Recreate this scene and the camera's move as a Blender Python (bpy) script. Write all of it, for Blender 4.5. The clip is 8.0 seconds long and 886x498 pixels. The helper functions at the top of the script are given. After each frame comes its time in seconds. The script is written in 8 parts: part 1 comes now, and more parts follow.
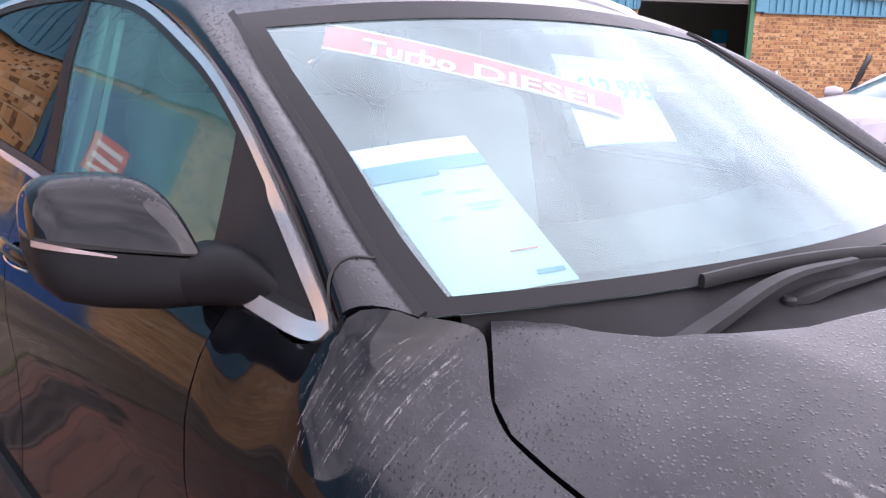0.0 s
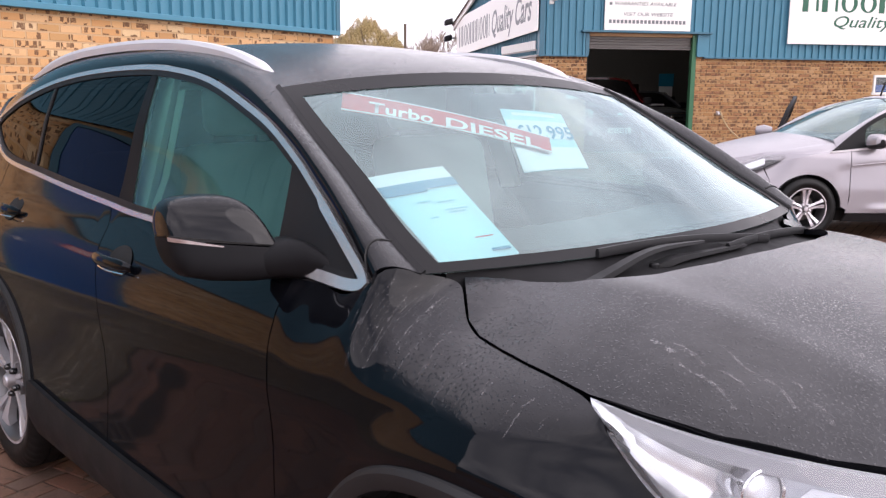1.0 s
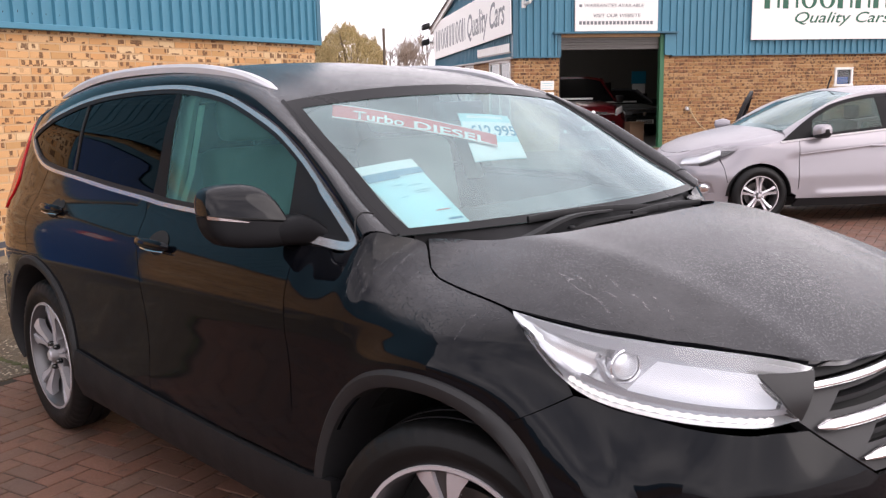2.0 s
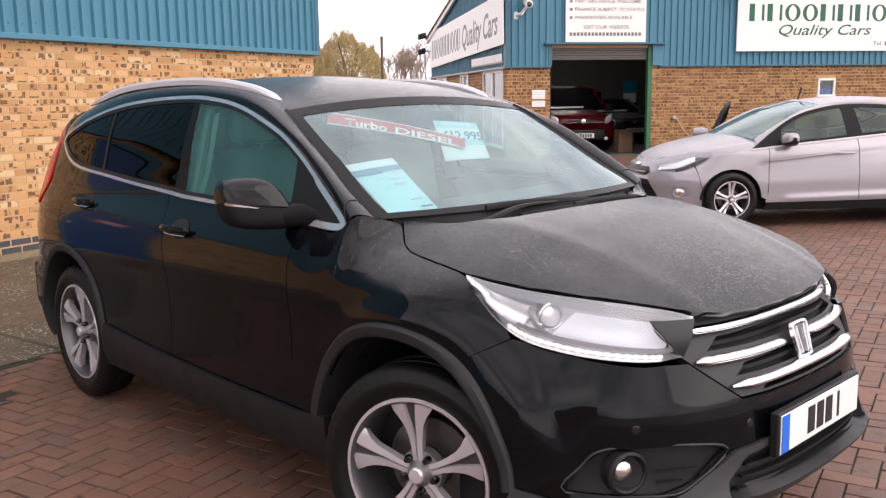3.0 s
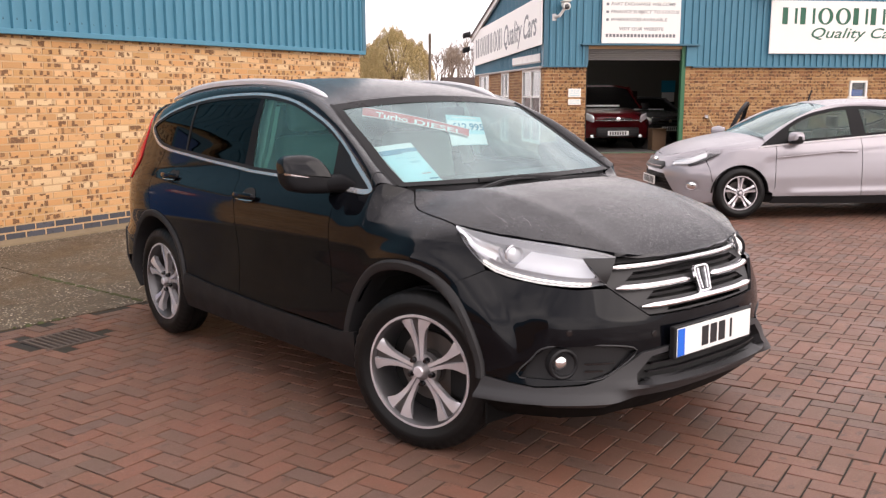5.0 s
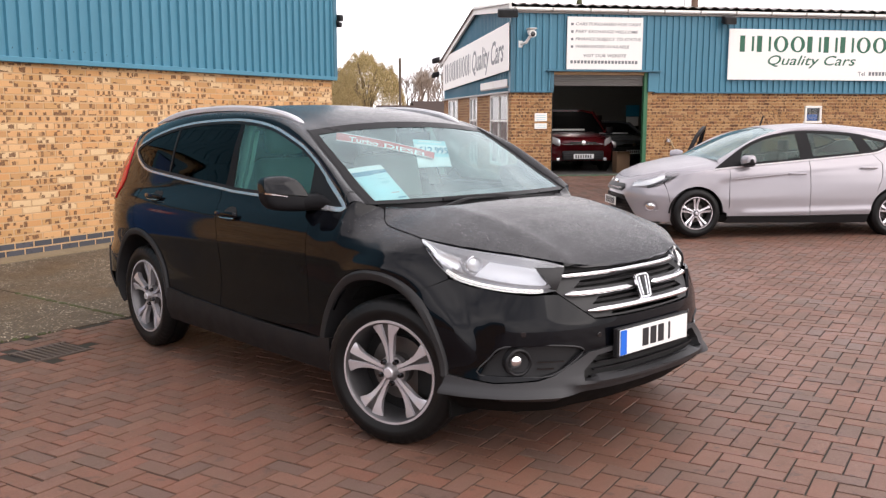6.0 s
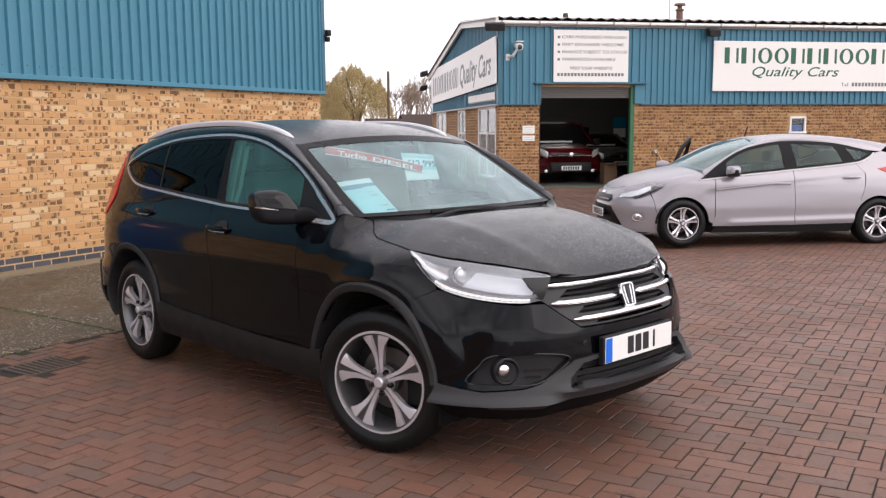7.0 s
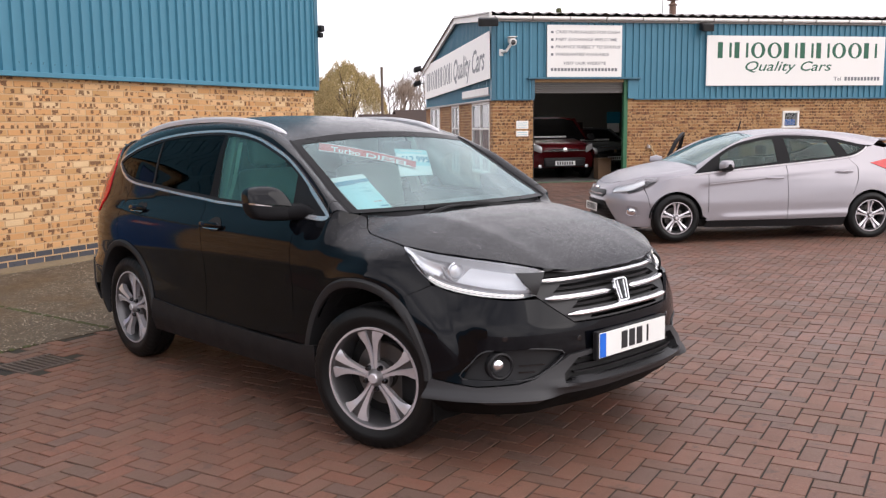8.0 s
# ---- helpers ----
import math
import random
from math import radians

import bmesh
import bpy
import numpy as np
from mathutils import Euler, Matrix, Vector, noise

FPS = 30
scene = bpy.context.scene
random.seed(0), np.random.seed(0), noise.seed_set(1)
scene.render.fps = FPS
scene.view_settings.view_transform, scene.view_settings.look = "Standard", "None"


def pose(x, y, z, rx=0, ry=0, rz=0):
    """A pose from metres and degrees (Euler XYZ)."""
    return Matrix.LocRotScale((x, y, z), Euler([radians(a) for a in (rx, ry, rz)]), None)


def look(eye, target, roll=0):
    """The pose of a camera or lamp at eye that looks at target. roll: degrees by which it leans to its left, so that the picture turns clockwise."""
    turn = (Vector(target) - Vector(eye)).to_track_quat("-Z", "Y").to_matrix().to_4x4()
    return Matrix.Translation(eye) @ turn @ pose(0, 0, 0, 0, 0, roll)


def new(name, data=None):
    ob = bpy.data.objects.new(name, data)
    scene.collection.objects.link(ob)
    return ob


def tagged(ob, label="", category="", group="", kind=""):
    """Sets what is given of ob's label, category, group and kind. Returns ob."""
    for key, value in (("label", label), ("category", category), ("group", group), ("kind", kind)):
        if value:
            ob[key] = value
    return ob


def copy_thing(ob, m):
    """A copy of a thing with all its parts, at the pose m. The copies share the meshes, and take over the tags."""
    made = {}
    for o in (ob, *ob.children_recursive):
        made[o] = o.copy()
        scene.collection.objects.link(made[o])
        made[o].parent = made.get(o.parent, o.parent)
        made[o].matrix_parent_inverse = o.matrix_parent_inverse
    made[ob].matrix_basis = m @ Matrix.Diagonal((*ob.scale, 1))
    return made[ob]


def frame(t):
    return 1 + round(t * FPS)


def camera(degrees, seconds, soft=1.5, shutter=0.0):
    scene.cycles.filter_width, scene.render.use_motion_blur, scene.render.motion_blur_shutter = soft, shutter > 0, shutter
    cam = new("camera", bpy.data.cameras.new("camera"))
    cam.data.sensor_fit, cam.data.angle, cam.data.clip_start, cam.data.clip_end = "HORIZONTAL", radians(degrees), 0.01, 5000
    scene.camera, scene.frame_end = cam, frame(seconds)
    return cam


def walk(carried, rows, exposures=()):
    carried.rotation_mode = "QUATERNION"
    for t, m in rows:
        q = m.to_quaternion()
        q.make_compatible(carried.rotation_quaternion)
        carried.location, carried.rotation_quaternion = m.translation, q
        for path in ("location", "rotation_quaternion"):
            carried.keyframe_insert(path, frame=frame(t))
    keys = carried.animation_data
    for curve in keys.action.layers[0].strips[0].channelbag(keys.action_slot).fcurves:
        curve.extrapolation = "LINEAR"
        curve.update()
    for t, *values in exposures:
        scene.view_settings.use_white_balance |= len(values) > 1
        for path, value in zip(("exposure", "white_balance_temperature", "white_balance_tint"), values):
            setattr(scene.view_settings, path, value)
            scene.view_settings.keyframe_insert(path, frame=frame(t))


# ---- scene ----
cam = camera(53.5, 8.0, 1.3)
PATH = [
    (0, (1.732, -1.34, 1.415), (0.238, -0.092, 0.954), 1.6),
    (0.5, (1.995, -1.574, 1.449), (0.51, -0.291, 1.063), 1.3),
    (1, (2.206, -1.806, 1.45), (0.751, -0.482, 1.09), 0.5),
    (1.5, (2.468, -1.991, 1.458), (1.026, -0.654, 1.094), -0.8),
    (2.8, (3.061, -2.482, 1.492), (1.633, -1.124, 1.151), -1.0),
    (3, (3.167, -2.526, 1.487), (1.736, -1.171, 1.148), -0.8),
    (3.5, (3.373, -2.702, 1.472), (1.939, -1.353, 1.123), -0.3),
    (4, (3.582, -2.883, 1.473), (2.112, -1.576, 1.112), -0.1),
    (4.5, (3.814, -2.964, 1.486), (2.308, -1.699, 1.125), -0.2),
    (6, (4.337, -3.313, 1.515), (2.875, -1.98, 1.22), 0.0),
    (6.5, (4.386, -3.344, 1.519), (2.933, -1.997, 1.244), -0.1),
    (7, (4.394, -3.356, 1.52), (2.945, -2.003, 1.253), -0.4),
    (7.5, (4.395, -3.357, 1.521), (2.95, -2.002, 1.249), -0.6),
    (8, (4.398, -3.356, 1.521), (2.959, -1.995, 1.244), -0.6),
]
EXPO = [(0.0, 1.33, 5960, 27), (0.5, 0.80, 6080, 24), (1.0, 0.70, 6180, 21), (1.5, 0.66, 6250, 19), (3.0, 0.58, 6500, 19), (3.5, 0.60, 6560, 18), (4.0, 0.72, 6600, 18), (4.5, 0.68, 6700, 19), (6.0, 0.58, 6400, 15), (6.5, 0.53, 6350, 15), (7.0, 0.37, 6300, 15), (7.5, 0.37, 6275, 15), (8.0, 0.39, 6250, 15)]
walk(cam, [(t, look(eye, target, roll)) for t, eye, target, roll in PATH], EXPO)

# ---- world and light: an overcast afternoon ----
SUN_DIR = Vector((0.74, 0.22, 0.62)).normalized()
world = bpy.data.worlds.new("overcast_sky")
scene.world = world
world.use_nodes = True
wt = world.node_tree
wt.nodes.clear()
w_out = wt.nodes.new("ShaderNodeOutputWorld")
w_bg = wt.nodes.new("ShaderNodeBackground")
w_sky = wt.nodes.new("ShaderNodeTexSky")
w_sky.sky_type = "NISHITA"
w_sky.sun_disc = False
w_sky.sun_elevation = math.asin(SUN_DIR.z)
w_sky.sun_rotation = math.atan2(SUN_DIR.x, SUN_DIR.y)
w_sky.air_density, w_sky.dust_density = 1.0, 3.0
w_co = wt.nodes.new("ShaderNodeTexCoord")
w_map = wt.nodes.new("ShaderNodeMapping")
w_map.inputs["Scale"].default_value = (1.0, 1.0, 2.2)
w_noise = wt.nodes.new("ShaderNodeTexNoise")
w_noise.inputs["Scale"].default_value = 1.9
w_noise.inputs["Detail"].default_value = 6.0
w_noise.inputs["Roughness"].default_value = 0.55
w_ramp = wt.nodes.new("ShaderNodeValToRGB")
w_ramp.color_ramp.elements[0].position, w_ramp.color_ramp.elements[0].color = 0.34, (4.1, 4.15, 4.5, 1)
w_ramp.color_ramp.elements[1].position, w_ramp.color_ramp.elements[1].color = 0.66, (11.8, 11.2, 10.8, 1)
w_mix = wt.nodes.new("ShaderNodeMixRGB")
w_mix.inputs[0].default_value = 0.93
wt.links.new(w_co.outputs["Generated"], w_map.inputs["Vector"])
wt.links.new(w_map.outputs[0], w_noise.inputs["Vector"])
wt.links.new(w_noise.outputs[0], w_ramp.inputs[0])
wt.links.new(w_sky.outputs[0], w_mix.inputs[1])
wt.links.new(w_ramp.outputs[0], w_mix.inputs[2])
wt.links.new(w_mix.outputs[0], w_bg.inputs["Color"])
w_bg.inputs["Strength"].default_value = 0.15
wt.links.new(w_bg.outputs[0], w_out.inputs["Surface"])

sun_data = bpy.data.lights.new("sun", "SUN")
sun_data.energy, sun_data.angle, sun_data.color = 1.4, radians(70), (1.0, 0.93, 0.84)
sun = new("sun", sun_data)
sun.matrix_world = look(SUN_DIR * 50, (0, 0, 0))


# ---- materials ----
class Nodes:
    """A principled material with short ways to add its textures."""

    def __init__(self, name, base=(0.5, 0.5, 0.5), rough=0.5, metal=0.0, **more):
        self.m = bpy.data.materials.new(name)
        self.m.use_nodes = True
        self.t = self.m.node_tree
        self.p = self.t.nodes["Principled BSDF"]
        self.p.inputs["Base Color"].default_value = (*base, 1)
        self.p.inputs["Roughness"].default_value = rough
        self.p.inputs["Metallic"].default_value = metal
        for key, value in more.items():
            self.p.inputs[key.replace("_", " ").title().replace("Ior", "IOR")].default_value = value
        self.co = self.t.nodes.new("ShaderNodeTexCoord").outputs["Object"]

    def node(self, kind, **inputs):
        n = self.t.nodes.new("ShaderNode" + kind)
        for key, value in inputs.items():
            self.put(n.inputs[key.replace("_", " ")], value)
        return n

    def put(self, socket, value):
        if isinstance(value, bpy.types.NodeSocket):
            self.t.links.new(value, socket)
        else:
            socket.default_value = value

    def mapped(self, scale=(1, 1, 1), turn=(0, 0, 0), co=None):
        n = self.node("Mapping", Scale=scale, Rotation=turn)
        self.t.links.new(co or self.co, n.inputs["Vector"])
        return n.outputs[0]

    def noise(self, scale, detail=4.0, rough=0.55, co=None, distortion=0.0):
        n = self.node("TexNoise", Scale=scale, Detail=detail, Roughness=rough, Distortion=distortion)
        self.t.links.new(co or self.co, n.inputs["Vector"])
        return n.outputs["Fac"]

    def voronoi(self, scale, co=None, out="Distance", rnd=1.0):
        n = self.node("TexVoronoi", Scale=scale, Randomness=rnd)
        self.t.links.new(co or self.co, n.inputs["Vector"])
        return n.outputs[out]

    def ramp(self, fac, *stops, steps=False):
        n = self.t.nodes.new("ShaderNodeValToRGB")
        if steps:
            n.color_ramp.interpolation = "CONSTANT"
        while len(n.color_ramp.elements) < len(stops):
            n.color_ramp.elements.new(0.5)
        for e, (pos, col) in zip(n.color_ramp.elements, stops):
            e.position = pos
            e.color = (*col, 1) if isinstance(col, tuple) else (col, col, col, 1)
        self.put(n.inputs[0], fac)
        return n.outputs[0]

    def mix(self, fac, a, b, kind="MIX"):
        n = self.t.nodes.new("ShaderNodeMixRGB")
        n.blend_type = kind
        for i, v in enumerate((fac, a, b)):
            if isinstance(v, tuple):
                v = (*v, 1)
            self.put(n.inputs[i], v)
        return n.outputs[0]

    def math(self, op, a, b=0.0, clamp=False):
        n = self.t.nodes.new("ShaderNodeMath")
        n.operation, n.use_clamp = op, clamp
        self.put(n.inputs[0], a)
        self.put(n.inputs[1], b)
        return n.outputs[0]

    def random(self):
        return self.t.nodes.new("ShaderNodeObjectInfo").outputs["Random"]

    def island(self):
        return self.t.nodes.new("ShaderNodeNewGeometry").outputs["Random Per Island"]

    def up(self):
        g = self.t.nodes.new("ShaderNodeNewGeometry").outputs["Normal"]
        s = self.t.nodes.new("ShaderNodeSeparateXYZ")
        self.t.links.new(g, s.inputs[0])
        return s.outputs[2]

    def color(self, v):
        self.put(self.p.inputs["Base Color"], v)
        return self

    def rough(self, v):
        self.put(self.p.inputs["Roughness"], v)
        return self

    def bump(self, height, strength=0.3, distance=0.01):
        b = self.node("Bump", Strength=strength, Distance=distance)
        self.put(b.inputs["Height"], height)
        self.put(self.p.inputs["Normal"], b.outputs[0])
        return self


def plain(name, base, rough=0.5, metal=0.0, grain=60.0, vary=0.18, bump=0.05, **more):
    """One colour with fine mottling and relief."""
    n = Nodes(name, base, rough, metal, **more)
    a = n.noise(grain)
    b = n.noise(grain / 14, 3.0)
    dark = tuple(c * (1 - vary) for c in base)
    lite = tuple(min(1, c * (1 + vary)) for c in base)
    n.color(n.mix(b, n.mix(a, dark, base), lite))
    n.rough(n.ramp(b, (0.3, rough * 0.88), (0.7, min(1, rough * 1.12))))
    if bump:
        n.bump(a, bump, 0.004)
    return n.m


def car_paint(name, base, film, coat=1.0, flake=0.0, ior=1.5, blur=0.07):
    """Lacquered paint with rain standing on what faces up and dried runs on what stands."""
    n = Nodes(name, base, 0.2, flake, Coat_Weight=coat, Coat_Roughness=0.03, Coat_Ior=ior, Specular_IOR_Level=0.04)
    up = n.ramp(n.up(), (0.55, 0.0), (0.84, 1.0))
    drops = n.voronoi(128.0)
    small = n.voronoi(260.0)
    ball = n.math("MAXIMUM", n.ramp(drops, (0.0, 1.0), (0.36, 0.0)), n.math("MULTIPLY", n.ramp(small, (0.0, 1.0), (0.30, 0.0)), 0.5))
    ball = n.math("MULTIPLY", ball, n.ramp(n.noise(2.2, 3.0), (0.3, 0.25), (0.6, 1.0)))
    ball = n.math("MULTIPLY", ball, up)
    runs = n.math("MULTIPLY", n.ramp(n.noise(1.0, 3.0, 0.6, n.mapped((38, 38, 2.2))), (0.60, 0.0), (0.75, 0.5)), n.ramp(n.noise(1.7, 2.0), (0.5, 0.0), (0.72, 1.0)))
    dust_sheen = n.math("MULTIPLY", n.math("MULTIPLY", n.noise(9.0, 6.0, 0.7), up), n.ramp(n.up(), (0.86, 0.50), (0.998, 0.88)))      # dust plus a painted sky sheen: the flatter the face, the paler
    n.color(n.mix(n.math("MULTIPLY", dust_sheen, 0.74), n.mix(n.math("MULTIPLY", runs, 0.05), base, (0.5, 0.48, 0.46)), film))
    n.rough(n.math("ADD", n.math("ADD", n.math("MULTIPLY", up, 0.16), n.math("MULTIPLY", runs, 0.10)), blur * 2.2))
    n.put(n.p.inputs["Coat Roughness"], n.math("ADD", n.math("MULTIPLY", n.math("MULTIPLY", up, 0.22), n.math("SUBTRACT", 1.0, ball, True)), blur))
    n.put(n.p.inputs["Coat Weight"], n.math("ADD", n.math("MULTIPLY", up, 0.22), coat, True))
    n.bump(ball, 0.55, 0.0024)
    coat_bump = n.p.inputs["Normal"].links[0].from_socket
    n.put(n.p.inputs["Coat Normal"], coat_bump)
    return n.m


def pane(name, tint, gloss=0.0, haze=0.0, ior=1.5, mist=(0.66, 0.80, 0.83), sheen=(1, 1, 1)):
    """Thin glass: what lies behind shows through its tint, and its face mirrors by Fresnel."""
    m = bpy.data.materials.new(name)
    m.use_nodes = True
    t = m.node_tree
    t.nodes.clear()
    out = t.nodes.new("ShaderNodeOutputMaterial")
    see = t.nodes.new("ShaderNodeBsdfTransparent")
    see.inputs[0].default_value = (*tint, 1)
    shine = t.nodes.new("ShaderNodeBsdfGlossy")
    shine.inputs["Roughness"].default_value = gloss
    shine.inputs[0].default_value = (*sheen, 1)
    fr = t.nodes.new("ShaderNodeFresnel")
    fr.inputs[0].default_value = ior
    mixer = t.nodes.new("ShaderNodeMixShader")
    t.links.new(fr.outputs[0], mixer.inputs[0])
    last = see.outputs[0]
    if haze:
        # diffuse layer carries mist and also a painted-in pale glow
        film = t.nodes.new("ShaderNodeBsdfDiffuse")
        film.inputs[0].default_value = (*mist, 1)
        co = t.nodes.new("ShaderNodeTexCoord")
        nz = t.nodes.new("ShaderNodeTexNoise")
        nz.inputs["Scale"].default_value = 5.0
        nz.inputs["Detail"].default_value = 8.0
        t.links.new(co.outputs["Object"], nz.inputs["Vector"])
        k = t.nodes.new("ShaderNodeMath")
        k.operation = "MULTIPLY"
        t.links.new(nz.outputs[0], k.inputs[0])
        k.inputs[1].default_value = haze * 2
        mh = t.nodes.new("ShaderNodeMixShader")
        t.links.new(k.outputs[0], mh.inputs[0])
        t.links.new(last, mh.inputs[1])
        t.links.new(film.outputs[0], mh.inputs[2])
        last = mh.outputs[0]
    t.links.new(last, mixer.inputs[1])
    t.links.new(shine.outputs[0], mixer.inputs[2])
    t.links.new(mixer.outputs[0], out.inputs[0])
    return m


def film_material(name, color, most):
    """A broken film of dried water, clear where it has worn away."""
    m = bpy.data.materials.new(name)
    m.use_nodes = True
    t = m.node_tree
    t.nodes.clear()
    out = t.nodes.new("ShaderNodeOutputMaterial")
    see = t.nodes.new("ShaderNodeBsdfTransparent")
    dull = t.nodes.new("ShaderNodeBsdfDiffuse")
    dull.inputs[0].default_value = (*color, 1)
    co = t.nodes.new("ShaderNodeTexCoord")
    nz = t.nodes.new("ShaderNodeTexNoise")
    nz.inputs["Scale"].default_value, nz.inputs["Detail"].default_value = 85.0, 8.0
    t.links.new(co.outputs["Object"], nz.inputs["Vector"])
    ramp = t.nodes.new("ShaderNodeValToRGB")
    ramp.color_ramp.elements[0].position, ramp.color_ramp.elements[0].color = 0.40, (0, 0, 0, 1)
    ramp.color_ramp.elements[1].position, ramp.color_ramp.elements[1].color = 0.62, (most, most, most, 1)
    t.links.new(nz.outputs[0], ramp.inputs[0])
    mixer = t.nodes.new("ShaderNodeMixShader")
    t.links.new(ramp.outputs[0], mixer.inputs[0])
    t.links.new(see.outputs[0], mixer.inputs[1])
    t.links.new(dull.outputs[0], mixer.inputs[2])
    t.links.new(mixer.outputs[0], out.inputs[0])
    return m


def glow(name, color, strength):
    n = Nodes(name, color, 0.4)
    n.put(n.p.inputs["Emission Color"], (*color, 1))
    n.p.inputs["Emission Strength"].default_value = strength
    return n.m


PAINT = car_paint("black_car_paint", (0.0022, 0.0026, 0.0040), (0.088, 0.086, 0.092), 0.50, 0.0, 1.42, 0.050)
WET_CAP = car_paint("mirror_cap_paint", (0.006, 0.006, 0.007), (0.022, 0.021, 0.023), 0.62, 0.0, 1.45, 0.03)
SILVER = car_paint("silver_car_paint", (0.350, 0.334, 0.358), (0.36, 0.344, 0.366), 0.42, 0.28, 1.42, 0.08)
MAROON = car_paint("maroon_car_paint", (0.070, 0.005, 0.007), (0.075, 0.012, 0.012))
PILLAR_BLACK = plain("pillar_black", (0.008, 0.008, 0.009), 0.45, 0, 100, 0.1, 0.0, specular_ior_level=0.10)
GREYCAR = car_paint("dark_grey_car_paint", (0.12, 0.125, 0.13), (0.08, 0.08, 0.08), 1.0, 0.3)
CHROME = plain("chrome", (0.86, 0.86, 0.88), 0.17, 1.0, 40, 0.05, 0.0)
SATIN = plain("satin_silver", (0.66, 0.65, 0.67), 0.40, 0.25, 50, 0.06, 0.0)
ALLOY = plain("machined_alloy", (0.66, 0.64, 0.67), 0.24, 0.55, 90, 0.08, 0.02)
SPOKE_FACE = plain("dark_machined_alloy", (0.60, 0.585, 0.62), 0.22, 0.5, 90, 0.10, 0.02)
ALLOY_GREY = plain("grey_alloy", (0.07, 0.068, 0.068), 0.42, 0.5, 90, 0.1, 0.02)
BRAKE = plain("brake_iron", (0.12, 0.11, 0.105), 0.45, 0.8, 50, 0.25, 0.05)
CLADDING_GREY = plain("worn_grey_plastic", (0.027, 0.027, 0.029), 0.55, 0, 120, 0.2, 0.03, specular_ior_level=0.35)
# sill tone cut below the other grey plastic to deepen low shade
SILL_PLASTIC = plain("shaded_sill_plastic", (0.008, 0.008, 0.009), 0.6, 0, 120, 0.2, 0.03, specular_ior_level=0.3)
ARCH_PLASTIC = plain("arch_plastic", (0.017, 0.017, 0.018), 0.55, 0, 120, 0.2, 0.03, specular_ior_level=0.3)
FRIT = plain("screen_frit", (0.014, 0.014, 0.015), 0.30, 0, 120, 0.1, 0.0, specular_ior_level=0.07)
SCUTTLE = plain("scuttle_plastic", (0.012, 0.012, 0.013), 0.6, 0, 200, 0.2, 0.08, specular_ior_level=0.10)
# valance colour also carries the shade under the bumper
VALANCE = plain("shaded_valance_black", (0.005, 0.005, 0.005), 0.7, 0, 120, 0.2, 0.03, specular_ior_level=0.1)
GRILLE_GREY = plain("grille_grey", (0.022, 0.022, 0.023), 0.5, 0, 120, 0.15, 0.02, specular_ior_level=0.3)
BARREL = plain("wheel_barrel", (0.12, 0.118, 0.122), 0.38, 0.7, 90, 0.12, 0.02)
HUB_GREY = plain("hub_grey", (0.20, 0.19, 0.195), 0.35, 0.5, 90, 0.1, 0.02)
BLACK_PLASTIC = plain("black_plastic", (0.012, 0.012, 0.013), 0.42, 0, 200, 0.2, 0.06, specular_ior_level=0.22)
BRIGHT_TRIM = plain("bright_trim", (0.68, 0.67, 0.68), 0.20, 0.80, 40, 0.05, 0.0)
WIPER = plain("wiper_black", (0.010, 0.010, 0.011), 0.5, 0, 200, 0.2, 0.04, specular_ior_level=0.20)
GLOSS_BLACK = plain("gloss_black", (0.006, 0.006, 0.007), 0.08, 0, 100, 0.1, 0.0, coat_weight=0.5)
RUBBER = plain("tyre_rubber", (0.0058, 0.0058, 0.006), 0.45, 0, 180, 0.25, 0.1, specular_ior_level=0.22)
# near-black for small dark parts and for shade painted into hollows
DARK = plain("dark_parts_and_shade", (0.003, 0.003, 0.003), 0.8, 0, 50, 0.2, 0.0)
SEAT = plain("pale_grey_cloth", (0.36, 0.37, 0.35), 0.85, 0, 300, 0.15, 0.2)
DASH = plain("dashboard_plastic", (0.030, 0.032, 0.034), 0.6, 0, 300, 0.2, 0.2)
TRIM_PALE = plain("pale_pillar_trim", (0.50, 0.50, 0.46), 0.7, 0, 200, 0.1, 0.05)
RED_LENS = plain("red_lens", (0.46, 0.010, 0.012), 0.2, 0, 60, 0.15, 0.0, coat_weight=0.15)
WHITE_CARD = plain("white_card", (0.82, 0.83, 0.82), 0.5, 0, 80, 0.03, 0.0)
CYAN_CARD = plain("cyan_card", (0.46, 0.74, 0.78), 0.5, 0, 80, 0.04, 0.0)
TEAL_INK = plain("teal_ink", (0.008, 0.22, 0.36), 0.5, 0, 80, 0.06, 0.0)
PALE_TEAL_INK = plain("pale_teal_ink", (0.25, 0.52, 0.58), 0.5, 0, 80, 0.06, 0.0)
RED_INK = plain("red_sticker", (0.62, 0.060, 0.050), 0.45, 0, 80, 0.06, 0.0)
BLACK_INK = plain("black_ink", (0.012, 0.012, 0.014), 0.5, 0, 80, 0.1, 0.0)
BLUE_BAND = plain("blue_band", (0.010, 0.13, 0.62), 0.4, 0, 80, 0.06, 0.0)
GREEN_INK = plain("green_ink", (0.012, 0.10, 0.055), 0.5, 0, 80, 0.08, 0.0)
GREY_INK = plain("grey_ink", (0.15, 0.16, 0.17), 0.5, 0, 80, 0.08, 0.0)
SIGN_WHITE = plain("sign_white", (0.78, 0.77, 0.74), 0.45, 0, 3, 0.05, 0.0)
PLATE_WHITE = plain("plate_white", (0.74, 0.75, 0.73), 0.35, 0, 60, 0.04, 0.0)
# cyan haze: mist, plus painted brightness for the sky's reflection
SCREEN_GLASS = pane("screen_glass", (0.72, 0.90, 0.89), 0.02, 0.12, 1.68, (0.60, 0.84, 0.86), (0.84, 0.97, 1.0))
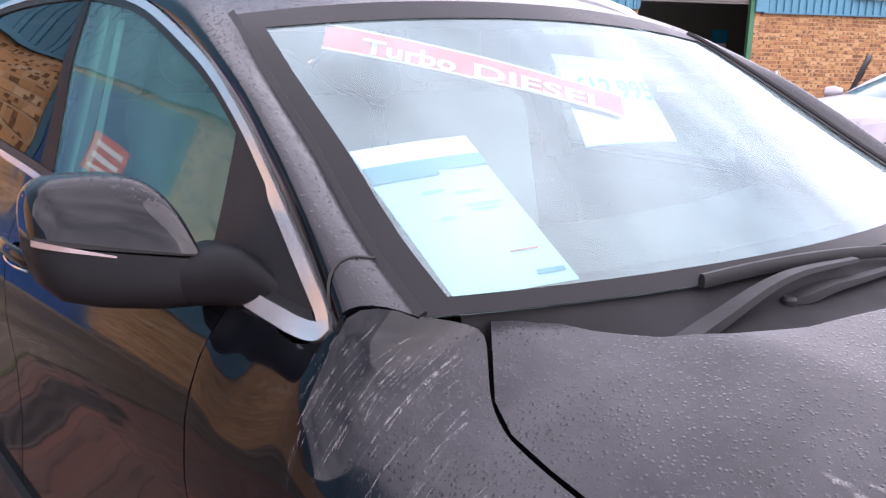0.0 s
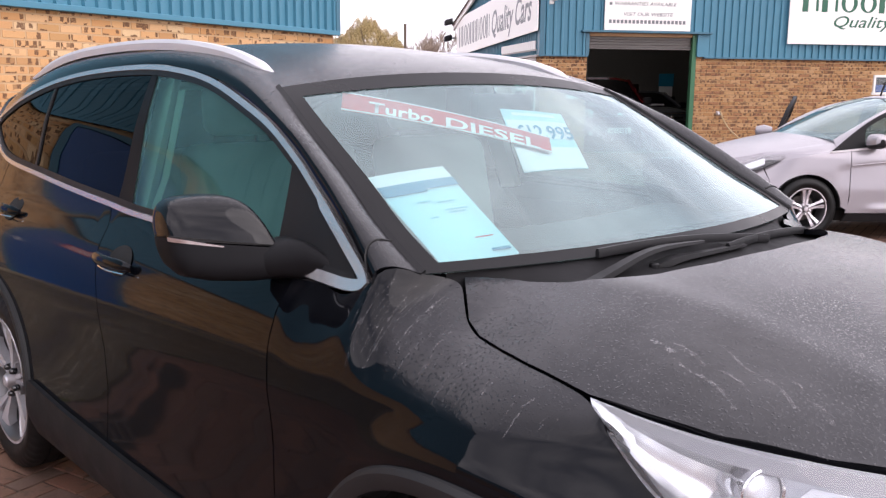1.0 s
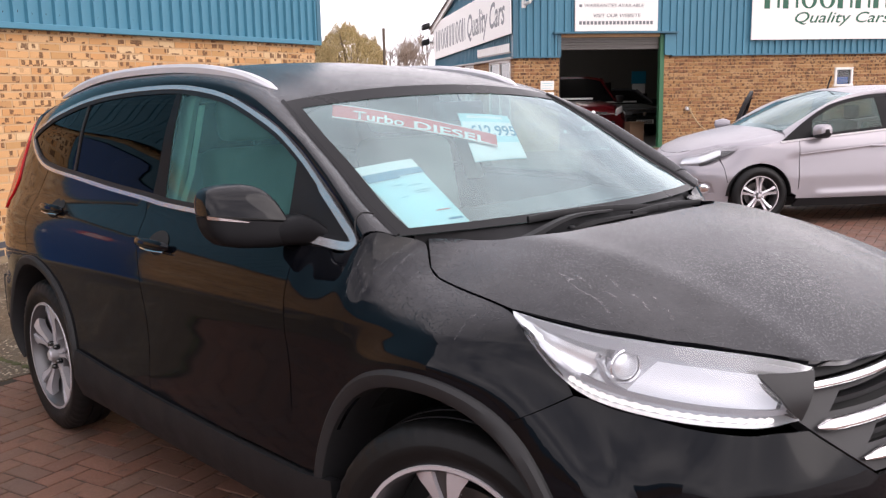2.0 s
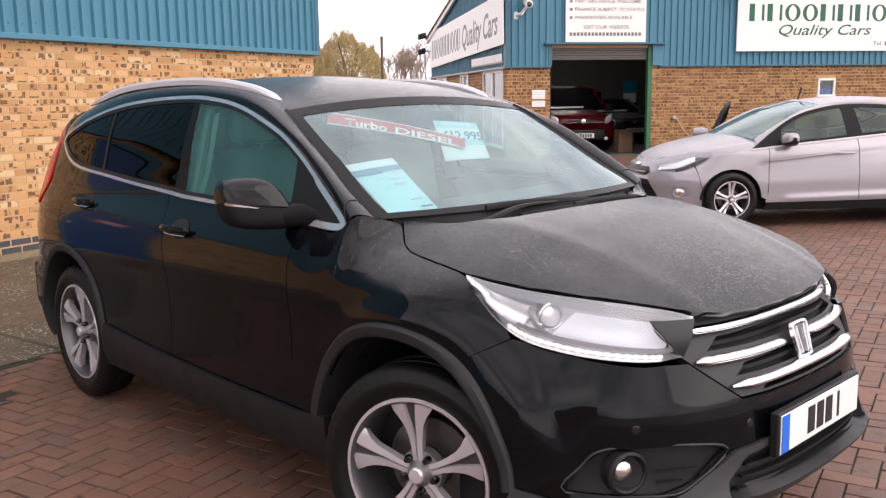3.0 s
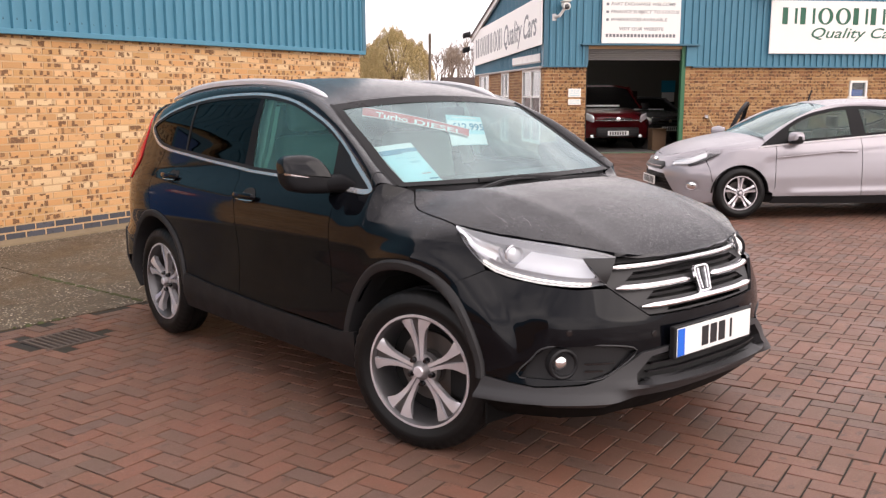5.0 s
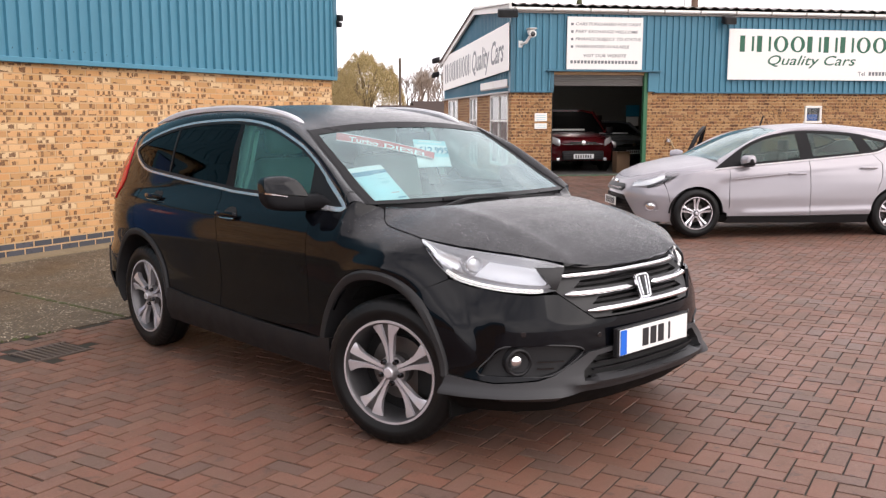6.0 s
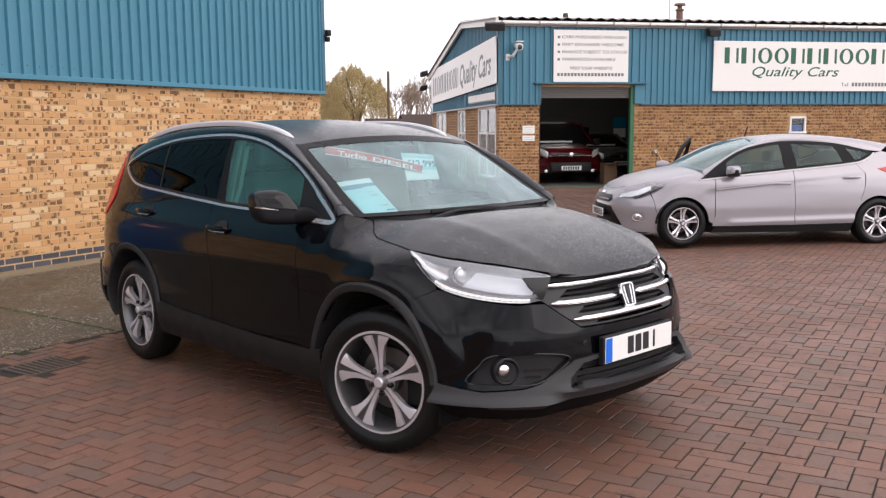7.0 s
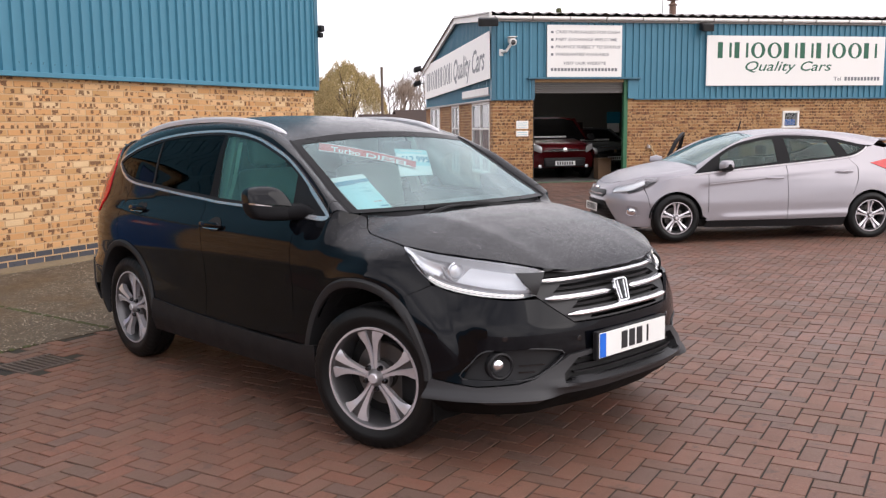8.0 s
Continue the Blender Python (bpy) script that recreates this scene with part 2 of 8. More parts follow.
# teal haze paints in the daylight glow seen through the cabin
DOOR_GLASS = pane("green_door_glass", (0.38, 0.66, 0.60), 0.0, 0.16, 1.32, (0.18, 0.43, 0.41))
MIST_GLASS = pane("misted_side_glass", (0.34, 0.46, 0.43), 0.0, 0.13, 1.26, (0.26, 0.38, 0.36))
PRIVACY_GLASS = pane("privacy_glass", (0.030, 0.032, 0.032), 0.0, 0.0, 1.17)
LENS_GLASS = pane("lens_glass", (0.96, 0.97, 0.98), 0.02, 0.05, 1.45, (0.84, 0.85, 0.88))
HATCH_BROW = plain("hatch_lamp_surround", (0.055, 0.055, 0.06), 0.3, 0, 30, 0.1, 0.0)
HATCH_LENS = pane("hatch_lamp_lens", (0.95, 0.95, 0.95), 0.02, 0.05, 1.4, (0.8, 0.8, 0.82))
CLEAR_PANE = pane("window_pane", (0.80, 0.84, 0.84), 0.0)
LAMP_BROW = plain("smoked_lamp_brow", (0.34, 0.34, 0.36), 0.4, 0, 30, 0.1, 0.0)
DRL = glow("running_light", (1.0, 0.96, 0.90), 0.5)
LAMP_LIT = glow("lit_lamp_bowl", (0.62, 0.63, 0.66), 0.25)
DRIED = film_material("dried_runs", (0.40, 0.39, 0.40), 0.19)
REFLECTOR = plain("lamp_reflector", (0.88, 0.89, 0.91), 0.25, 0.55, 30, 0.1, 0.03)


# ---- mesh helpers ----
def ease(a, b, x):
    t = min(1.0, max(0.0, (x - a) / (b - a)))
    return t * t * (3 - 2 * t)


def table(pairs, x):
    return float(np.interp(x, [p[0] for p in pairs], [p[1] for p in pairs]))


def mesh_object(name, verts, faces, material, parent=None, label="", angle=32, flat=False):
    """One mesh object from points and faces."""
    me = bpy.data.meshes.new(name)
    me.from_pydata([tuple(v) for v in verts], [], [tuple(f) for f in faces])
    me.validate()
    if not flat:
        me.shade_smooth()
        me.set_sharp_from_angle(angle=radians(angle))
    me.materials.append(material)
    ob = new(name, me)
    if parent:
        ob.parent = parent
    if label:
        tagged(ob, label)
    return ob


def part(name, bm, material, parent, label="", angle=32):
    """Links a bmesh as one mesh object under a thing or a part."""
    me = bpy.data.meshes.new(name)
    bm.to_mesh(me)
    bm.free()
    me.shade_smooth()
    me.set_sharp_from_angle(angle=radians(angle))
    me.materials.append(material)
    ob = new(name, me)
    if parent:
        ob.parent = parent
    if label:
        tagged(ob, label)
    return ob


def thing(name, label, category, m=None, group="", kind=""):
    """An empty at a thing's base."""
    ob = new(name)
    ob.empty_display_size = 0.1
    if m is not None:
        ob.matrix_world = m
    return tagged(ob, label, category, group, kind)


def block(x0, x1, y0, y1, z0, z1, bevel=0.0, segs=1, bm=None):
    """A box, its edges rounded where bevel is given."""
    one = bmesh.new()
    bmesh.ops.create_cube(one, size=1.0)
    for v in one.verts:
        v.co = Vector(((x0 + x1) / 2 + v.co.x * (x1 - x0), (y0 + y1) / 2 + v.co.y * (y1 - y0), (z0 + z1) / 2 + v.co.z * (z1 - z0)))
    if bevel:
        bmesh.ops.bevel(one, geom=one.edges[:], offset=bevel, segments=segs, affect="EDGES", profile=0.5)
    if bm is None:
        return one
    me = bpy.data.meshes.new("tmp")
    one.to_mesh(me)
    one.free()
    bm.from_mesh(me)
    bpy.data.meshes.remove(me)
    return bm


def turned(profile, n=40, axis="y", arc=1.0):
    """A surface of revolution: profile of (radius, along)."""
    verts, faces = [], []
    k = len(profile)
    steps = n if arc >= 1 else n + 1
    for i in range(steps):
        a = 2 * math.pi * arc * i / n
        for r, h in profile:
            c, s = r * math.cos(a), r * math.sin(a)
            verts.append((c, h, s) if axis == "y" else (c, s, h) if axis == "z" else (h, c, s))
    for i in range(n):
        j = (i + 1) % steps
        for a in range(k - 1):
            faces.append((i * k + a, i * k + a + 1, j * k + a + 1, j * k + a))
    return verts, faces


def loft(rows, close=False, caps=False):
    """Quads between rows of equally many points."""
    k = len(rows[0])
    verts = [tuple(p) for r in rows for p in r]
    faces = []
    for i in range(len(rows) - 1):
        for j in range(k if close else k - 1):
            a, b = i * k + j, i * k + (j + 1) % k
            faces.append((a, b, b + k, a + k))
    if caps:
        faces.append(tuple(range(k))[::-1])
        faces.append(tuple(range((len(rows) - 1) * k, len(rows) * k)))
    return verts, faces


def smooth_line(points, n=8, closed=False):
    """A Catmull-Rom line through the points."""
    p = [Vector(q) for q in points]
    out = []
    m = len(p)
    for i in range(m if closed else m - 1):
        p1, p2 = p[i], p[(i + 1) % m]
        p0 = p[i - 1] if (i or closed) else 2 * p1 - p2
        p3 = p[(i + 2) % m] if (closed or i + 2 < m) else 2 * p2 - p1
        for k in range(n):
            t = k / n
            out.append(0.5 * (2 * p1 + (p2 - p0) * t + (2 * p0 - 5 * p1 + 4 * p2 - p3) * t * t + (3 * p1 - p0 - 3 * p2 + p3) * t ** 3))
    if not closed:
        out.append(p[-1])
    return out


def sweep(path, profile, up=(0, 0, 1), closed=False, caps=True, scale=None):
    """A profile of (across, above) carried along a path."""
    path = [Vector(p) for p in path]
    n = len(path)
    rows = []
    for i, p in enumerate(path):
        a = path[i - 1] if (i or closed) else p
        b = path[(i + 1) % n] if (closed or i + 1 < n) else p
        t = (b - a).normalized()
        u = Vector(up[i]) if isinstance(up, list) else Vector(up)
        side = t.cross(u).normalized()
        u2 = side.cross(t)
        k = scale(i / (n - 1)) if scale else 1.0
        rows.append([p + side * (x * k) + u2 * (y * k) for x, y in profile])
    if closed:
        rows.append(rows[0])
    return loft(rows, True, caps and not closed)


def ring(r, n=10, ry=None):
    return [(r * math.cos(2 * math.pi * i / n), (ry or r) * math.sin(2 * math.pi * i / n)) for i in range(n)]


def rod(points, r, material, name, parent, label="", n=10):
    """A round bar along a line."""
    path = [Vector(p) for p in points]
    d = path[-1] - path[0]
    up = (0, 0, 1) if abs(d.normalized().z) < 0.9 else (1, 0, 0)
    v, f = sweep(path, ring(r, n), up)
    return mesh_object(name, v, f, material, parent, label)


def inside(poly, x, y):
    hit, j = False, len(poly) - 1
    for i in range(len(poly)):
        (xi, yi), (xj, yj) = poly[i], poly[j]
        if (yi > y) != (yj > y) and x < (xj - xi) * (y - yi) / (yj - yi) + xi:
            hit = not hit
        j = i
    return hit


def dense(poly, step):
    out = []
    for i in range(len(poly)):
        a, b = poly[i], poly[(i + 1) % len(poly)]
        k = max(1, int(math.hypot(b[0] - a[0], b[1] - a[1]) / step + 0.5))
        out += [(a[0] + (b[0] - a[0]) * q / k, a[1] + (b[1] - a[1]) * q / k) for q in range(k)]
    return out


def inset(poly, d):
    """The polygon with each side moved inwards by d."""
    n = len(poly)
    area = sum(poly[i - 1][0] * poly[i][1] - poly[i][0] * poly[i - 1][1] for i in range(n))
    sg = 1 if area > 0 else -1
    out = []
    for i in range(n):
        a, b, c = Vector(poly[i - 1]), Vector(poly[i]), Vector(poly[(i + 1) % n])
        e, f = (b - a).normalized(), (c - b).normalized()
        n1, n2 = Vector((-e.y, e.x)) * sg, Vector((-f.y, f.x)) * sg
        m = (n1 + n2)
        m = m.normalized() * (d / max(0.45, m.normalized().dot(n1))) if m.length > 1e-6 else n1 * d
        out.append((b.x + m.x, b.y + m.y))
    return out


def cut(poly, a, b):
    """The part of a polygon that lies to the left of the line from a to b."""
    out = []
    def side(p):
        return (b[0] - a[0]) * (p[1] - a[1]) - (b[1] - a[1]) * (p[0] - a[0])
    for i in range(len(poly)):
        p, q = poly[i - 1], poly[i]
        sp, sq = side(p), side(q)
        if (sp >= 0) != (sq >= 0):
            k = sp / (sp - sq)
            out.append((p[0] + (q[0] - p[0]) * k, p[1] + (q[1] - p[1]) * k))
        if sq >= 0:
            out.append(q)
    return out


def patch(poly, fn, step=0.04, holes=(), centre=(0, 0, 0.6), skirt=0.012):
    """A sheet over a polygon of a curved surface, its border turned inwards."""
    from mathutils.geometry import delaunay_2d_cdt
    loops = [dense(poly, step)] + [dense(h, step) for h in holes]
    pts, edges = [], []
    for lp in loops:
        k = len(pts)
        pts += lp
        edges += [(k + i, k + (i + 1) % len(lp)) for i in range(len(lp))]
    xs, ys = [p[0] for p in poly], [p[1] for p in poly]
    border = np.array(pts)
    nx, ny = int((max(xs) - min(xs)) / step), int((max(ys) - min(ys)) / step)
    for i in range(1, nx + 1):
        for j in range(1, ny + 1):
            q = (min(xs) + (i - 0.5) * step + (0.25 * step if j % 2 else -0.25 * step), min(ys) + (j - 0.5) * step)
            if inside(loops[0], *q) and not any(inside(h, *q) for h in loops[1:]) and np.min(np.hypot(border[:, 0] - q[0], border[:, 1] - q[1])) > step * 0.5:
                pts.append(q)
    got = delaunay_2d_cdt([Vector(p) for p in pts], edges, [], 0, 1e-6)
    v2, tris = got[0], got[2]
    keep = []
    for f in tris:
        cx, cy = sum(v2[i].x for i in f) / len(f), sum(v2[i].y for i in f) / len(f)
        if inside(loops[0], cx, cy) and not any(inside(h, cx, cy) for h in loops[1:]):
            keep.append(tuple(f))
    verts = [Vector(fn(v.x, v.y)) for v in v2]
    return finish_sheet(verts, keep, centre, skirt)


def finish_sheet(verts, faces, centre, skirt):
    c = Vector(centre)
    normal = [Vector() for _ in verts]
    total = 0.0
    for f in faces:
        a, b, d = verts[f[0]], verts[f[1]], verts[f[2]]
        nn = (b - a).cross(d - a)
        total += nn.dot((a + b + d) / 3 - c)
        for i in f:
            normal[i] += nn
    if total < 0:
        faces = [tuple(reversed(f)) for f in faces]
        normal = [-n for n in normal]
    if skirt:
        seen = {}
        for f in faces:
            for i in range(len(f)):
                a, b = f[i], f[(i + 1) % len(f)]
                if (b, a) in seen:
                    del seen[(b, a)]
                else:
                    seen[(a, b)] = 1
        low = {}
        for a, b in seen:
            for i in (a, b):
                if i not in low:
                    low[i] = len(verts)
                    verts.append(verts[i] - normal[i].normalized() * skirt)
        faces = faces + [(b, a, low[a], low[b]) for a, b in seen]
    return verts, faces


def mirrored(verts, faces):
    return [(v[0], -v[1], v[2]) for v in verts], [tuple(reversed(f)) for f in faces]


def lettering(name, text, size, material, m, parent, extrude=0.001, shear=0.0, bold=0.0, align="LEFT", space=1.0, width=None):
    """Raised letters, in the plane of m, whose y axis is up the page."""
    cu = bpy.data.curves.new(name, "FONT")
    cu.body, cu.size, cu.extrude, cu.shear, cu.offset, cu.align_x, cu.space_character = text, size, extrude, shear, bold, align, space
    cu.resolution_u = 3
    tmp = new("tmp_text", cu)
    bpy.context.view_layer.update()
    me = bpy.data.meshes.new_from_object(tmp.evaluated_get(bpy.context.evaluated_depsgraph_get()))
    bpy.data.objects.remove(tmp)
    bpy.data.curves.remove(cu)
    if width and me.vertices:
        xs = [v.co.x for v in me.vertices]
        k = width / max(1e-6, max(xs) - min(xs))
        x0 = min(xs)
        for v in me.vertices:
            v.co.x = (v.co.x - x0) * k
    me.materials.clear()
    me.materials.append(material)
    me.name = name
    ob = new(name, me)
    ob.matrix_world = m
    if parent:
        ob.parent = parent
    return tagged(ob, kind="stuff")


# ---- surfaces of the yard and buildings ----
def brick_material(name, tones, fleck, rough=0.85, fleck_at=0.56, wet=0.0, scale=1.0, band=1.0, grit=0.30):
    """Fired clay: each piece has its own tone, darker burnt flecks and a sandy face."""
    n = Nodes(name, tones[0], rough)
    r = n.math("FRACT", n.math("ADD", n.random(), n.island()))
    shift = n.node("Mapping")
    n.t.links.new(n.co, shift.inputs["Vector"])
    comb = n.t.nodes.new("ShaderNodeCombineXYZ")
    n.put(comb.inputs[0], n.math("MULTIPLY", r, 37.0))
    n.put(comb.inputs[1], n.math("MULTIPLY", r, 91.0))
    n.t.links.new(comb.outputs[0], shift.inputs["Location"])
    co = shift.outputs[0]
    tone = n.ramp(r, *[(i / len(tones), t) for i, t in enumerate(tones)], steps=True)
    if band == 1.0:
        burnt = n.ramp(n.noise(11.0 * scale, 3.0, 0.6, co), (fleck_at, 0.0), (fleck_at + 0.06, 0.85))
    else:      # burnt marks across the face; some bricks fire nearly plain, some nearly black
        own = n.math("MULTIPLY", n.math("SUBTRACT", n.math("FRACT", n.math("MULTIPLY", r, 17.3)), 0.5), 0.20)
        wander = n.t.nodes.new("ShaderNodeVectorMath")
        wander.operation = "ADD"
        n.t.links.new(co, wander.inputs[0])
        n.put(wander.inputs[1], n.math("MULTIPLY", n.noise(30.0, 2.0, 0.5, co), 0.030))
        cells = n.t.nodes.new("ShaderNodeVectorMath")
        cells.operation = "SNAP"
        n.t.links.new(wander.outputs[0], cells.inputs[0])
        cells.inputs[1].default_value = (0.038 * scale, 5.0, band)
        toss = n.t.nodes.new("ShaderNodeTexWhiteNoise")
        n.t.links.new(cells.outputs[0], toss.inputs["Vector"])
        mark = n.math("ADD", toss.outputs["Value"], own)
        burnt = n.math("MULTIPLY", n.ramp(mark, (fleck_at, 0.0), (fleck_at + 0.045, 0.95)), n.ramp(n.noise(48.0, 2.0, 0.6, co), (0.34, 0.65), (0.50, 1.0)))
    grain = n.noise(160.0, 4.0, 0.7, co)
    tone = n.mix(burnt, tone, fleck)
    tone = n.mix(n.ramp(grain, (0.35, grit), (0.7, 0.0)), tone, tuple(c * 0.55 for c in tones[0]))
    if grit > 0.3:
        grime = n.noise(2.6, 6.0, 0.65)
        tone = n.mix(n.ramp(grime, (0.46, 0.0), (0.74, 0.42)), tone, (0.085, 0.064, 0.040))
        tone = n.mix(n.ramp(n.noise(70.0, 3.0, 0.6), (0.62, 0.0), (0.72, 0.45)), tone, (0.26, 0.19, 0.14))
    n.color(tone)
    if wet:
        n.rough(n.ramp(n.noise(1.3, 4.0), (0.35, rough - wet), (0.65, rough)))
    n.bump(grain, 0.35, 0.004)
    return n.m


BRICK = brick_material("buff_brick", [(0.56, 0.295, 0.117), (0.59, 0.333, 0.147), (0.65, 0.402, 0.200), (0.49, 0.28, 0.112), (0.61, 0.354, 0.157), (0.66, 0.47, 0.265), (0.47, 0.26, 0.108)], (0.100, 0.045, 0.023), fleck_at=0.745, scale=1.0, band=0.043)
BRICK_FAR = brick_material("workshop_brick", [(0.35, 0.185, 0.072), (0.40, 0.225, 0.095), (0.28, 0.135, 0.060), (0.45, 0.27, 0.13), (0.38, 0.205, 0.085), (0.31, 0.15, 0.064), (0.42, 0.245, 0.11), (0.25, 0.115, 0.052), (0.37, 0.20, 0.08), (0.33, 0.165, 0.065)], (0.070, 0.030, 0.016), fleck_at=0.70, scale=0.95, band=0.043)
BLUE_BRICK = brick_material("blue_engineering_brick", [(0.060, 0.062, 0.075), (0.075, 0.075, 0.088), (0.050, 0.052, 0.062)], (0.035, 0.033, 0.038), 0.5)
PAVER = brick_material("clay_paver", [(0.176, 0.082, 0.054), (0.206, 0.094, 0.061), (0.152, 0.088, 0.065), (0.222, 0.108, 0.073), (0.166, 0.080, 0.054), (0.134, 0.086, 0.069), (0.188, 0.098, 0.070), (0.212, 0.088, 0.056)], (0.066, 0.042, 0.032), 0.72, 0.60, 0.20, grit=0.85)
MORTAR = plain("mortar", (0.46, 0.305, 0.165), 0.95, 0, 120, 0.2, 0.2)
PLINTH_CONCRETE = plain("stained_concrete", (0.18, 0.135, 0.080), 0.85, 0, 25, 0.35, 0.2)
BLUE_SHEET = plain("blue_cladding", (0.050, 0.184, 0.262), 0.48, 0.0, 4, 0.14, 0.0)
BLUE_TRIM = plain("blue_trim", (0.036, 0.125, 0.180), 0.45, 0.0, 5, 0.12, 0.0)
WHITE_PAINT = plain("white_paint", (0.76, 0.75, 0.72), 0.5, 0, 8, 0.08, 0.03)
GREY_PAINT = plain("grey_paint", (0.33, 0.32, 0.30), 0.55, 0, 8, 0.12, 0.03)
GREEN_PAINT = plain("green_paint", (0.022, 0.115, 0.050), 0.45, 0, 12, 0.15, 0.03)
SHUTTER = plain("shutter_steel", (0.115, 0.108, 0.100), 0.5, 0.3, 12, 0.15, 0.02)
ROOF_SHEET = plain("cement_roof_sheet", (0.20, 0.19, 0.18), 0.85, 0, 10, 0.25, 0.2)
# room surfaces toned dark: the indoor dimness is put into their colour
INDOOR = plain("shade_toned_wall", (0.10, 0.095, 0.085), 0.9, 0, 4, 0.3, 0.1)
INDOOR_FLOOR = plain("shade_toned_floor", (0.09, 0.085, 0.08), 0.5, 0, 4, 0.3, 0.1)
IRON = plain("cast_iron", (0.10, 0.078, 0.066), 0.6, 0.5, 60, 0.4, 0.3)
CARTON = plain("brown_carton", (0.15, 0.09, 0.05), 0.9, 0, 20, 0.15, 0.05)
MOSS = plain("moss", (0.055, 0.060, 0.022), 0.95, 0, 90, 0.5, 0.4)
CLAY_POT = plain("rusty_flue", (0.15, 0.09, 0.065), 0.85, 0, 20, 0.2, 0.1)
HOSE = plain("tan_hose", (0.42, 0.31, 0.17), 0.6, 0, 60, 0.1, 0.05)


def concrete_material():
    """Exposed-aggregate concrete: pale and tan pebbles in a brown matrix, damp near the wall."""
    n = Nodes("aggregate_concrete", (0.2, 0.16, 0.1), 0.7)
    peb = n.t.nodes.new("ShaderNodeTexVoronoi")
    peb.inputs["Scale"].default_value = 62.0
    n.t.links.new(n.co, peb.inputs["Vector"])
    sep = n.t.nodes.new("ShaderNodeSeparateColor")
    n.t.links.new(peb.outputs["Color"], sep.inputs[0])
    stone = n.ramp(sep.outputs[0], (0.0, (0.062, 0.042, 0.024)), (0.45, (0.105, 0.073, 0.042)), (0.80, (0.15, 0.11, 0.066)), (0.91, (0.58, 0.51, 0.40)))
    gap = n.ramp(peb.outputs["Distance"], (0.35, 0.0), (0.62, 1.0))
    tone = n.mix(gap, stone, (0.072, 0.056, 0.036))
    big = n.noise(1.6, 5.0, 0.6)
    n.color(n.mix(n.ramp(big, (0.38, 0.75), (0.62, 0.0)), tone, (0.060, 0.044, 0.026)))
    n.rough(n.ramp(big, (0.35, 0.42), (0.6, 0.75)))
    n.bump(n.math("SUBTRACT", 1.0, gap), 0.5, 0.006)
    return n.m


def bed_material():
    """Sand and grime between the pavers; far off it carries their colours."""
    n = Nodes("paver_bed", (0.05, 0.04, 0.03), 0.85)
    a = n.noise(30.0, 5.0)
    b = n.noise(2.0, 4.0)
    n.color(n.mix(n.ramp(b, (0.4, 0.0), (0.7, 0.7)), n.mix(a, (0.010, 0.009, 0.007), (0.026, 0.020, 0.015)), (0.018, 0.018, 0.009)))
    n.bump(a, 0.4, 0.005)
    return n.m


def yard_material():
    """Worn clay paving seen from far away."""
    n = Nodes("far_paving", (0.14, 0.07, 0.05), 0.6)
    br = n.t.nodes.new("ShaderNodeTexBrick")
    n.t.links.new(n.co, br.inputs["Vector"])
    br.inputs["Scale"].default_value = 1.0
    br.inputs["Brick Width"].default_value, br.inputs["Row Height"].default_value, br.inputs["Mortar Size"].default_value = 0.205, 0.1025, 0.004
    br.inputs["Color1"].default_value, br.inputs["Color2"].default_value, br.inputs["Mortar"].default_value = (0.165, 0.072, 0.050, 1), (0.115, 0.066, 0.054, 1), (0.04, 0.033, 0.026, 1)
    n.color(n.mix(n.ramp(n.noise(1.1, 4.0), (0.35, 0.0), (0.7, 0.5)), br.outputs["Color"], (0.09, 0.06, 0.045)))
    n.rough(n.ramp(n.noise(1.3, 4.0), (0.35, 0.3), (0.65, 0.62)))
    return n.m


CONCRETE, BED, YARD = concrete_material(), bed_material(), yard_material()

# ---- the lie of the land ----
MB = pose(-7.695, 15.2555, 0, 0, 0, 57)      # the workshop's front: x along the wall, y inwards
ML = pose(-5.98, 0.565, 0, 0, 0, 106.7)      # the warehouse wall, likewise
MBI, MLI = MB.inverted(), ML.inverted()


def ground_z(x, y):
    front = -(MBI @ Vector((x, y, 0))).y
    return table([(-8, .0), (-6, .0), (-2.3, -.034), (0, 0), (6, .087), (9, .087)], x) + .16 * (1 - ease(.8, 6.5, front))


def graded(vals_x, vals_y, drop):
    nx, ny = len(vals_x), len(vals_y)
    v = [(x, y, ground_z(x, y) - drop) for y in vals_y for x in vals_x]
    f = [(j * nx + i, j * nx + i + 1, (j + 1) * nx + i + 1, (j + 1) * nx + i) for j in range(ny - 1) for i in range(nx - 1)]
    return v, f


gx = [-600, -250, -100, -50, -30] + [-20 + .8 * i for i in range(51)] + [30, 50, 100, 250, 600]
ground = mesh_object("ground", *graded(gx, gx, .016), YARD)
tagged(ground, "wide yard of worn red clay paving", "ground", kind="structure")

# ---- concrete apron along the warehouse ----
EDGE_P, EDGE_D = Vector((-2.235, -1.05)), Vector((-.175, .985)).normalized()
JOINT_P, JOINT_D = Vector((-3.907, -.984)), Vector((1.577, .374)).normalized()


def edge_x(y):
    return EDGE_P.x + EDGE_D.x / EDGE_D.y * (y - EDGE_P.y)


def wall_x(y):
    k = (y - .565) / .9578
    return -5.98 - .2874 * k


def apron_poly(y0, y1):
    """A slab between the paving's edge and the wall, cut square to the joint."""
    sl = JOINT_D.y / JOINT_D.x
    a = lambda x, y: y + sl * (x + 2.3)
    pts = []
    for yy in (y0, y1):
        xe = edge_x(yy)
        for _ in range(4):
            xe = edge_x(a(xe, yy))
        xw = wall_x(yy)
        for _ in range(6):
            xw = wall_x(a(xw, yy))
        pts.append(((xe, a(xe, yy)), (xw, a(xw, yy))))
    return [pts[0][0], pts[1][0], pts[1][1], pts[0][1]]


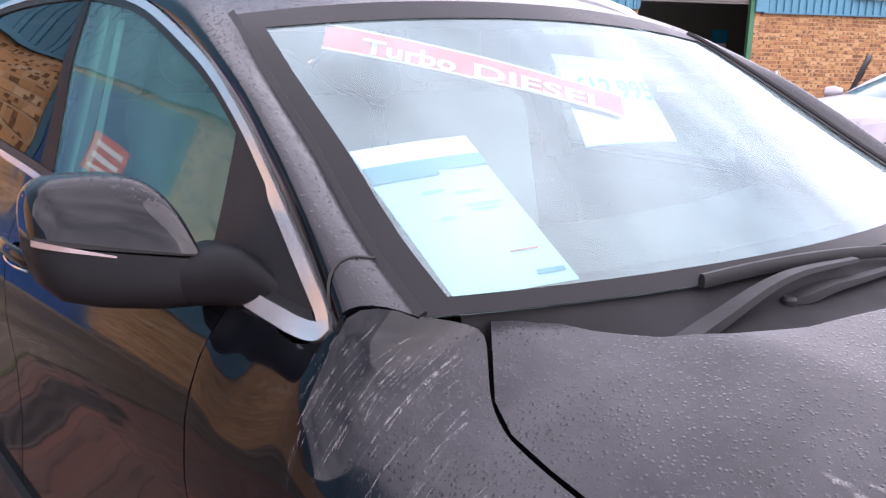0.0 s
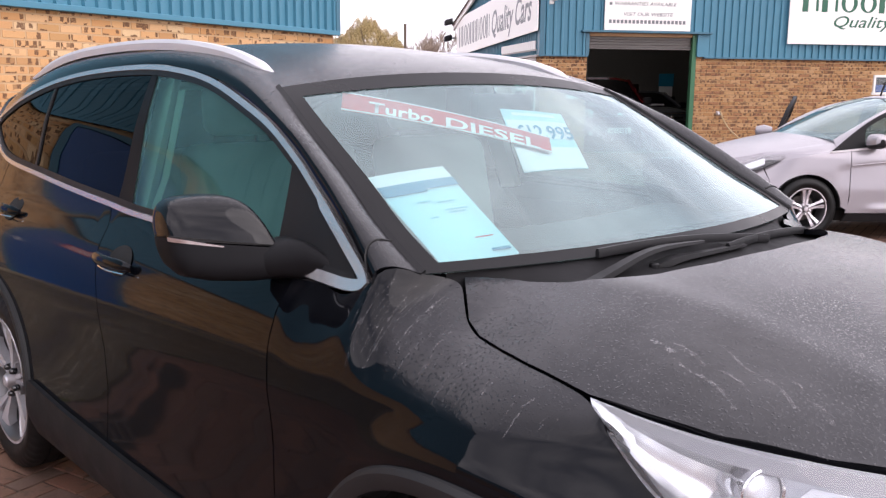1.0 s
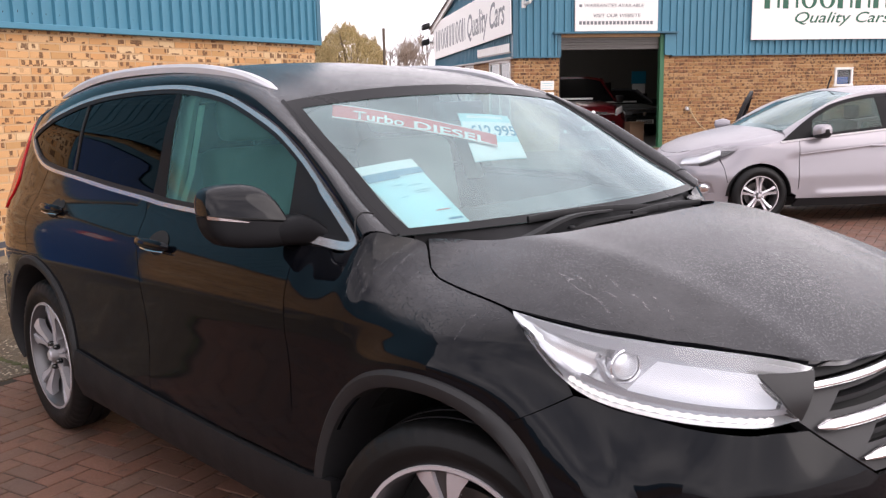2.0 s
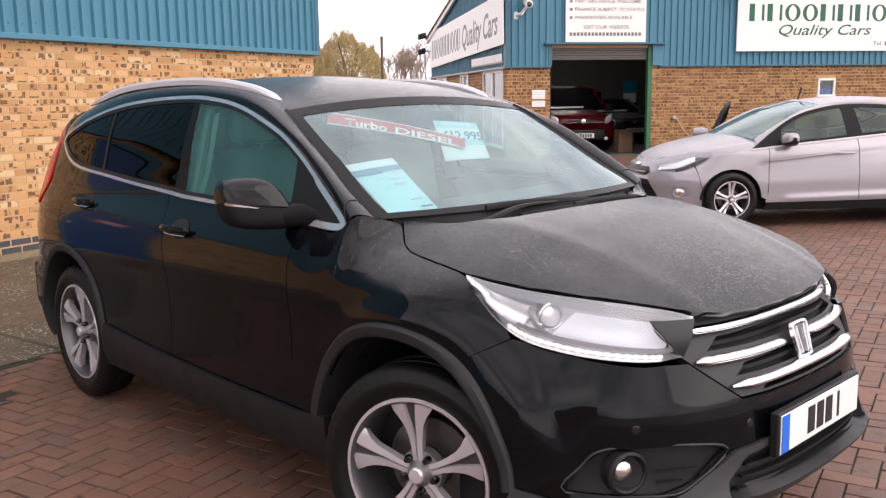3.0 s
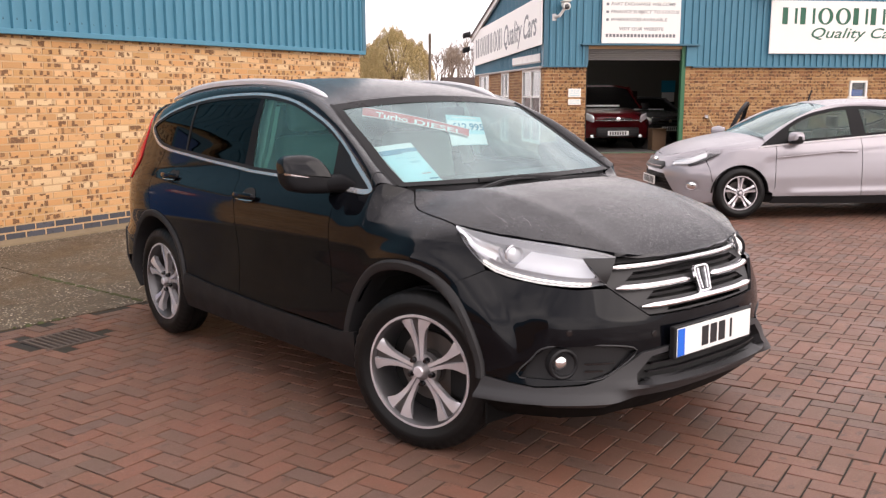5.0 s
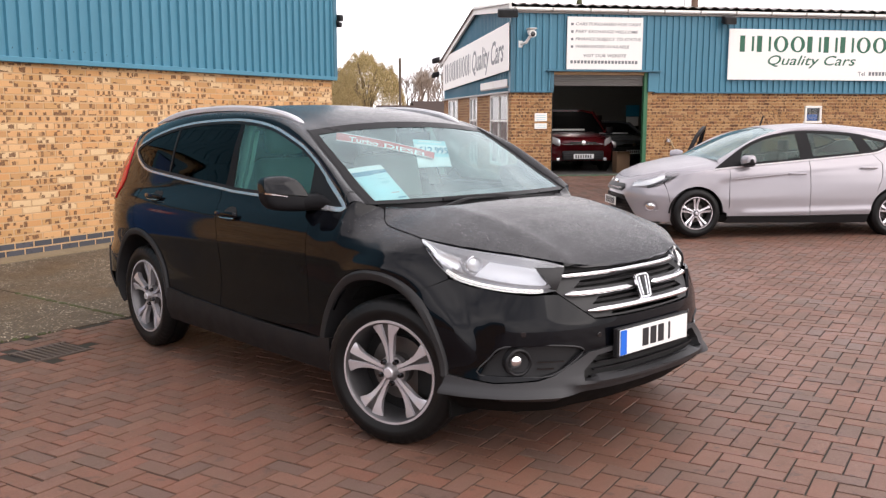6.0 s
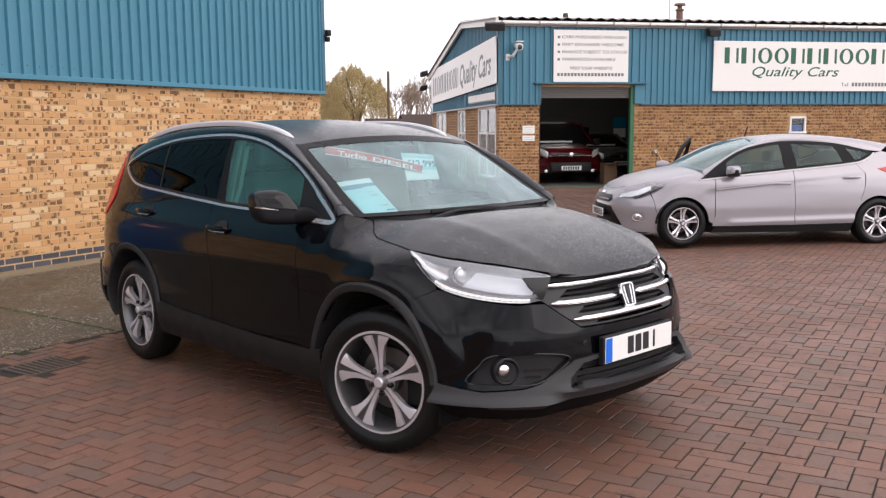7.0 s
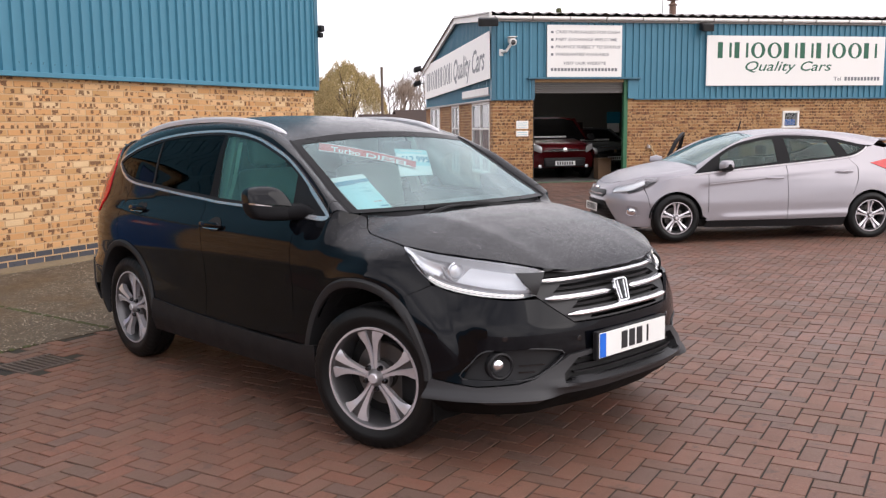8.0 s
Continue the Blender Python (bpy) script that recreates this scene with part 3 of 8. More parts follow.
apron = thing("concrete_apron", "damp exposed-aggregate concrete apron with mossy joints", "pavement", None, "", "structure")
for y0, y1 in ((-7.6, -4.1), (-4.09, -.607), (-.590, 2.9), (2.915, 5.6)):
    mesh_object("slab", *patch(apron_poly(y0, y1), lambda x, y: (x, y, ground_z(x, y) + .004 + .004 * noise.noise((x * 1.3, y * 1.3, 0))), 0.22, (), (-4, 0, -3), 0.05), CONCRETE, apron)
random.seed(5)
for k in range(150):
    if k < 90:
        t = random.uniform(-2.4, 2.2)
        x, y = EDGE_P.x + EDGE_D.x * t, EDGE_P.y + EDGE_D.y * t
    else:
        t = random.uniform(0, 1.75)
        x, y = JOINT_P.x + JOINT_D.x * t, JOINT_P.y + JOINT_D.y * t
    if noise.noise((x * 2.1, y * 2.1, 4)) < -.05:
        continue
    r = random.uniform(.012, .034)
    v, f = turned([(0, .010), (r * .5, .008), (r * .85, .003), (r, -.004)], 7, "z")
    mesh_object("moss_tuft", [(x + px * random.uniform(.8, 1.3), y + py * random.uniform(.6, 1.1), ground_z(x, y) + pz + .004) for px, py, pz in v], f, MOSS, apron)

# drain grating in the paving
drain = thing("drain_grating", "rusty iron drain grating set in the paving", "drain", pose(-1.625, -1.41, ground_z(-1.625, -1.41), 0, 0, 103), "", "structure")
part("grating_frame", block(-.20, .20, -.16, .16, -.02, -.004), DARK, drain)
for k in range(9):
    part("grating_bar", block(-.19 + .043 * k, -.168 + .043 * k, -.15, .15, -.015, .006, .003), IRON, drain)
for sg in (-1, 1):
    part("grating_rim", block(-.205, .205, sg * .158 - .010, sg * .158 + .010, -.015, .006, .002), IRON, drain)


# ---- cladding ----
def cladding(name, u0, u1, z0, z1, parent, pitch=.147, depth=.034, front=-.03, material=None):
    """Profiled steel sheet: ribs stand out of it."""
    prof = []
    u = u0
    while u < u1 - 1e-6:
        for du, y in ((0, 0), (.56, 0), (.63, -depth), (.90, -depth), (.985, 0)):
            if u + du * pitch <= u1:
                prof.append((u + du * pitch, front + y))
        u += pitch
    prof.append((u1, front))
    v = [(a, b, z0) for a, b in prof] + [(a, b, z1) for a, b in prof]
    k = len(prof)
    f = [(i, i + 1, k + i + 1, k + i) for i in range(k - 1)]
    v += [(u1, front + .05, z0), (u0, front + .05, z0), (u1, front + .05, z1), (u0, front + .05, z1)]
    f += [(k - 1, 2 * k, 2 * k + 2, 2 * k - 1), (2 * k + 1, 0, k, 2 * k + 3)]
    return mesh_object(name, v, f, material or BLUE_SHEET, parent, angle=20)


# ---- warehouse on the left: brick below, blue sheet above ----
wh = thing("brick_warehouse", "buff brick warehouse with blue profiled cladding above", "building", ML, "", "structure")
part("wall_core", block(-9.0, 4.52, -.001, .24, -.2, 2.30), MORTAR, wh)
part("wall_return", block(4.28, 4.52, .24, 6.0, -.2, 2.30), MORTAR, wh)
cladding("cladding", -9.0, 4.55, 2.15, 6.2, wh)
part("drip_flashing", block(-9.0, 4.57, -.085, .02, 2.098, 2.155, .005), BLUE_SHEET, wh)
part("corner_flashing", block(4.50, 4.585, -.078, .10, 2.14, 6.2, .004), BLUE_TRIM, wh)
part("cladding_return", block(4.52, 4.56, .10, 6.0, 2.15, 6.2), BLUE_SHEET, wh)
part("eaves_cap", block(-9.0, 4.60, -.12, .3, 6.2, 6.3, .01), BLUE_TRIM, wh)
random.seed(8)
for k in range(42):
    u = -1.6 + .147 * k + (.147 * .28 - .09) % .147
    if noise.noise((u * 3.1, 2, 0)) < -.12:
        continue
    v, f = turned([(0, -.008), (.012, -.006), (.014, 0)], 8, "y")
    mesh_object("sheet_screw", [(x + u, y - .030, z + 2.25 + .02 * noise.noise((u * 5, 0, 0))) for x, y, z in v], f, DARK, wh)
prof = [(-.14, -.06), (-.13, .020), (-.03, .045), (.0, .045)]
v, f = loft([[(u, y, z) for y, z in prof] for u in [-9.0 + .5 * i for i in range(28)]])
mesh_object("plinth_ledge", *finish_sheet([Vector(q) for q in v], f, (0, 1, -.5), 0), PLINTH_CONCRETE, wh)
wl = thing("wall_lamp", "small black lamp on the warehouse corner", "lamp", ML @ pose(4.60, -.10, 3.05))
part("lamp_arm", block(-.06, .0, -.01, .01, -.06, -.03, .004), BLACK_PLASTIC, wl)
part("lamp_head", block(-.02, .07, -.05, .05, -.04, .06, .02, 2), BLACK_PLASTIC, wl)
part("lamp_hood", block(-.03, .05, -.04, .04, -.13, -.05, .02, 2), BLACK_PLASTIC, wl)

# ---- workshop across the yard ----
ws = thing("workshop_building", "buff brick workshop with blue cladding and an open roller door", "building", MB, "", "structure")
UC = -4.08
core = [(UC, -3.10, 0, 2.12), (-3.10, -.74, 2.52, 3.9), (-.74, 3.35, 0, 2.12), (3.35, 3.80, 0, 1.40), (3.35, 3.80, 1.81, 2.12), (3.80, 16.0, 0, 2.12)]
for u0, u1, z0, z1 in core:
    part("wall", block(u0, u1, .006, .26, z0, z1), MORTAR, ws)
part("wall", block(UC, -3.10, .006, .26, 2.12, 3.9), MORTAR, ws)
part("wall", block(-.74, 16, .006, .26, 2.12, 3.9), MORTAR, ws)
cladding("cladding", UC, -3.10, 2.13, 3.90, ws, .155)
cladding("cladding", -3.10, -.74, 2.62, 3.90, ws, .155)
cladding("cladding", -.74, 16.0, 2.13, 3.90, ws, .155)
part("drip_flashing", block(UC - .02, -3.10, -.075, .02, 2.10, 2.135, .004), BLUE_TRIM, ws)
part("drip_flashing", block(-.60, 16.0, -.075, .02, 2.10, 2.135, .004), BLUE_TRIM, ws)
part("door_canopy", block(-3.26, -.48, -.16, .02, 2.585, 2.625, .006), BLUE_TRIM, ws)
part("door_reveal", block(-3.16, -3.08, -.07, .26, 2.13, 2.59, .004), BLUE_TRIM, ws)
part("door_reveal", block(-.76, -.50, -.07, .0, 2.13, 2.59, .004), BLUE_SHEET, ws)
part("corner_flashing", block(UC - .045, UC + .05, -.078, .06, 2.10, 3.95, .004), BLUE_TRIM, ws)
part("fascia", block(UC - .10, 16.0, -.10, .0, 3.90, 3.965, .004), GREY_PAINT, ws)
prof = [(-.19, 4.015), (-.195, 3.965), (-.17, 3.942), (-.11, 3.942), (-.09, 3.965), (-.09, 4.015)]
v, f = loft([[(u, y, z) for y, z in prof] for u in [UC - .12 + .6 * i for i in range(34)]])
mesh_object("gutter", *finish_sheet([Vector(q) for q in v], f, (5, 0, 4.3), .004), WHITE_PAINT, ws)
for k in range(20):
    part("gutter_bracket", block(UC + .9 * k, UC + .9 * k + .03, -.212, -.08, 3.935, 4.01, .003), GREY_PAINT, ws)
# corrugated roof, its ridge running away from the front
AP, RZ = 3.9, 4.40
def roof_half(y0, z0, y1, z1, name):
    n = 150
    rows = []
    for y, z in ((y0, z0), (y1, z1)):
        rows.append([(UC - .18 + (16.4 - UC) * i / n, y, z + .025 * (1 if i % 2 else -1)) for i in range(n + 1)])
    v, f = loft(rows)
    mesh_object(name, *finish_sheet([Vector(q) for q in v], f, (5, 5, 0), .012), ROOF_SHEET, ws, angle=20)
roof_half(-.17, 4.09, AP, RZ + .05, "roof")
roof_half(AP, RZ + .05, 9.65, 3.36, "roof")
# gable end
gable = [(0, 2.12), (9.5, 2.12), (9.5, 3.32), (AP, RZ), (0, 4.0)]
v = [(UC - .004, y, z) for y, z in gable] + [(UC + .2, y, z) for y, z in gable]
mesh_object("gable_wall", v, [(0, 4, 3, 2, 1), (5, 6, 7, 8, 9)] + [(i, (i + 1) % 5, 5 + (i + 1) % 5, 5 + i) for i in range(5)], BLUE_SHEET, ws, flat=True)
for k in range(54):
    y = .12 + .171 * k
    zt = 4.0 + (RZ - 4.0) * y / AP if y < AP else RZ + (3.32 - RZ) * (y - AP) / (9.5 - AP)
    part("gable_rib", block(UC - .034, UC, y, y + .05, 2.14, zt - .02), BLUE_SHEET, ws)
for y0, z0, y1, z1 in ((-.22, 4.02, AP, RZ + .02), (AP, RZ + .02, 9.65, 3.31)):
    v, f = sweep([(UC - .10, y0, z0), (UC - .10, y1, z1)], [(-.03, -.13), (.03, -.13), (.03, .08), (-.03, .08)])
    mesh_object("barge_board", v, f, WHITE_PAINT, ws)
part("side_flashing", block(UC - .08, UC + .02, -.02, 9.5, 2.09, 2.135, .004), GREY_PAINT, ws)
SIDE_WINS = ((.30, 2.24, .35), (3.92, 4.97, .22), (6.9, 8.6, .35))
ys = 0.0
for y0, y1, sill_z in SIDE_WINS:
    part("side_wall", block(UC + .006, UC + .26, ys, y0, 0, 2.12), MORTAR, ws)
    part("side_wall", block(UC + .006, UC + .26, y0, y1, 0, sill_z), MORTAR, ws)
    win = new("side_window")
    win.parent = ws
    for a, b, c, d in ((y0, y0 + .06, sill_z, 2.09), (y1 - .06, y1, sill_z, 2.09), ((y0 + y1) / 2 - .03, (y0 + y1) / 2 + .03, sill_z, 2.09), (y0, y1, sill_z, sill_z + .06), (y0, y1, 2.03, 2.09), (y0, y1, 1.42, 1.46)):
        part("window_frame", block(UC - .015, UC + .05, a, b, c, d, .004), WHITE_PAINT, win)
    part("window_glass", block(UC + .015, UC + .022, y0, y1, sill_z, 2.09), CLEAR_PANE, win)
    ys = y1
part("side_wall", block(UC + .006, UC + .26, ys, 9.5, 0, 2.12), MORTAR, ws)
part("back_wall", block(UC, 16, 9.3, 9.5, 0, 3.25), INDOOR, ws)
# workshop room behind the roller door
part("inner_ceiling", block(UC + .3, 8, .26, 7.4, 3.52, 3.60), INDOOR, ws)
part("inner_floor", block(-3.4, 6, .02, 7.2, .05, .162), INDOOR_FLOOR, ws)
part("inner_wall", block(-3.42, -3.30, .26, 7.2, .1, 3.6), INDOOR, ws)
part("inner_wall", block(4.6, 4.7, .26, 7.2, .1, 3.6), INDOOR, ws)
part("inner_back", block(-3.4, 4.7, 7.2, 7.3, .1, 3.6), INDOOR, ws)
sl = thing("strip_light", "fluorescent strip light under the workshop ceiling", "lamp", MB @ pose(-1.6, 3.2, 3.40))
part("light_tray", block(-.75, .75, -.06, .06, .04, .10, .006), GREY_PAINT, sl)
rod([(-.70, 0, .02), (.70, 0, .02)], .018, glow("fluorescent_tube", (1.0, 0.97, 0.90), 55.0), "light_tube", sl)
part("rear_board", block(1.48, 1.92, 7.14, 7.19, 1.56, 1.92, .004), TEAL_INK, ws)
part("rear_notice", block(1.50, 1.90, 7.15, 7.19, 1.20, 1.555, .004), WHITE_CARD, ws)
# roller door
rd = thing("roller_door", "raised steel roller shutter in a green frame", "door", MB, "", "structure")
for k in range(5):
    part("shutter_slat", block(-3.06, -.80, .06, .085, 2.30 + .055 * k, 2.352 + .055 * k, .008), SHUTTER, rd)
part("shutter_box", block(-3.08, -.78, .10, .36, 2.50, 2.80, .01), SHUTTER, rd)
part("bottom_rail", block(-3.06, -.80, .05, .10, 2.265, 2.30, .006), SHUTTER, rd)
part("door_post", block(-.845, -.745, -.02, .10, .14, 2.58, .006), GREEN_PAINT, rd)
# left edge: near-black strips paint the doorway's shade, no real post
part("door_post", block(-3.10, -3.07, .03, .10, .14, 2.52, .006), DARK, rd)
part("door_jamb", block(-3.10, -3.092, .02, .27, .10, 2.52), DARK, rd)
part("threshold", block(-3.10, -.745, -.03, .02, .13, .166, .004), GREEN_PAINT, rd)
# little window in the front wall
sw_ = thing("window_1", "small white-framed window with a poster", "window", MB, "", "structure")
for a, b, c, d in ((3.35, 3.40, 1.40, 1.81), (3.75, 3.80, 1.40, 1.81), (3.35, 3.80, 1.76, 1.81), (3.33, 3.82, 1.39, 1.44)):
    part("window_frame", block(a, b, -.03, .05, c, d, .004), WHITE_PAINT, sw_)
part("window_pane", block(3.38, 3.77, .012, .018, 1.43, 1.77), CLEAR_PANE, sw_)
part("poster", block(3.42, 3.73, .05, .055, 1.45, 1.60), BLUE_BAND, sw_)
# near-black sheet put in for the unlit room behind the pane
part("poster_back", block(3.36, 3.79, .06, .07, 1.42, 1.79), DARK, sw_)
# chimney flue and ridge vent
fl = thing("roof_flue", "rust-brown metal flue with a flat cowl on the roof", "chimney", MB @ pose(1.05, 1.5, 4.22))
v, f = turned([(.0, 0), (.085, 0), (.085, .30), (.115, .31), (.115, .34), (.06, .36), (.06, .43), (.15, .44), (.13, .49), (0, .51)], 20, "z")
mesh_object("flue_pot", v, f, CLAY_POT, fl)
rod([(-.28, 0, -.2), (-.28, 0, .75)], .012, GREY_PAINT, "mast", fl)
vt = thing("roof_vent", "small mossy vent on the roof", "vent", MB @ pose(-2.1, 1.2, 4.18))
v, f = turned([(.0, 0), (.05, 0), (.05, .10), (.075, .11), (.06, .20), (0, .21)], 14, "z")
mesh_object("vent_pot", v, f, MOSS, vt)

# signs
def sign_board(name, label, u0, u1, z0, z1, out=.11):
    sg = thing(name, label, "sign", MB @ pose(u0, -out, z0))
    part("sign_panel", block(0, u1 - u0, -.012, .012, 0, z1 - z0, .003), SIGN_WHITE, sg)
    for z in (.12, z1 - z0 - .12):
        part("sign_batten", block(.02, u1 - u0 - .02, .012, .07, z - .02, z + .02), GREY_PAINT, sg)
    return sg


flat_up = Matrix.Rotation(radians(90), 4, "X")


def words(sg, body, x0, x1, z0, size, material, shear=0.0, bold=0.0):
    return lettering("lettering", body, size, material, Matrix.Translation((x0, -.0135, z0)) @ flat_up, sg, .001, shear, bold, width=x1 - x0)


def letter_blocks(sg, x0, x1, z0, z1, n, material):
    """A row of plain shapes in place of a name: upright bars with a thin companion, and open rings."""
    w = (x1 - x0) / n
    h = z1 - z0
    for k in range(n):
        a, b = x0 + w * k, x0 + w * (k + .86)
        if k % 5 in (2, 3):
            cx, cz, rx, rz = (a + b) / 2, (z0 + z1) / 2, (b - a) / 2, h / 2
            v, f = [], []
            for i in range(28):
                q = 2 * math.pi * i / 28
                for kx, kz in ((1, 1), (.52, .84)):
                    for y in (-.0155, -.012):
                        v.append((cx + rx * kx * math.cos(q), y, cz + rz * kz * math.sin(q)))
            for i in range(28):
                p, q = 4 * i, 4 * ((i + 1) % 28)
                f += [(p, q, q + 2, p + 2), (p, p + 1, q + 1, q), (p + 2, q + 2, q + 3, p + 3)]
            mesh_object("sign_ring", v, f, material, sg)
            continue
        t = w * .30
        part("sign_bar", block(a, a + t, -.0155, -.012, z0, z1), material, sg)
        part("sign_bar", block(b - t * .55, b - t * .1, -.0155, -.012, z0 + h * .04, z1 - h * .04), material, sg)


def print_bars(sg, x0, x1, z0, z1, n, material, gap=.25):
    w = (x1 - x0) / n
    for k in range(n):
        part("sign_bar", block(x0 + w * k, x0 + w * (k + 1 - gap), -.0155, -.012, z0, z1), material, sg)


s1 = sign_board("services_sign", "white sign listing the garage's services", -2.80, -.96, 2.635, 3.83)
for k, (line, x1) in enumerate((("CARS PURCHASED FOR CASH", 1.78), ("PART EXCHANGE WELCOME", 1.72), ("FINANCE SUBJECT TO STATUS", 1.80), ("WARRANTIES AVAILABLE", 1.52))):
    words(s1, line, .20, x1, 1.00 - .170 * k, .10, GREY_INK, .18, .001)
    part("tick_box", block(.09, .15, -.0155, -.012, 1.00 - .170 * k, 1.055 - .170 * k), GREY_INK, s1)
words(s1, "VISIT OUR WEBSITE", .40, 1.45, .285, .10, GREY_INK, .18, .001)
print_bars(s1, .09, 1.75, .135, .205, 20, GREY_INK, .30)
s2 = sign_board("name_sign", "long white name sign with green letter blocks, Quality Cars below", 1.21, 6.02, 2.425, 3.62)
letter_blocks(s2, .28, 4.66, .66, 1.04, 10, GREEN_INK)
words(s2, "Quality Cars", 1.02, 3.35, .36, .33, GREEN_INK, .30, .002)
words(s2, "Tel", 3.42, 3.62, .12, .13, GREY_INK, 0, .001)
print_bars(s2, 3.72, 4.72, .12, .21, 11, GREY_INK, .30)
# gable sign, on the side wall
s3 = thing("gable_sign", "long white gable sign with dark lettering", "sign", MB @ pose(UC - .09, 9.12, 2.40, 0, -1.25, -90))
part("sign_panel", block(0, 9.2, -.012, .012, 0, 1.08, .003), SIGN_WHITE, s3)
for z in (.15, .95):
    part("sign_batten", block(.05, 9.15, .012, .07, z - .02, z + .02), GREY_PAINT, s3)
letter_blocks(s3, .45, 4.75, .22, .80, 10, GREY_INK)
words(s3, "Quality Cars", 4.95, 8.75, .26, .78, GREY_INK, .28, .012)
s4 = thing("web_strip", "strip of small white letter blocks on the gable", "sign", MB @ pose(UC - .05, 3.25, 2.22, 0, 0, -90))
for k in range(17):
    part("sign_bar", block(-.0 + .18 * k, .14 + .18 * k, -.01, .01, .03, .20), SIGN_WHITE, s4)
part("strip_rail", block(0, 3.1, .0, .02, 0, .03), GREY_PAINT, s4)
for k, (z0, z1) in enumerate(((1.435, 1.625), (1.26, 1.39))):
    nt = thing("wall_notice", "small white notice fixed to the brick pier", "notice", MB @ pose(-3.515, -.006, z0))
    part("notice_board", block(0, .295, -.012, .006, 0, z1 - z0, .003), SIGN_WHITE, nt)
    for r in range(3 if k == 0 else 2):
        part("notice_bar", block(.035, .26, -.0135, -.011, .035 + .05 * r, .045 + .05 * r), PALE_TEAL_INK, nt)
# cameras and floodlights
cc = thing("security_camera", "white bullet security camera on the workshop corner", "camera", MB @ pose(-3.90, -.08, 3.36) @ Matrix.Scale(1.35, 4))
v, f = turned([(0, -.20), (.045, -.20), (.062, -.19), (.062, .10), (.05, .13), (0, .13)], 18, "y")
mesh_object("camera_tube", [(x * 1.0 + .16 + .35 * -(y) * -.0, y * .5 - .12, z + .06 - .12 * -y) for x, y, z in v], f, WHITE_PAINT, cc)
part("camera_hood", block(.09, .23, -.24, -.02, .115, .13, .004), WHITE_PAINT, cc)
v, f = turned([(0, -.235), (.04, -.23), (.045, -.22)], 14, "y")
mesh_object("camera_lens", [(x + .16, y, z + .03) for x, y, z in v], f, GLOSS_BLACK, cc)
rod([(.16, -.08, .02), (.08, -.06, -.10), (.02, .05, -.12)], .025, WHITE_PAINT, "camera_arm", cc)
part("camera_plate", block(-.03, .09, .03, .055, -.18, -.06, .01), WHITE_PAINT, cc)
def floodlight(name, m, w=.30):
    fl_ = thing("floodlight", "weathered floodlight on a bracket", "lamp", m)
    bm = block(-w / 2, w / 2, -.30, -.08, -.09, .09, .03, 2)
    for q in bm.verts:
        q.co.z += .25 * (q.co.y + .19)
    part("lamp_case", bm, BLACK_PLASTIC, fl_)
    part("lamp_glass", block(-w / 2 + .03, w / 2 - .03, -.31, -.29, -.10, .03), DARK, fl_)
    part("lamp_bracket", block(-.03, .03, -.12, .06, -.02, .03, .005), GREY_PAINT, fl_)
floodlight("floodlight", MB @ pose(1.12, -.06, 3.80))
floodlight("floodlight", MB @ pose(UC - .14, -.10, 3.86, 0, 0, -10), .46)
floodlight("floodlight", MB @ pose(UC - .10, 9.45, 3.42, 0, 0, -90))
floodlight("floodlight", MB @ pose(UC - .10, 9.55, 2.95, 0, 0, -90), .2)
# hose on the wall, carton in the doorway
hs = thing("garden_hose", "tan hose hanging from a tap on the brick wall", "hose", MB @ pose(-.18, -.05, .22))
rod(smooth_line([(-.02, 0, .76), (.0, -.05, .80), (.05, -.08, .66), (.18, -.14, .44), (.38, -.22, .25), (.62, -.30, .10), (.95, -.35, .02)], 5), .016, HOSE, "hose_tube", hs)
part("hose_tap", block(-.05, .03, -.05, .05, .72, .80, .012), SATIN, hs)
cb = thing("carton", "brown cardboard carton on the workshop floor", "box", MB @ pose(-1.00, .95, .162))
part("carton_body", block(-.17, .17, -.16, .16, 0, .52, .006), CARTON, cb)
part("carton_flap", block(-.17, .17, -.30, -.16, .515, .523), CARTON, cb)

# ---- plain buildings behind the camera, which the paint and glass mirror ----
ob_ = thing("opposite_building", "plain brick and blue sheet building across the yard", "building", pose(-4.0, -16.5, 0, 0, 0, 184), "", "structure")
part("wall_core", block(-12.0, 14.0, 0, .3, -.2, 2.3), BRICK_FAR, ob_)
part("sheet_wall", block(-12.0, 14.0, -.02, .3, 2.3, 3.5), BLUE_SHEET, ob_)
part("flat_roof", block(-12.0, 14.0, 0, 5, 3.5, 3.62), ROOF_SHEET, ob_)
door = thing("door_1", "blue steel door with a red notice in the warehouse wall", "door", ML, "", "structure")
DOOR_BLUE = plain("blue_door_paint", (0.012, 0.065, 0.21), 0.35, 0, 6, 0.1, 0.0)
part("door_leaf", block(-3.74, -2.80, -.035, .004, .02, 1.96, .006), DOOR_BLUE, door)
for a, b, c, d in ((-3.80, -3.74, .02, 2.02), (-2.80, -2.74, .02, 2.02), (-3.74, -2.80, 1.96, 2.02)):
    part("door_frame", block(a, b, -.05, .004, c, d, .005), BLUE_TRIM, door)
part("door_handle", block(-2.90, -2.86, -.075, -.03, .98, 1.12, .008), SATIN, door)
notice = thing("red_notice", "red notice with white lines fixed to the blue door", "notice", ML)
part("notice_board", block(-3.42, -3.12, -.042, -.035, 1.42, 1.62, .002), RED_INK, notice)
for k in range(3):
    part("notice_bar", block(-3.38, -3.16, -.044, -.0415, 1.45 + .055 * k, 1.475 + .055 * k), WHITE_CARD, notice)


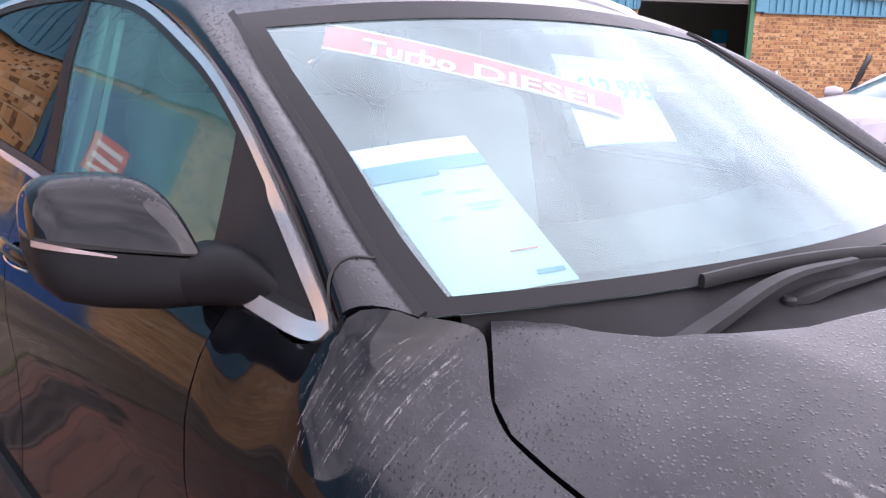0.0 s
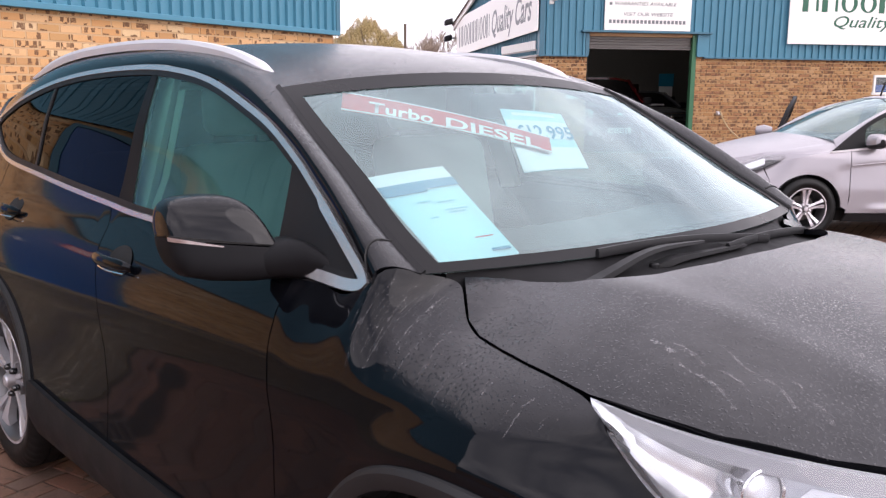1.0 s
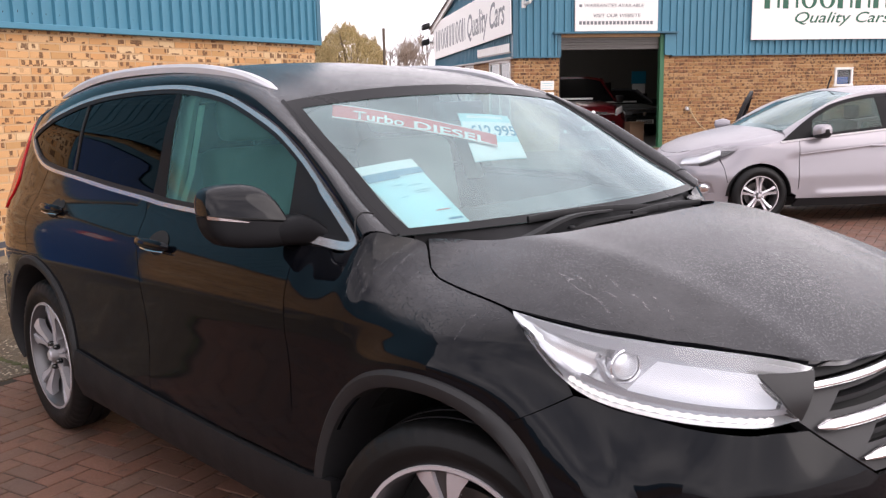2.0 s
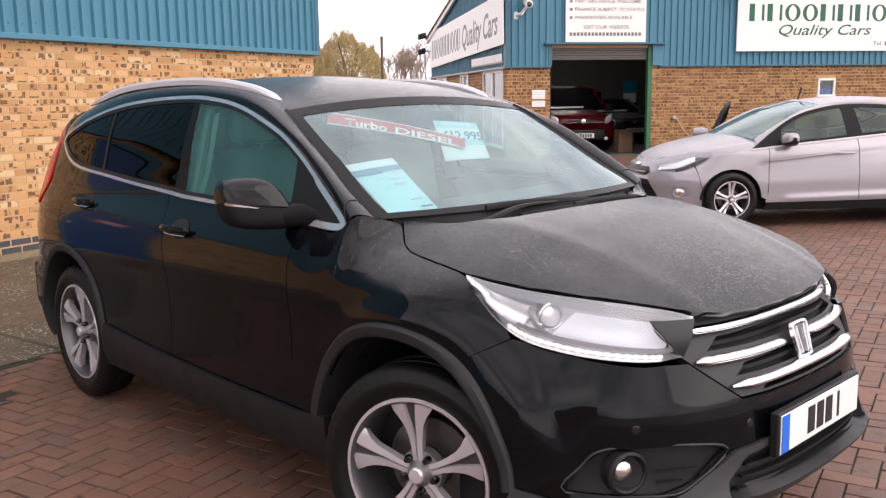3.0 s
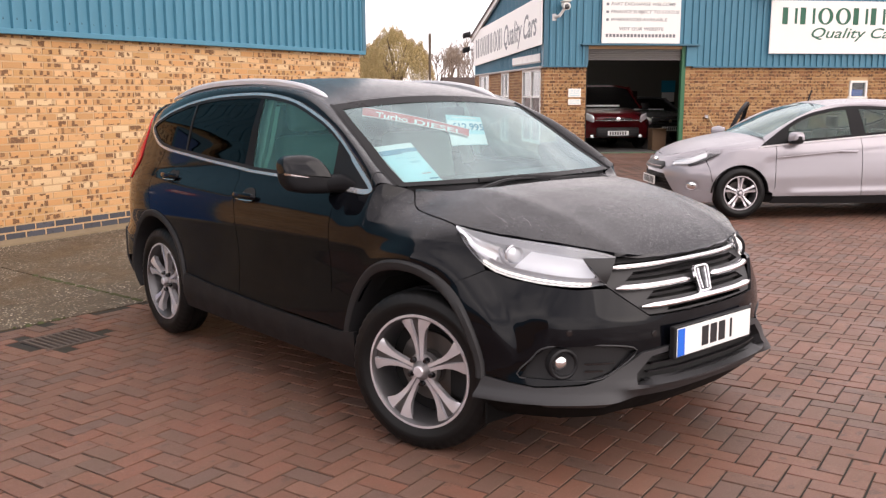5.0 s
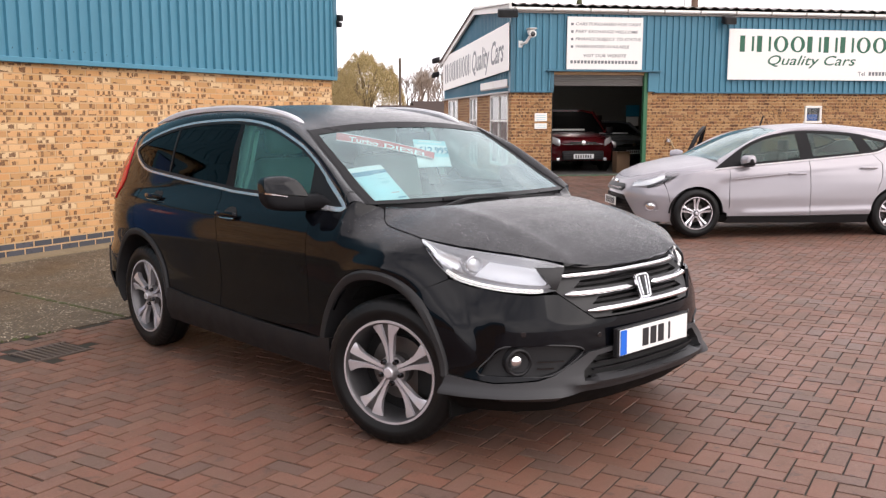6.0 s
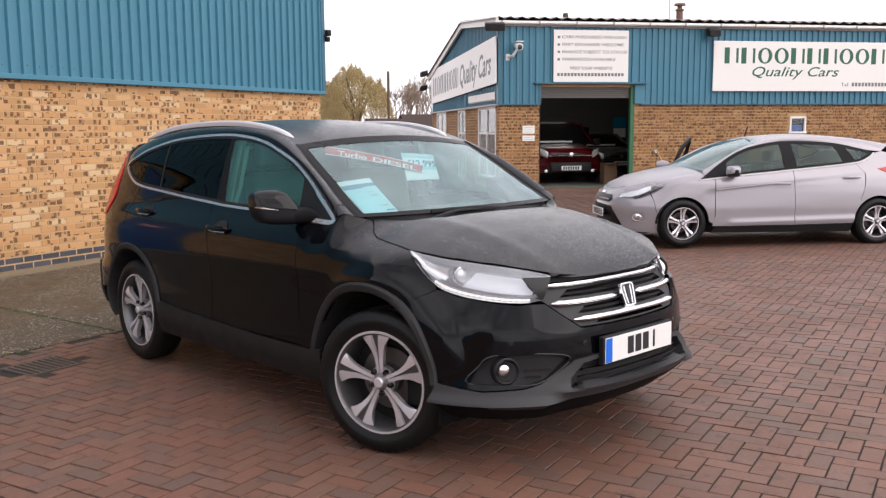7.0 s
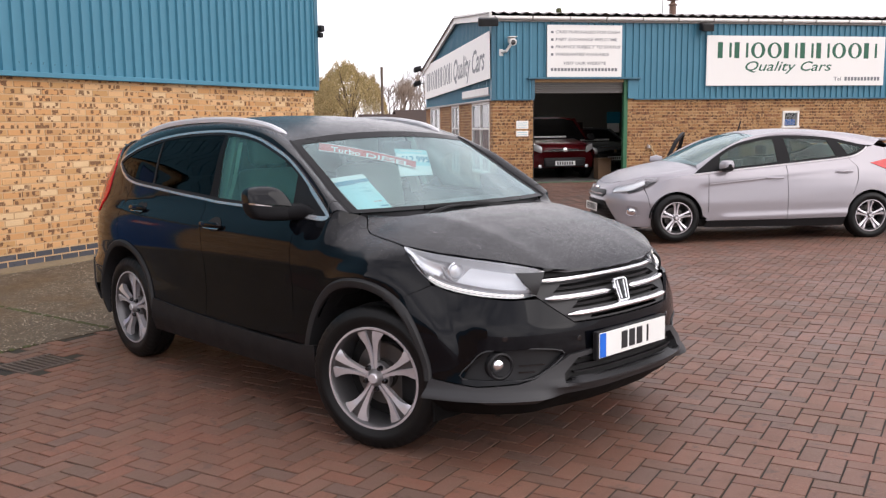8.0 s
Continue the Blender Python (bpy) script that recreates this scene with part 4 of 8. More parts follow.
# ---- distance: willow, bare trees, pole and low roofs ----
LEAF_YELLOW = brick_material("willow_leaf", [(0.40, 0.30, 0.125), (0.46, 0.355, 0.16), (0.31, 0.25, 0.11), (0.50, 0.38, 0.19)], (0.26, 0.205, 0.095), 0.8)
BARK = plain("bark", (0.10, 0.075, 0.055), 0.95, 0, 20, 0.3, 0.4)
TWIG = plain("bare_twigs", (0.24, 0.19, 0.15), 0.95, 0, 20, 0.3, 0.0)
DULL_ROOF = plain("dull_roof", (0.060, 0.045, 0.040), 0.9, 0, 2, 0.3, 0.1, specular_ior_level=0.1)
DULL_WALL = plain("dull_brick", (0.22, 0.15, 0.11), 0.9, 0, 2, 0.2, 0.1)


def far_point(side, ahead):
    """A spot given from near the viewer's last stand: metres to the right and ahead."""
    return Vector((4.40 - .731 * ahead + .682 * side, -3.36 + .682 * ahead + .731 * side, 0))


def limb(v, f, a, b, r0, r1, n=6):
    t = (b - a).normalized()
    u = t.orthogonal().normalized()
    w = t.cross(u)
    i = len(v)
    for p, r in ((a, r0), (b, r1)):
        for k in range(n):
            c = 2 * math.pi * k / n
            v.append(tuple(p + (u * math.cos(c) + w * math.sin(c)) * r))
    for k in range(n):
        f.append((i + k, i + (k + 1) % n, i + n + (k + 1) % n, i + n + k))


def willow(at, h, w, seed):
    random.seed(seed)
    root = thing("willow_tree", "yellowing weeping willow beyond the yard", "tree", Matrix.Translation(at))
    v, f = [], []
    limb(v, f, Vector((0, 0, -.5)), Vector((.1, 0, h * .35)), .38, .28, 9)
    tips = []
    for k in range(16):
        a = 2 * math.pi * k / 16 + random.uniform(-.2, .2)
        s = Vector((.1, 0, h * random.uniform(.25, .36)))
        e = Vector((math.cos(a) * w * random.uniform(.2, .42), math.sin(a) * w * random.uniform(.2, .42), h * random.uniform(.62, .93)))
        m = s.lerp(e, .55) + Vector((0, 0, h * .08))
        limb(v, f, s, m, .14, .08)
        limb(v, f, m, e, .08, .03)
        tips += [m, e, m.lerp(e, .5)]
    mesh_object("trunk", v, f, BARK, root)
    lv, lf = [], []
    for _ in range(2600):
        a, q = random.uniform(0, 2 * math.pi), math.sqrt(random.random())
        ux, uy = math.cos(a) * q, math.sin(a) * q
        bump = 1 + .22 * noise.noise((ux * 2.2 + seed, uy * 2.2, .3)) + .12 * noise.noise((ux * 6 + seed, uy * 6, 2))
        p = Vector((ux * w * .5, uy * w * .5, h * (.30 + .66 * math.sqrt(max(0, 1 - q ** 2.4))) * bump + random.uniform(-.05, .02) * h))
        drop = random.uniform(.06, .22) * h * (.5 + q)
        out = Vector((ux, uy, 0)) * random.uniform(.02, .10) * w * drop / h * 3
        n = int(6 + drop * 6)
        for k in range(n):
            c = k / n
            q3 = p + out * math.sin(c * 1.6) + Vector((random.uniform(-.10, .10), random.uniform(-.10, .10), -drop * c))
            if q3.z < .2:
                continue
            u = Vector((random.uniform(-1, 1), random.uniform(-1, 1), random.uniform(-.5, .5))).normalized() * random.uniform(.022, .05)
            d = Vector((random.uniform(-.6, .6), random.uniform(-.6, .6), -1)).normalized() * random.uniform(.08, .20)
            i = len(lv)
            lv += [tuple(q3 - u), tuple(q3 + d * .5), tuple(q3 + u), tuple(q3 - d * .5)]
            lf.append((i, i + 1, i + 2, i + 3))
    tagged(mesh_object("crown", lv, lf, LEAF_YELLOW, root, flat=True), kind="stuff")


def bare_tree(at, h, seed):
    random.seed(seed)
    root = thing("bare_tree", "leafless tree with fine pale twigs", "tree", Matrix.Translation(at), "bare trees beyond the yard")
    v, f, tv, tf = [], [], [], []

    def grow(p, d, length, r, depth):
        e = p + d * length
        limb(*((v, f) if depth < 2 else (tv, tf)), p, e, max(r, .017), max(r * .6, .012), 6 if depth < 2 else 3)
        if depth >= 5:
            return
        for _ in range(3 if depth else 4):
            nd = (d + Vector((random.uniform(-.6, .6), random.uniform(-.6, .6), random.uniform(-.1, .5)))).normalized()
            grow(p.lerp(e, random.uniform(.55, 1)), nd, length * random.uniform(.58, .82), r * .55, depth + 1)

    grow(Vector((0, 0, -.3)), Vector((0, 0, 1)), h * .30, h * .022, 0)
    mesh_object("trunk", v, f, BARK, root)
    mesh_object("crown", tv, tf, TWIG, root, flat=True)


willow(far_point(-7.6, 78), 6.9, 6.6, 3)
willow(far_point(-10.8, 86), 5.6, 5.0, 9)
for k, (sd, ah, hh) in enumerate(((-3.6, 88, 8.6), (-2.2, 92, 9.4), (-4.9, 95, 8.6), (-.8, 90, 8.8), (-2.9, 84, 7.8))):
    bare_tree(far_point(sd, ah), hh, 20 + k)
tp = thing("telegraph_pole", "dark wooden telegraph pole", "pole", Matrix.Translation(far_point(-4.05, 68)))
rod([(0, 0, -.5), (0, 0, 6.0)], .10, BARK, "pole_shaft", tp)
for sd, ah, ww, hh in ((-3.3, 60, 3.4, 2.35), (-.8, 64, 4.0, 2.7)):
    sh = thing("low_shed", "low brick shed with a dull pitched roof", "shed", Matrix.Translation(far_point(sd, ah)) @ pose(0, 0, 0, 0, 0, 60))
    part("shed_wall", block(-ww / 2, ww / 2, -2, 2, -.2, hh - 1.1), DULL_WALL, sh)
    v, f = loft([[(-ww / 2 - .2, -2.2, hh - 1.1), (-ww / 2 - .2, 0, hh), (-ww / 2 - .2, 2.2, hh - 1.1)], [(ww / 2 + .2, -2.2, hh - 1.1), (ww / 2 + .2, 0, hh), (ww / 2 + .2, 2.2, hh - 1.1)]])
    mesh_object("shed_roof", *finish_sheet([Vector(q) for q in v], f, (0, 0, 0), .1), DULL_ROOF, sh)


# ---- car bodies: a plan outline with an inset that grows with height ----
class Shell:
    """The skin of a car: s runs along the side, from the tail's middle round to the nose's middle; z is the height."""

    def __init__(self, plan, side, front, rear, nose, tail):
        pts = [np.array(p[:2]) for p in smooth_line([(x, y, 0) for x, y in plan], 24)][::-1]
        self.c = np.array(pts)
        run = np.concatenate([[0], np.cumsum(np.linalg.norm(np.diff(self.c, axis=0), axis=1))])
        self.s = run - run[int(np.argmin(abs(self.c[:, 0])))]
        tan = np.gradient(self.c, axis=0)
        tan /= np.linalg.norm(tan, axis=1)[:, None]
        self.n = np.stack([-tan[:, 1], tan[:, 0]], 1)
        if self.n[len(self.n) // 2][1] < 0:
            self.n = -self.n
        self.end, self.begin = float(self.s[-1]), float(self.s[0])
        self.side, self.front, self.rear, self.nose, self.tail = side, front, rear, nose, tail
        self.flare = None

    def depth(self, s, z):
        f = ease(*self.nose, s)
        r = 1 - ease(*self.tail, s)
        swell = self.flare(s, z) if self.flare else 0.0
        soft = lambda pairs: .25 * table(pairs, z - .022) + .5 * table(pairs, z) + .25 * table(pairs, z + .022)
        return (1 - f - r) * soft(self.side) + f * soft(self.front) + r * soft(self.rear) - swell

    def at(self, s, z, off=0.0):
        """The point on the right side (past the nose's middle: on the left), off metres outside the skin."""
        flip = 1
        if s > self.end:
            s, flip = 2 * self.end - s, -1
        elif s < self.begin:
            s, flip = 2 * self.begin - s, -1
        x, y = np.interp(s, self.s, self.c[:, 0]), np.interp(s, self.s, self.c[:, 1])
        nx, ny = np.interp(s, self.s, self.n[:, 0]), np.interp(s, self.s, self.n[:, 1])
        d = self.depth(s, z) - off
        return Vector((x - nx * d, -(y - ny * d) * flip, z))

    def fn(self, off=0.0):
        return lambda s, z: self.at(s, z, off)


def arc(cx, cz, r, a0, a1, n=18, squeeze=1.0):
    out = []
    for i in range(n + 1):
        a = radians(a0 + (a1 - a0) * i / n)
        c = math.cos(a)
        out.append((cx + r * c * (squeeze if c > 0 else 1.0), cz + r * math.sin(a)))
    return out


def both(name, sheet, material, parent, label=""):
    """The same part on the right and on the left."""
    made = [mesh_object(name, *sheet, material, parent, label)]
    made.append(mesh_object(name, *mirrored(*sheet), material, parent, label))
    return made


def mirror_poly(poly, end):
    return [(2 * end - s, z) for s, z in reversed(poly)]


# ---- wheels ----
def wheel(name, r, rim_r, width, blades, first, lugs=5, twin=True, face=ALLOY):
    """A tyre on an alloy rim; its outer face looks along -y."""
    root = new(name)
    w = width / 2
    prof = [(rim_r - 0.012, w * 0.72), (rim_r + 0.004, w * 0.86), (rim_r + 0.035, w * 0.98), (r - 0.045, w * 0.99), (r - 0.018, w * 0.90), (r - 0.004, w * 0.74), (r, w * 0.55),
            (r, w * 0.33), (r - 0.007, w * 0.31), (r - 0.007, w * 0.25), (r, w * 0.23), (r, -w * 0.23), (r - 0.007, -w * 0.25), (r - 0.007, -w * 0.31), (r, -w * 0.33),
            (r, -w * 0.55), (r - 0.004, -w * 0.74), (r - 0.018, -w * 0.90), (r - 0.045, -w * 0.99), (r - 0.047, -w * 1.0), (rim_r + 0.036, -w * 0.985), (rim_r + 0.033, -w * 0.97), (rim_r + 0.004, -w * 0.86), (rim_r - 0.012, -w * 0.72)]
    v, f = turned(prof, 150)
    k = len(prof)
    cut_in = (3, 4, 5, 6, 15, 16, 17, 18)
    v = [((p[0] * .988, p[1] * .995, p[2] * .988) if i % k in cut_in[1:3] + cut_in[5:7] and (i // k) % 3 == 0 else p) for i, p in enumerate(v)]
    mesh_object("tyre", v, [tuple(reversed(q)) for q in f], RUBBER, root, "worn black rubber tyre", 60)
    rim = new("rim")
    rim.parent = root
    barrel = [(rim_r - 0.002, -w * 0.80), (rim_r + 0.006, -w * 0.84), (rim_r + 0.004, -w * 0.90), (rim_r - 0.006, -w * 0.90), (rim_r - 0.014, -w * 0.80), (rim_r - 0.022, -w * 0.3), (rim_r - 0.03, w * 0.7)]
    mesh_object("barrel", *turned(barrel[3:], 64), BARREL, rim)
    mesh_object("rim_lip", *turned(barrel[:4], 64), face, rim)
    yo = -w * 0.84

    def dish(q):
        return yo + 0.018 * (1 - ease(0.10, rim_r * 0.92, q))

    def blade(outline, a, material, nm, drop=0.0, thick=0.035):
        ca, sa = math.cos(a), math.sin(a)
        fn = lambda q, t: (q * ca - t * sa, dish(q) + drop + 0.16 * abs(t) + 0.9 * max(0.0, abs(t) - 0.055 * rim_r / 0.25) * abs(t) / rim_r, q * sa + t * ca)
        vv, ff = patch(outline, fn, 0.016, (), (0, 1, 0), thick)
        mesh_object(nm, vv, ff, material, rim, angle=40)

    k = rim_r / 0.25
    for i in range(blades):
        a = first + 2 * math.pi * i / blades
        if twin:
            half = [(0.030, 0.003), (0.10, 0.0035), (0.15, 0.008), (0.20, 0.016), (0.243, 0.023), (0.240, 0.083), (0.226, 0.081), (0.207, 0.068), (0.185, 0.049), (0.160, 0.036), (0.12, 0.025), (0.08, 0.019), (0.030, 0.017)]
            half = [(p * k, q * k) for p, q in half]
            blade(half, a, face, "spoke")
            blade([(p, -q) for p, q in reversed(half)], a, face, "spoke")
            blade([(0.05 * k, -0.004 * k), (0.05 * k, 0.004 * k), (0.12 * k, 0.006 * k), (0.238 * k, 0.026 * k), (0.238 * k, -0.026 * k), (0.12 * k, -0.006 * k)], a, ALLOY_GREY, "spoke_groove", 0.012, 0.02)
        else:
            half = [(0.045, 0.004), (0.12, 0.008), (0.240, 0.022), (0.240, 0.064), (0.18, 0.044), (0.12, 0.033), (0.045, 0.031)]
            half = [(p * k, q * k) for p, q in half]
            blade(half, a, face, "spoke")
            blade([(p, -q) for p, q in reversed(half)], a, face, "spoke")
    mesh_object("hub", *turned([(0.0, yo - 0.004), (0.026 * k, yo - 0.004), (0.030 * k, yo), (0.033 * k, yo + 0.006), (0.048 * k, yo + 0.024), (0.074 * k, yo + 0.030), (0.077 * k, yo + 0.06)], 32), HUB_GREY, rim)
    mesh_object("hub_cap", *turned([(0.0, yo - 0.010), (0.022 * k, yo - 0.009), (0.027 * k, yo - 0.003)], 28), face, rim)
    for i in range(lugs):
        a = first + 2 * math.pi * (i + 0.5) / lugs
        v, f = turned([(0.0, yo + 0.002), (0.008, yo + 0.002), (0.0125, yo + 0.012), (0.0125, yo + 0.04)], 12)
        v = [(x + 0.057 * k * math.cos(a), y, z + 0.057 * k * math.sin(a)) for x, y, z in v]
        mesh_object("wheel_nut", v, f, GLOSS_BLACK if twin else SATIN, rim)
    mesh_object("brake_disc", *turned([(0.0, 0.0), (0.07, 0.0), (0.075, 0.02), (rim_r * 0.62, 0.02), (rim_r * 0.62, 0.045), (0.0, 0.045)], 40), BRAKE, root)
    mesh_object("hub_back", *turned([(0.0, 0.05), (rim_r - 0.03, 0.05)], 32), DARK, root)
    return root


# ---- the black car ----
suv = thing("black_suv", "rain-spotted black five-door SUV parked on brick paving, headlights on", "car", pose(0, 0, 0, 0, -0.83, 0))
SH = Shell([(2.165, 0), (2.162, .15), (2.146, .30), (2.102, .45), (2.025, .60), (1.91, .725), (1.75, .82), (1.55, .88), (1.31, .903), (.8, .91), (0, .912), (-.8, .91), (-1.31, .905),
            (-1.7, .885), (-1.95, .84), (-2.15, .74), (-2.26, .58), (-2.31, .35), (-2.32, 0)],
           [(.20, .06), (.30, .02), (.42, .0), (.60, .012), (.72, .012), (.82, .002), (.92, .012), (1.0, .04), (1.06, .09), (1.2, .135), (1.35, .175), (1.5, .235), (1.6, .29)],
           [(.20, .05), (.30, .015), (.36, .02), (.45, .045), (.55, .05), (.62, .055), (.68, .078), (.74, .115), (.81, .17), (.87, .215), (.95, .30)],
           [(.20, .07), (.40, .0), (.62, .0), (.66, .03), (.85, .035), (1.0, .06), (1.2, .13), (1.4, .25), (1.5, .33), (1.6, .45)],
           (1.25, 1.9), (-2.1, -1.6))
SE = SH.end
ctr = (0, 0, 0.7)


def arch_flare(s, z):
    """The wing swells out round the front arch and falls away above it."""
    r = math.hypot(s - 1.275, z - .355)
    a = math.degrees(math.atan2(z - .355, s - 1.275))
    if not .3 < r < .75 or not 0 < a < 150:
        return 0.0
    return (.016 - .030 * ease(.472, .560, r)) * ease(8, 32, a) * (1 - ease(95, 140, a)) * (1 - ease(.60, .74, r))


SH.flare = arch_flare


def hood_z(x, y):
    zc = table([(.9, 1.108), (1.15, 1.10), (1.3, 1.094), (1.46, 1.068), (1.64, 1.020), (1.8, .962), (1.93, .900), (2.0, .852), (2.06, .79)], x)
    soft = 0.25 * (table([(.9, 1.108), (1.15, 1.10), (1.3, 1.094), (1.46, 1.068), (1.64, 1.020), (1.8, .962), (1.93, .900), (2.0, .852), (2.06, .79)], x - .04)
                   + table([(.9, 1.108), (1.15, 1.10), (1.3, 1.094), (1.46, 1.068), (1.64, 1.020), (1.8, .962), (1.93, .900), (2.0, .852), (2.06, .79)], x + .04))
    crease = 0.006 * math.exp(-((abs(y) - 0.46 + 0.10 * (x - 1.3)) / 0.05) ** 2)
    corner = 0.036 * math.exp(-((x - 1.0) / .07) ** 2 - ((abs(y) - .66) / .10) ** 2)
    return 0.5 * zc + soft - .09 * y * y - .18 * y ** 4 + crease + corner


def screen_z(x, y):
    return 1.085 + (1.13 - .12 * (y / .66) ** 2 - x) * .55


DLO_LOW = [(.926, 1.074), (.908, 1.058), (.868, 1.053), (.797, 1.055), (.617, 1.064), (.333, 1.082), (.095, 1.088), (-.179, 1.096), (-.319, 1.106), (-.657, 1.126), (-1.012, 1.152), (-1.335, 1.176), (-1.49, 1.205), (-1.60, 1.252), (-1.675, 1.301)]
DLO_TOP = [(-1.668, 1.325), (-1.627, 1.353), (-1.50, 1.394), (-1.369, 1.430), (-1.072, 1.482), (-.742, 1.510), (-.35, 1.517), (-.10, 1.502), (.117, 1.469), (.333, 1.408), (.474, 1.359), (.604, 1.292), (.691, 1.237), (.771, 1.185), (.858, 1.129), (.906, 1.097)]
low_line = [(p.x, p.y) for p in smooth_line([(s, z, 0) for s, z in DLO_LOW], 4)]
top_line = [(p.x, p.y) for p in smooth_line([(s, z, 0) for s, z in [DLO_LOW[-1]] + DLO_TOP + [DLO_LOW[0]]], 4)]
DLO = low_line + top_line[1:-1]


def low_between(s0, s1):
    """The window line between two stations, from s0 to s1."""
    pts = sorted([p for p in low_line if min(s0, s1) < p[0] < max(s0, s1)], reverse=s1 < s0)
    z = lambda s: float(np.interp(s, [p[0] for p in reversed(low_line)], [p[1] for p in reversed(low_line)]))
    return [(s0, z(s0))] + pts + [(s1, z(s1))]


# side panels
AR = 0.43
f_arc = arc(1.270, .358, AR, 170, 60, 18, .90)
r_arc = arc(-1.31, .355, AR, 97, 10, 18)
r_arc2 = arc(-1.31, .355, AR, 170, 97, 14)
FOOT0, FOOT1 = SH.at(.942, 1.064), Vector((.985, -.735, 1.088))      # foot of the screen pillar


def pillar_foot(t):
    p = FOOT0.lerp(FOOT1, t) + Vector((0, -0.25, 0.95)) * (0.036 * float(np.interp(t, [0, .04, .085, .15, .24, .36, .5, .65, .8, .92, 1], [0, .58, .80, .94, 1, .99, .88, .68, .42, .18, 0])))
    return (p.x, -p.y, p.z)


E_LINE = [(.69, None), (.80, None), (.86, None), (.908, pillar_foot(0)), (.915, pillar_foot(.05)), (.922, pillar_foot(.12)), (.931, pillar_foot(.24)), (.947, pillar_foot(.5)), (.962, pillar_foot(.75)), (.978, pillar_foot(1)), (1.0, (.993, .690, 1.078)), (1.03, (1.010, .655, 0)), (1.06, (1.033, .672, 0)), (1.12, (1.09, .717, 0)), (1.17, (1.14, .739, 0)),
          (1.22, (1.21, .752, 0)), (1.28, (1.28, .761, 0)), (1.34, (1.34, .763, 0)), (1.40, (1.41, .765, 0)), (1.46, (1.47, .79, .932)), (1.52, None)]


def fender_edge(s):
    got = []
    for k, p in E_LINE:
        if p is None:
            q = SH.at(k, table([(.69, 1.048), (.80, 1.052), (1.52, .905)], k))
        else:
            q = Vector((p[0], -p[1], p[2] or hood_z(p[0], p[1]) - 0.002))
        got.append((k, q))
    for (a, p), (b, q) in zip(got, got[1:]):
        if a <= s <= b:
            return p.lerp(q, (s - a) / (b - a))
    return got[-1][1]


fender_low = [(.702, .435)] + [p for p in f_arc if p[1] > .43] + [(1.612, .800), (1.582, .841), (1.52, .90)] + [(1.52 - .83 * i / 64, .90) for i in range(1, 64)] + [(.69, .90), (.70, .78), (.697, .60)]
fv, ff = patch(fender_low, SH.fn(), 0.02, (), ctr, 0)
rows = []
F_N = 64
tops = [fender_edge(.69 + .83 * i / F_N) for i in range(F_N + 1)]
for _ in range(2):
    tops = [tops[0]] + [tops[i - 1] * .25 + tops[i] * .5 + tops[i + 1] * .25 for i in range(1, F_N)] + [tops[-1]]
for i in range(F_N + 1):
    s = .69 + (1.52 - .69) * i / F_N
    p0, p1 = SH.at(s, .90), tops[i]
    h = (p1 - p0).length
    t0 = (SH.at(s, .90) - SH.at(s, .86)).normalized() * h
    inward = Vector((0.0, 1.0, 0.24)).normalized() * h
    along = (SH.at(s, .99) - SH.at(s, .95)).normalized() * h
    k = ease(.86, .96, s) * (1 - ease(1.40, 1.50, s))
    t1 = along.lerp(inward, k)
    row = []
    for j in range(11):
        t = j / 10
        row.append((2 * t ** 3 - 3 * t * t + 1) * p0 + (t ** 3 - 2 * t * t + t) * t0 + (3 * t * t - 2 * t ** 3) * p1 + (t ** 3 - t * t) * t1)
    rows.append(row)
# ease the sheet where wing, pillar foot and bonnet corner meet
for _ in range(20):
    rows = [list(r) if i == 0 or i == len(rows) - 1 else [p if j == 0 or j == 10 else p * .4 + (rows[i - 1][j] + rows[i + 1][j] + r[j - 1] + r[j + 1]) * .15 for j, p in enumerate(r)] for i, r in enumerate(rows)]
for i, r in enumerate(rows):
    s = .69 + .83 * i / F_N
    hold = 1 - ease(.70, .80, s)
    if hold > 0:
        r[:] = [p.lerp(SH.at(s, p.z), hold) for p in r]
fender_rows = rows
tv, tf = loft(rows)
k0 = len(fv)
bm = bmesh.new()
vs = [bm.verts.new(v) for v in list(fv) + list(tv)]
for f in list(ff) + [tuple(i + k0 for i in q) for q in tf]:
    if len(set(f)) == len(f):
        try:
            bm.faces.new([vs[i] for i in f])
        except ValueError:
            pass
bmesh.ops.remove_doubles(bm, verts=bm.verts[:], dist=0.0015)
bmesh.ops.recalc_face_normals(bm, faces=bm.faces[:])
bm.normal_update()
tot = sum(f.normal.dot(f.calc_center_median() - Vector((0.9, 0, 0.7))) for f in bm.faces)
if tot < 0:
    bmesh.ops.reverse_faces(bm, faces=bm.faces[:])
fender_sheet = finish_sheet([v.co.copy() for v in bm.verts], [tuple(v.index for v in f.verts) for f in (bm.faces.ensure_lookup_table() or bm.verts.index_update() or bm.faces)], (0.9, 0, 0.7), 0.012)
bm.free()
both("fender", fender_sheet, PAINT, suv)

SEAM2 = [(-.318, 1.107), (-.295, 1.05), (-.27, .985), (-.23, .90), (-.205, .80), (-.195, .60), (-.20, .435)]
g = 0.0022
front_door = [(.742, .438), (.697 - 2 * g, .60), (.70 - 2 * g, .78), (.690 - 2 * g, .90), (.6855, 1.025)] + low_between(.6855, -.316) + [(s + g, z) for s, z in SEAM2[1:]]
REAR_EDGE = [(-1.365, 1.181), (-1.425, 1.06), (-1.412, .93), (-1.365, .787)]
rear_door = [(s - g, z) for s, z in reversed(SEAM2)] + low_between(-.32, -1.362)[1:] + [(s + g, z) for s, z in REAR_EDGE[1:]] + r_arc[1:] + [(-.885, .435)]
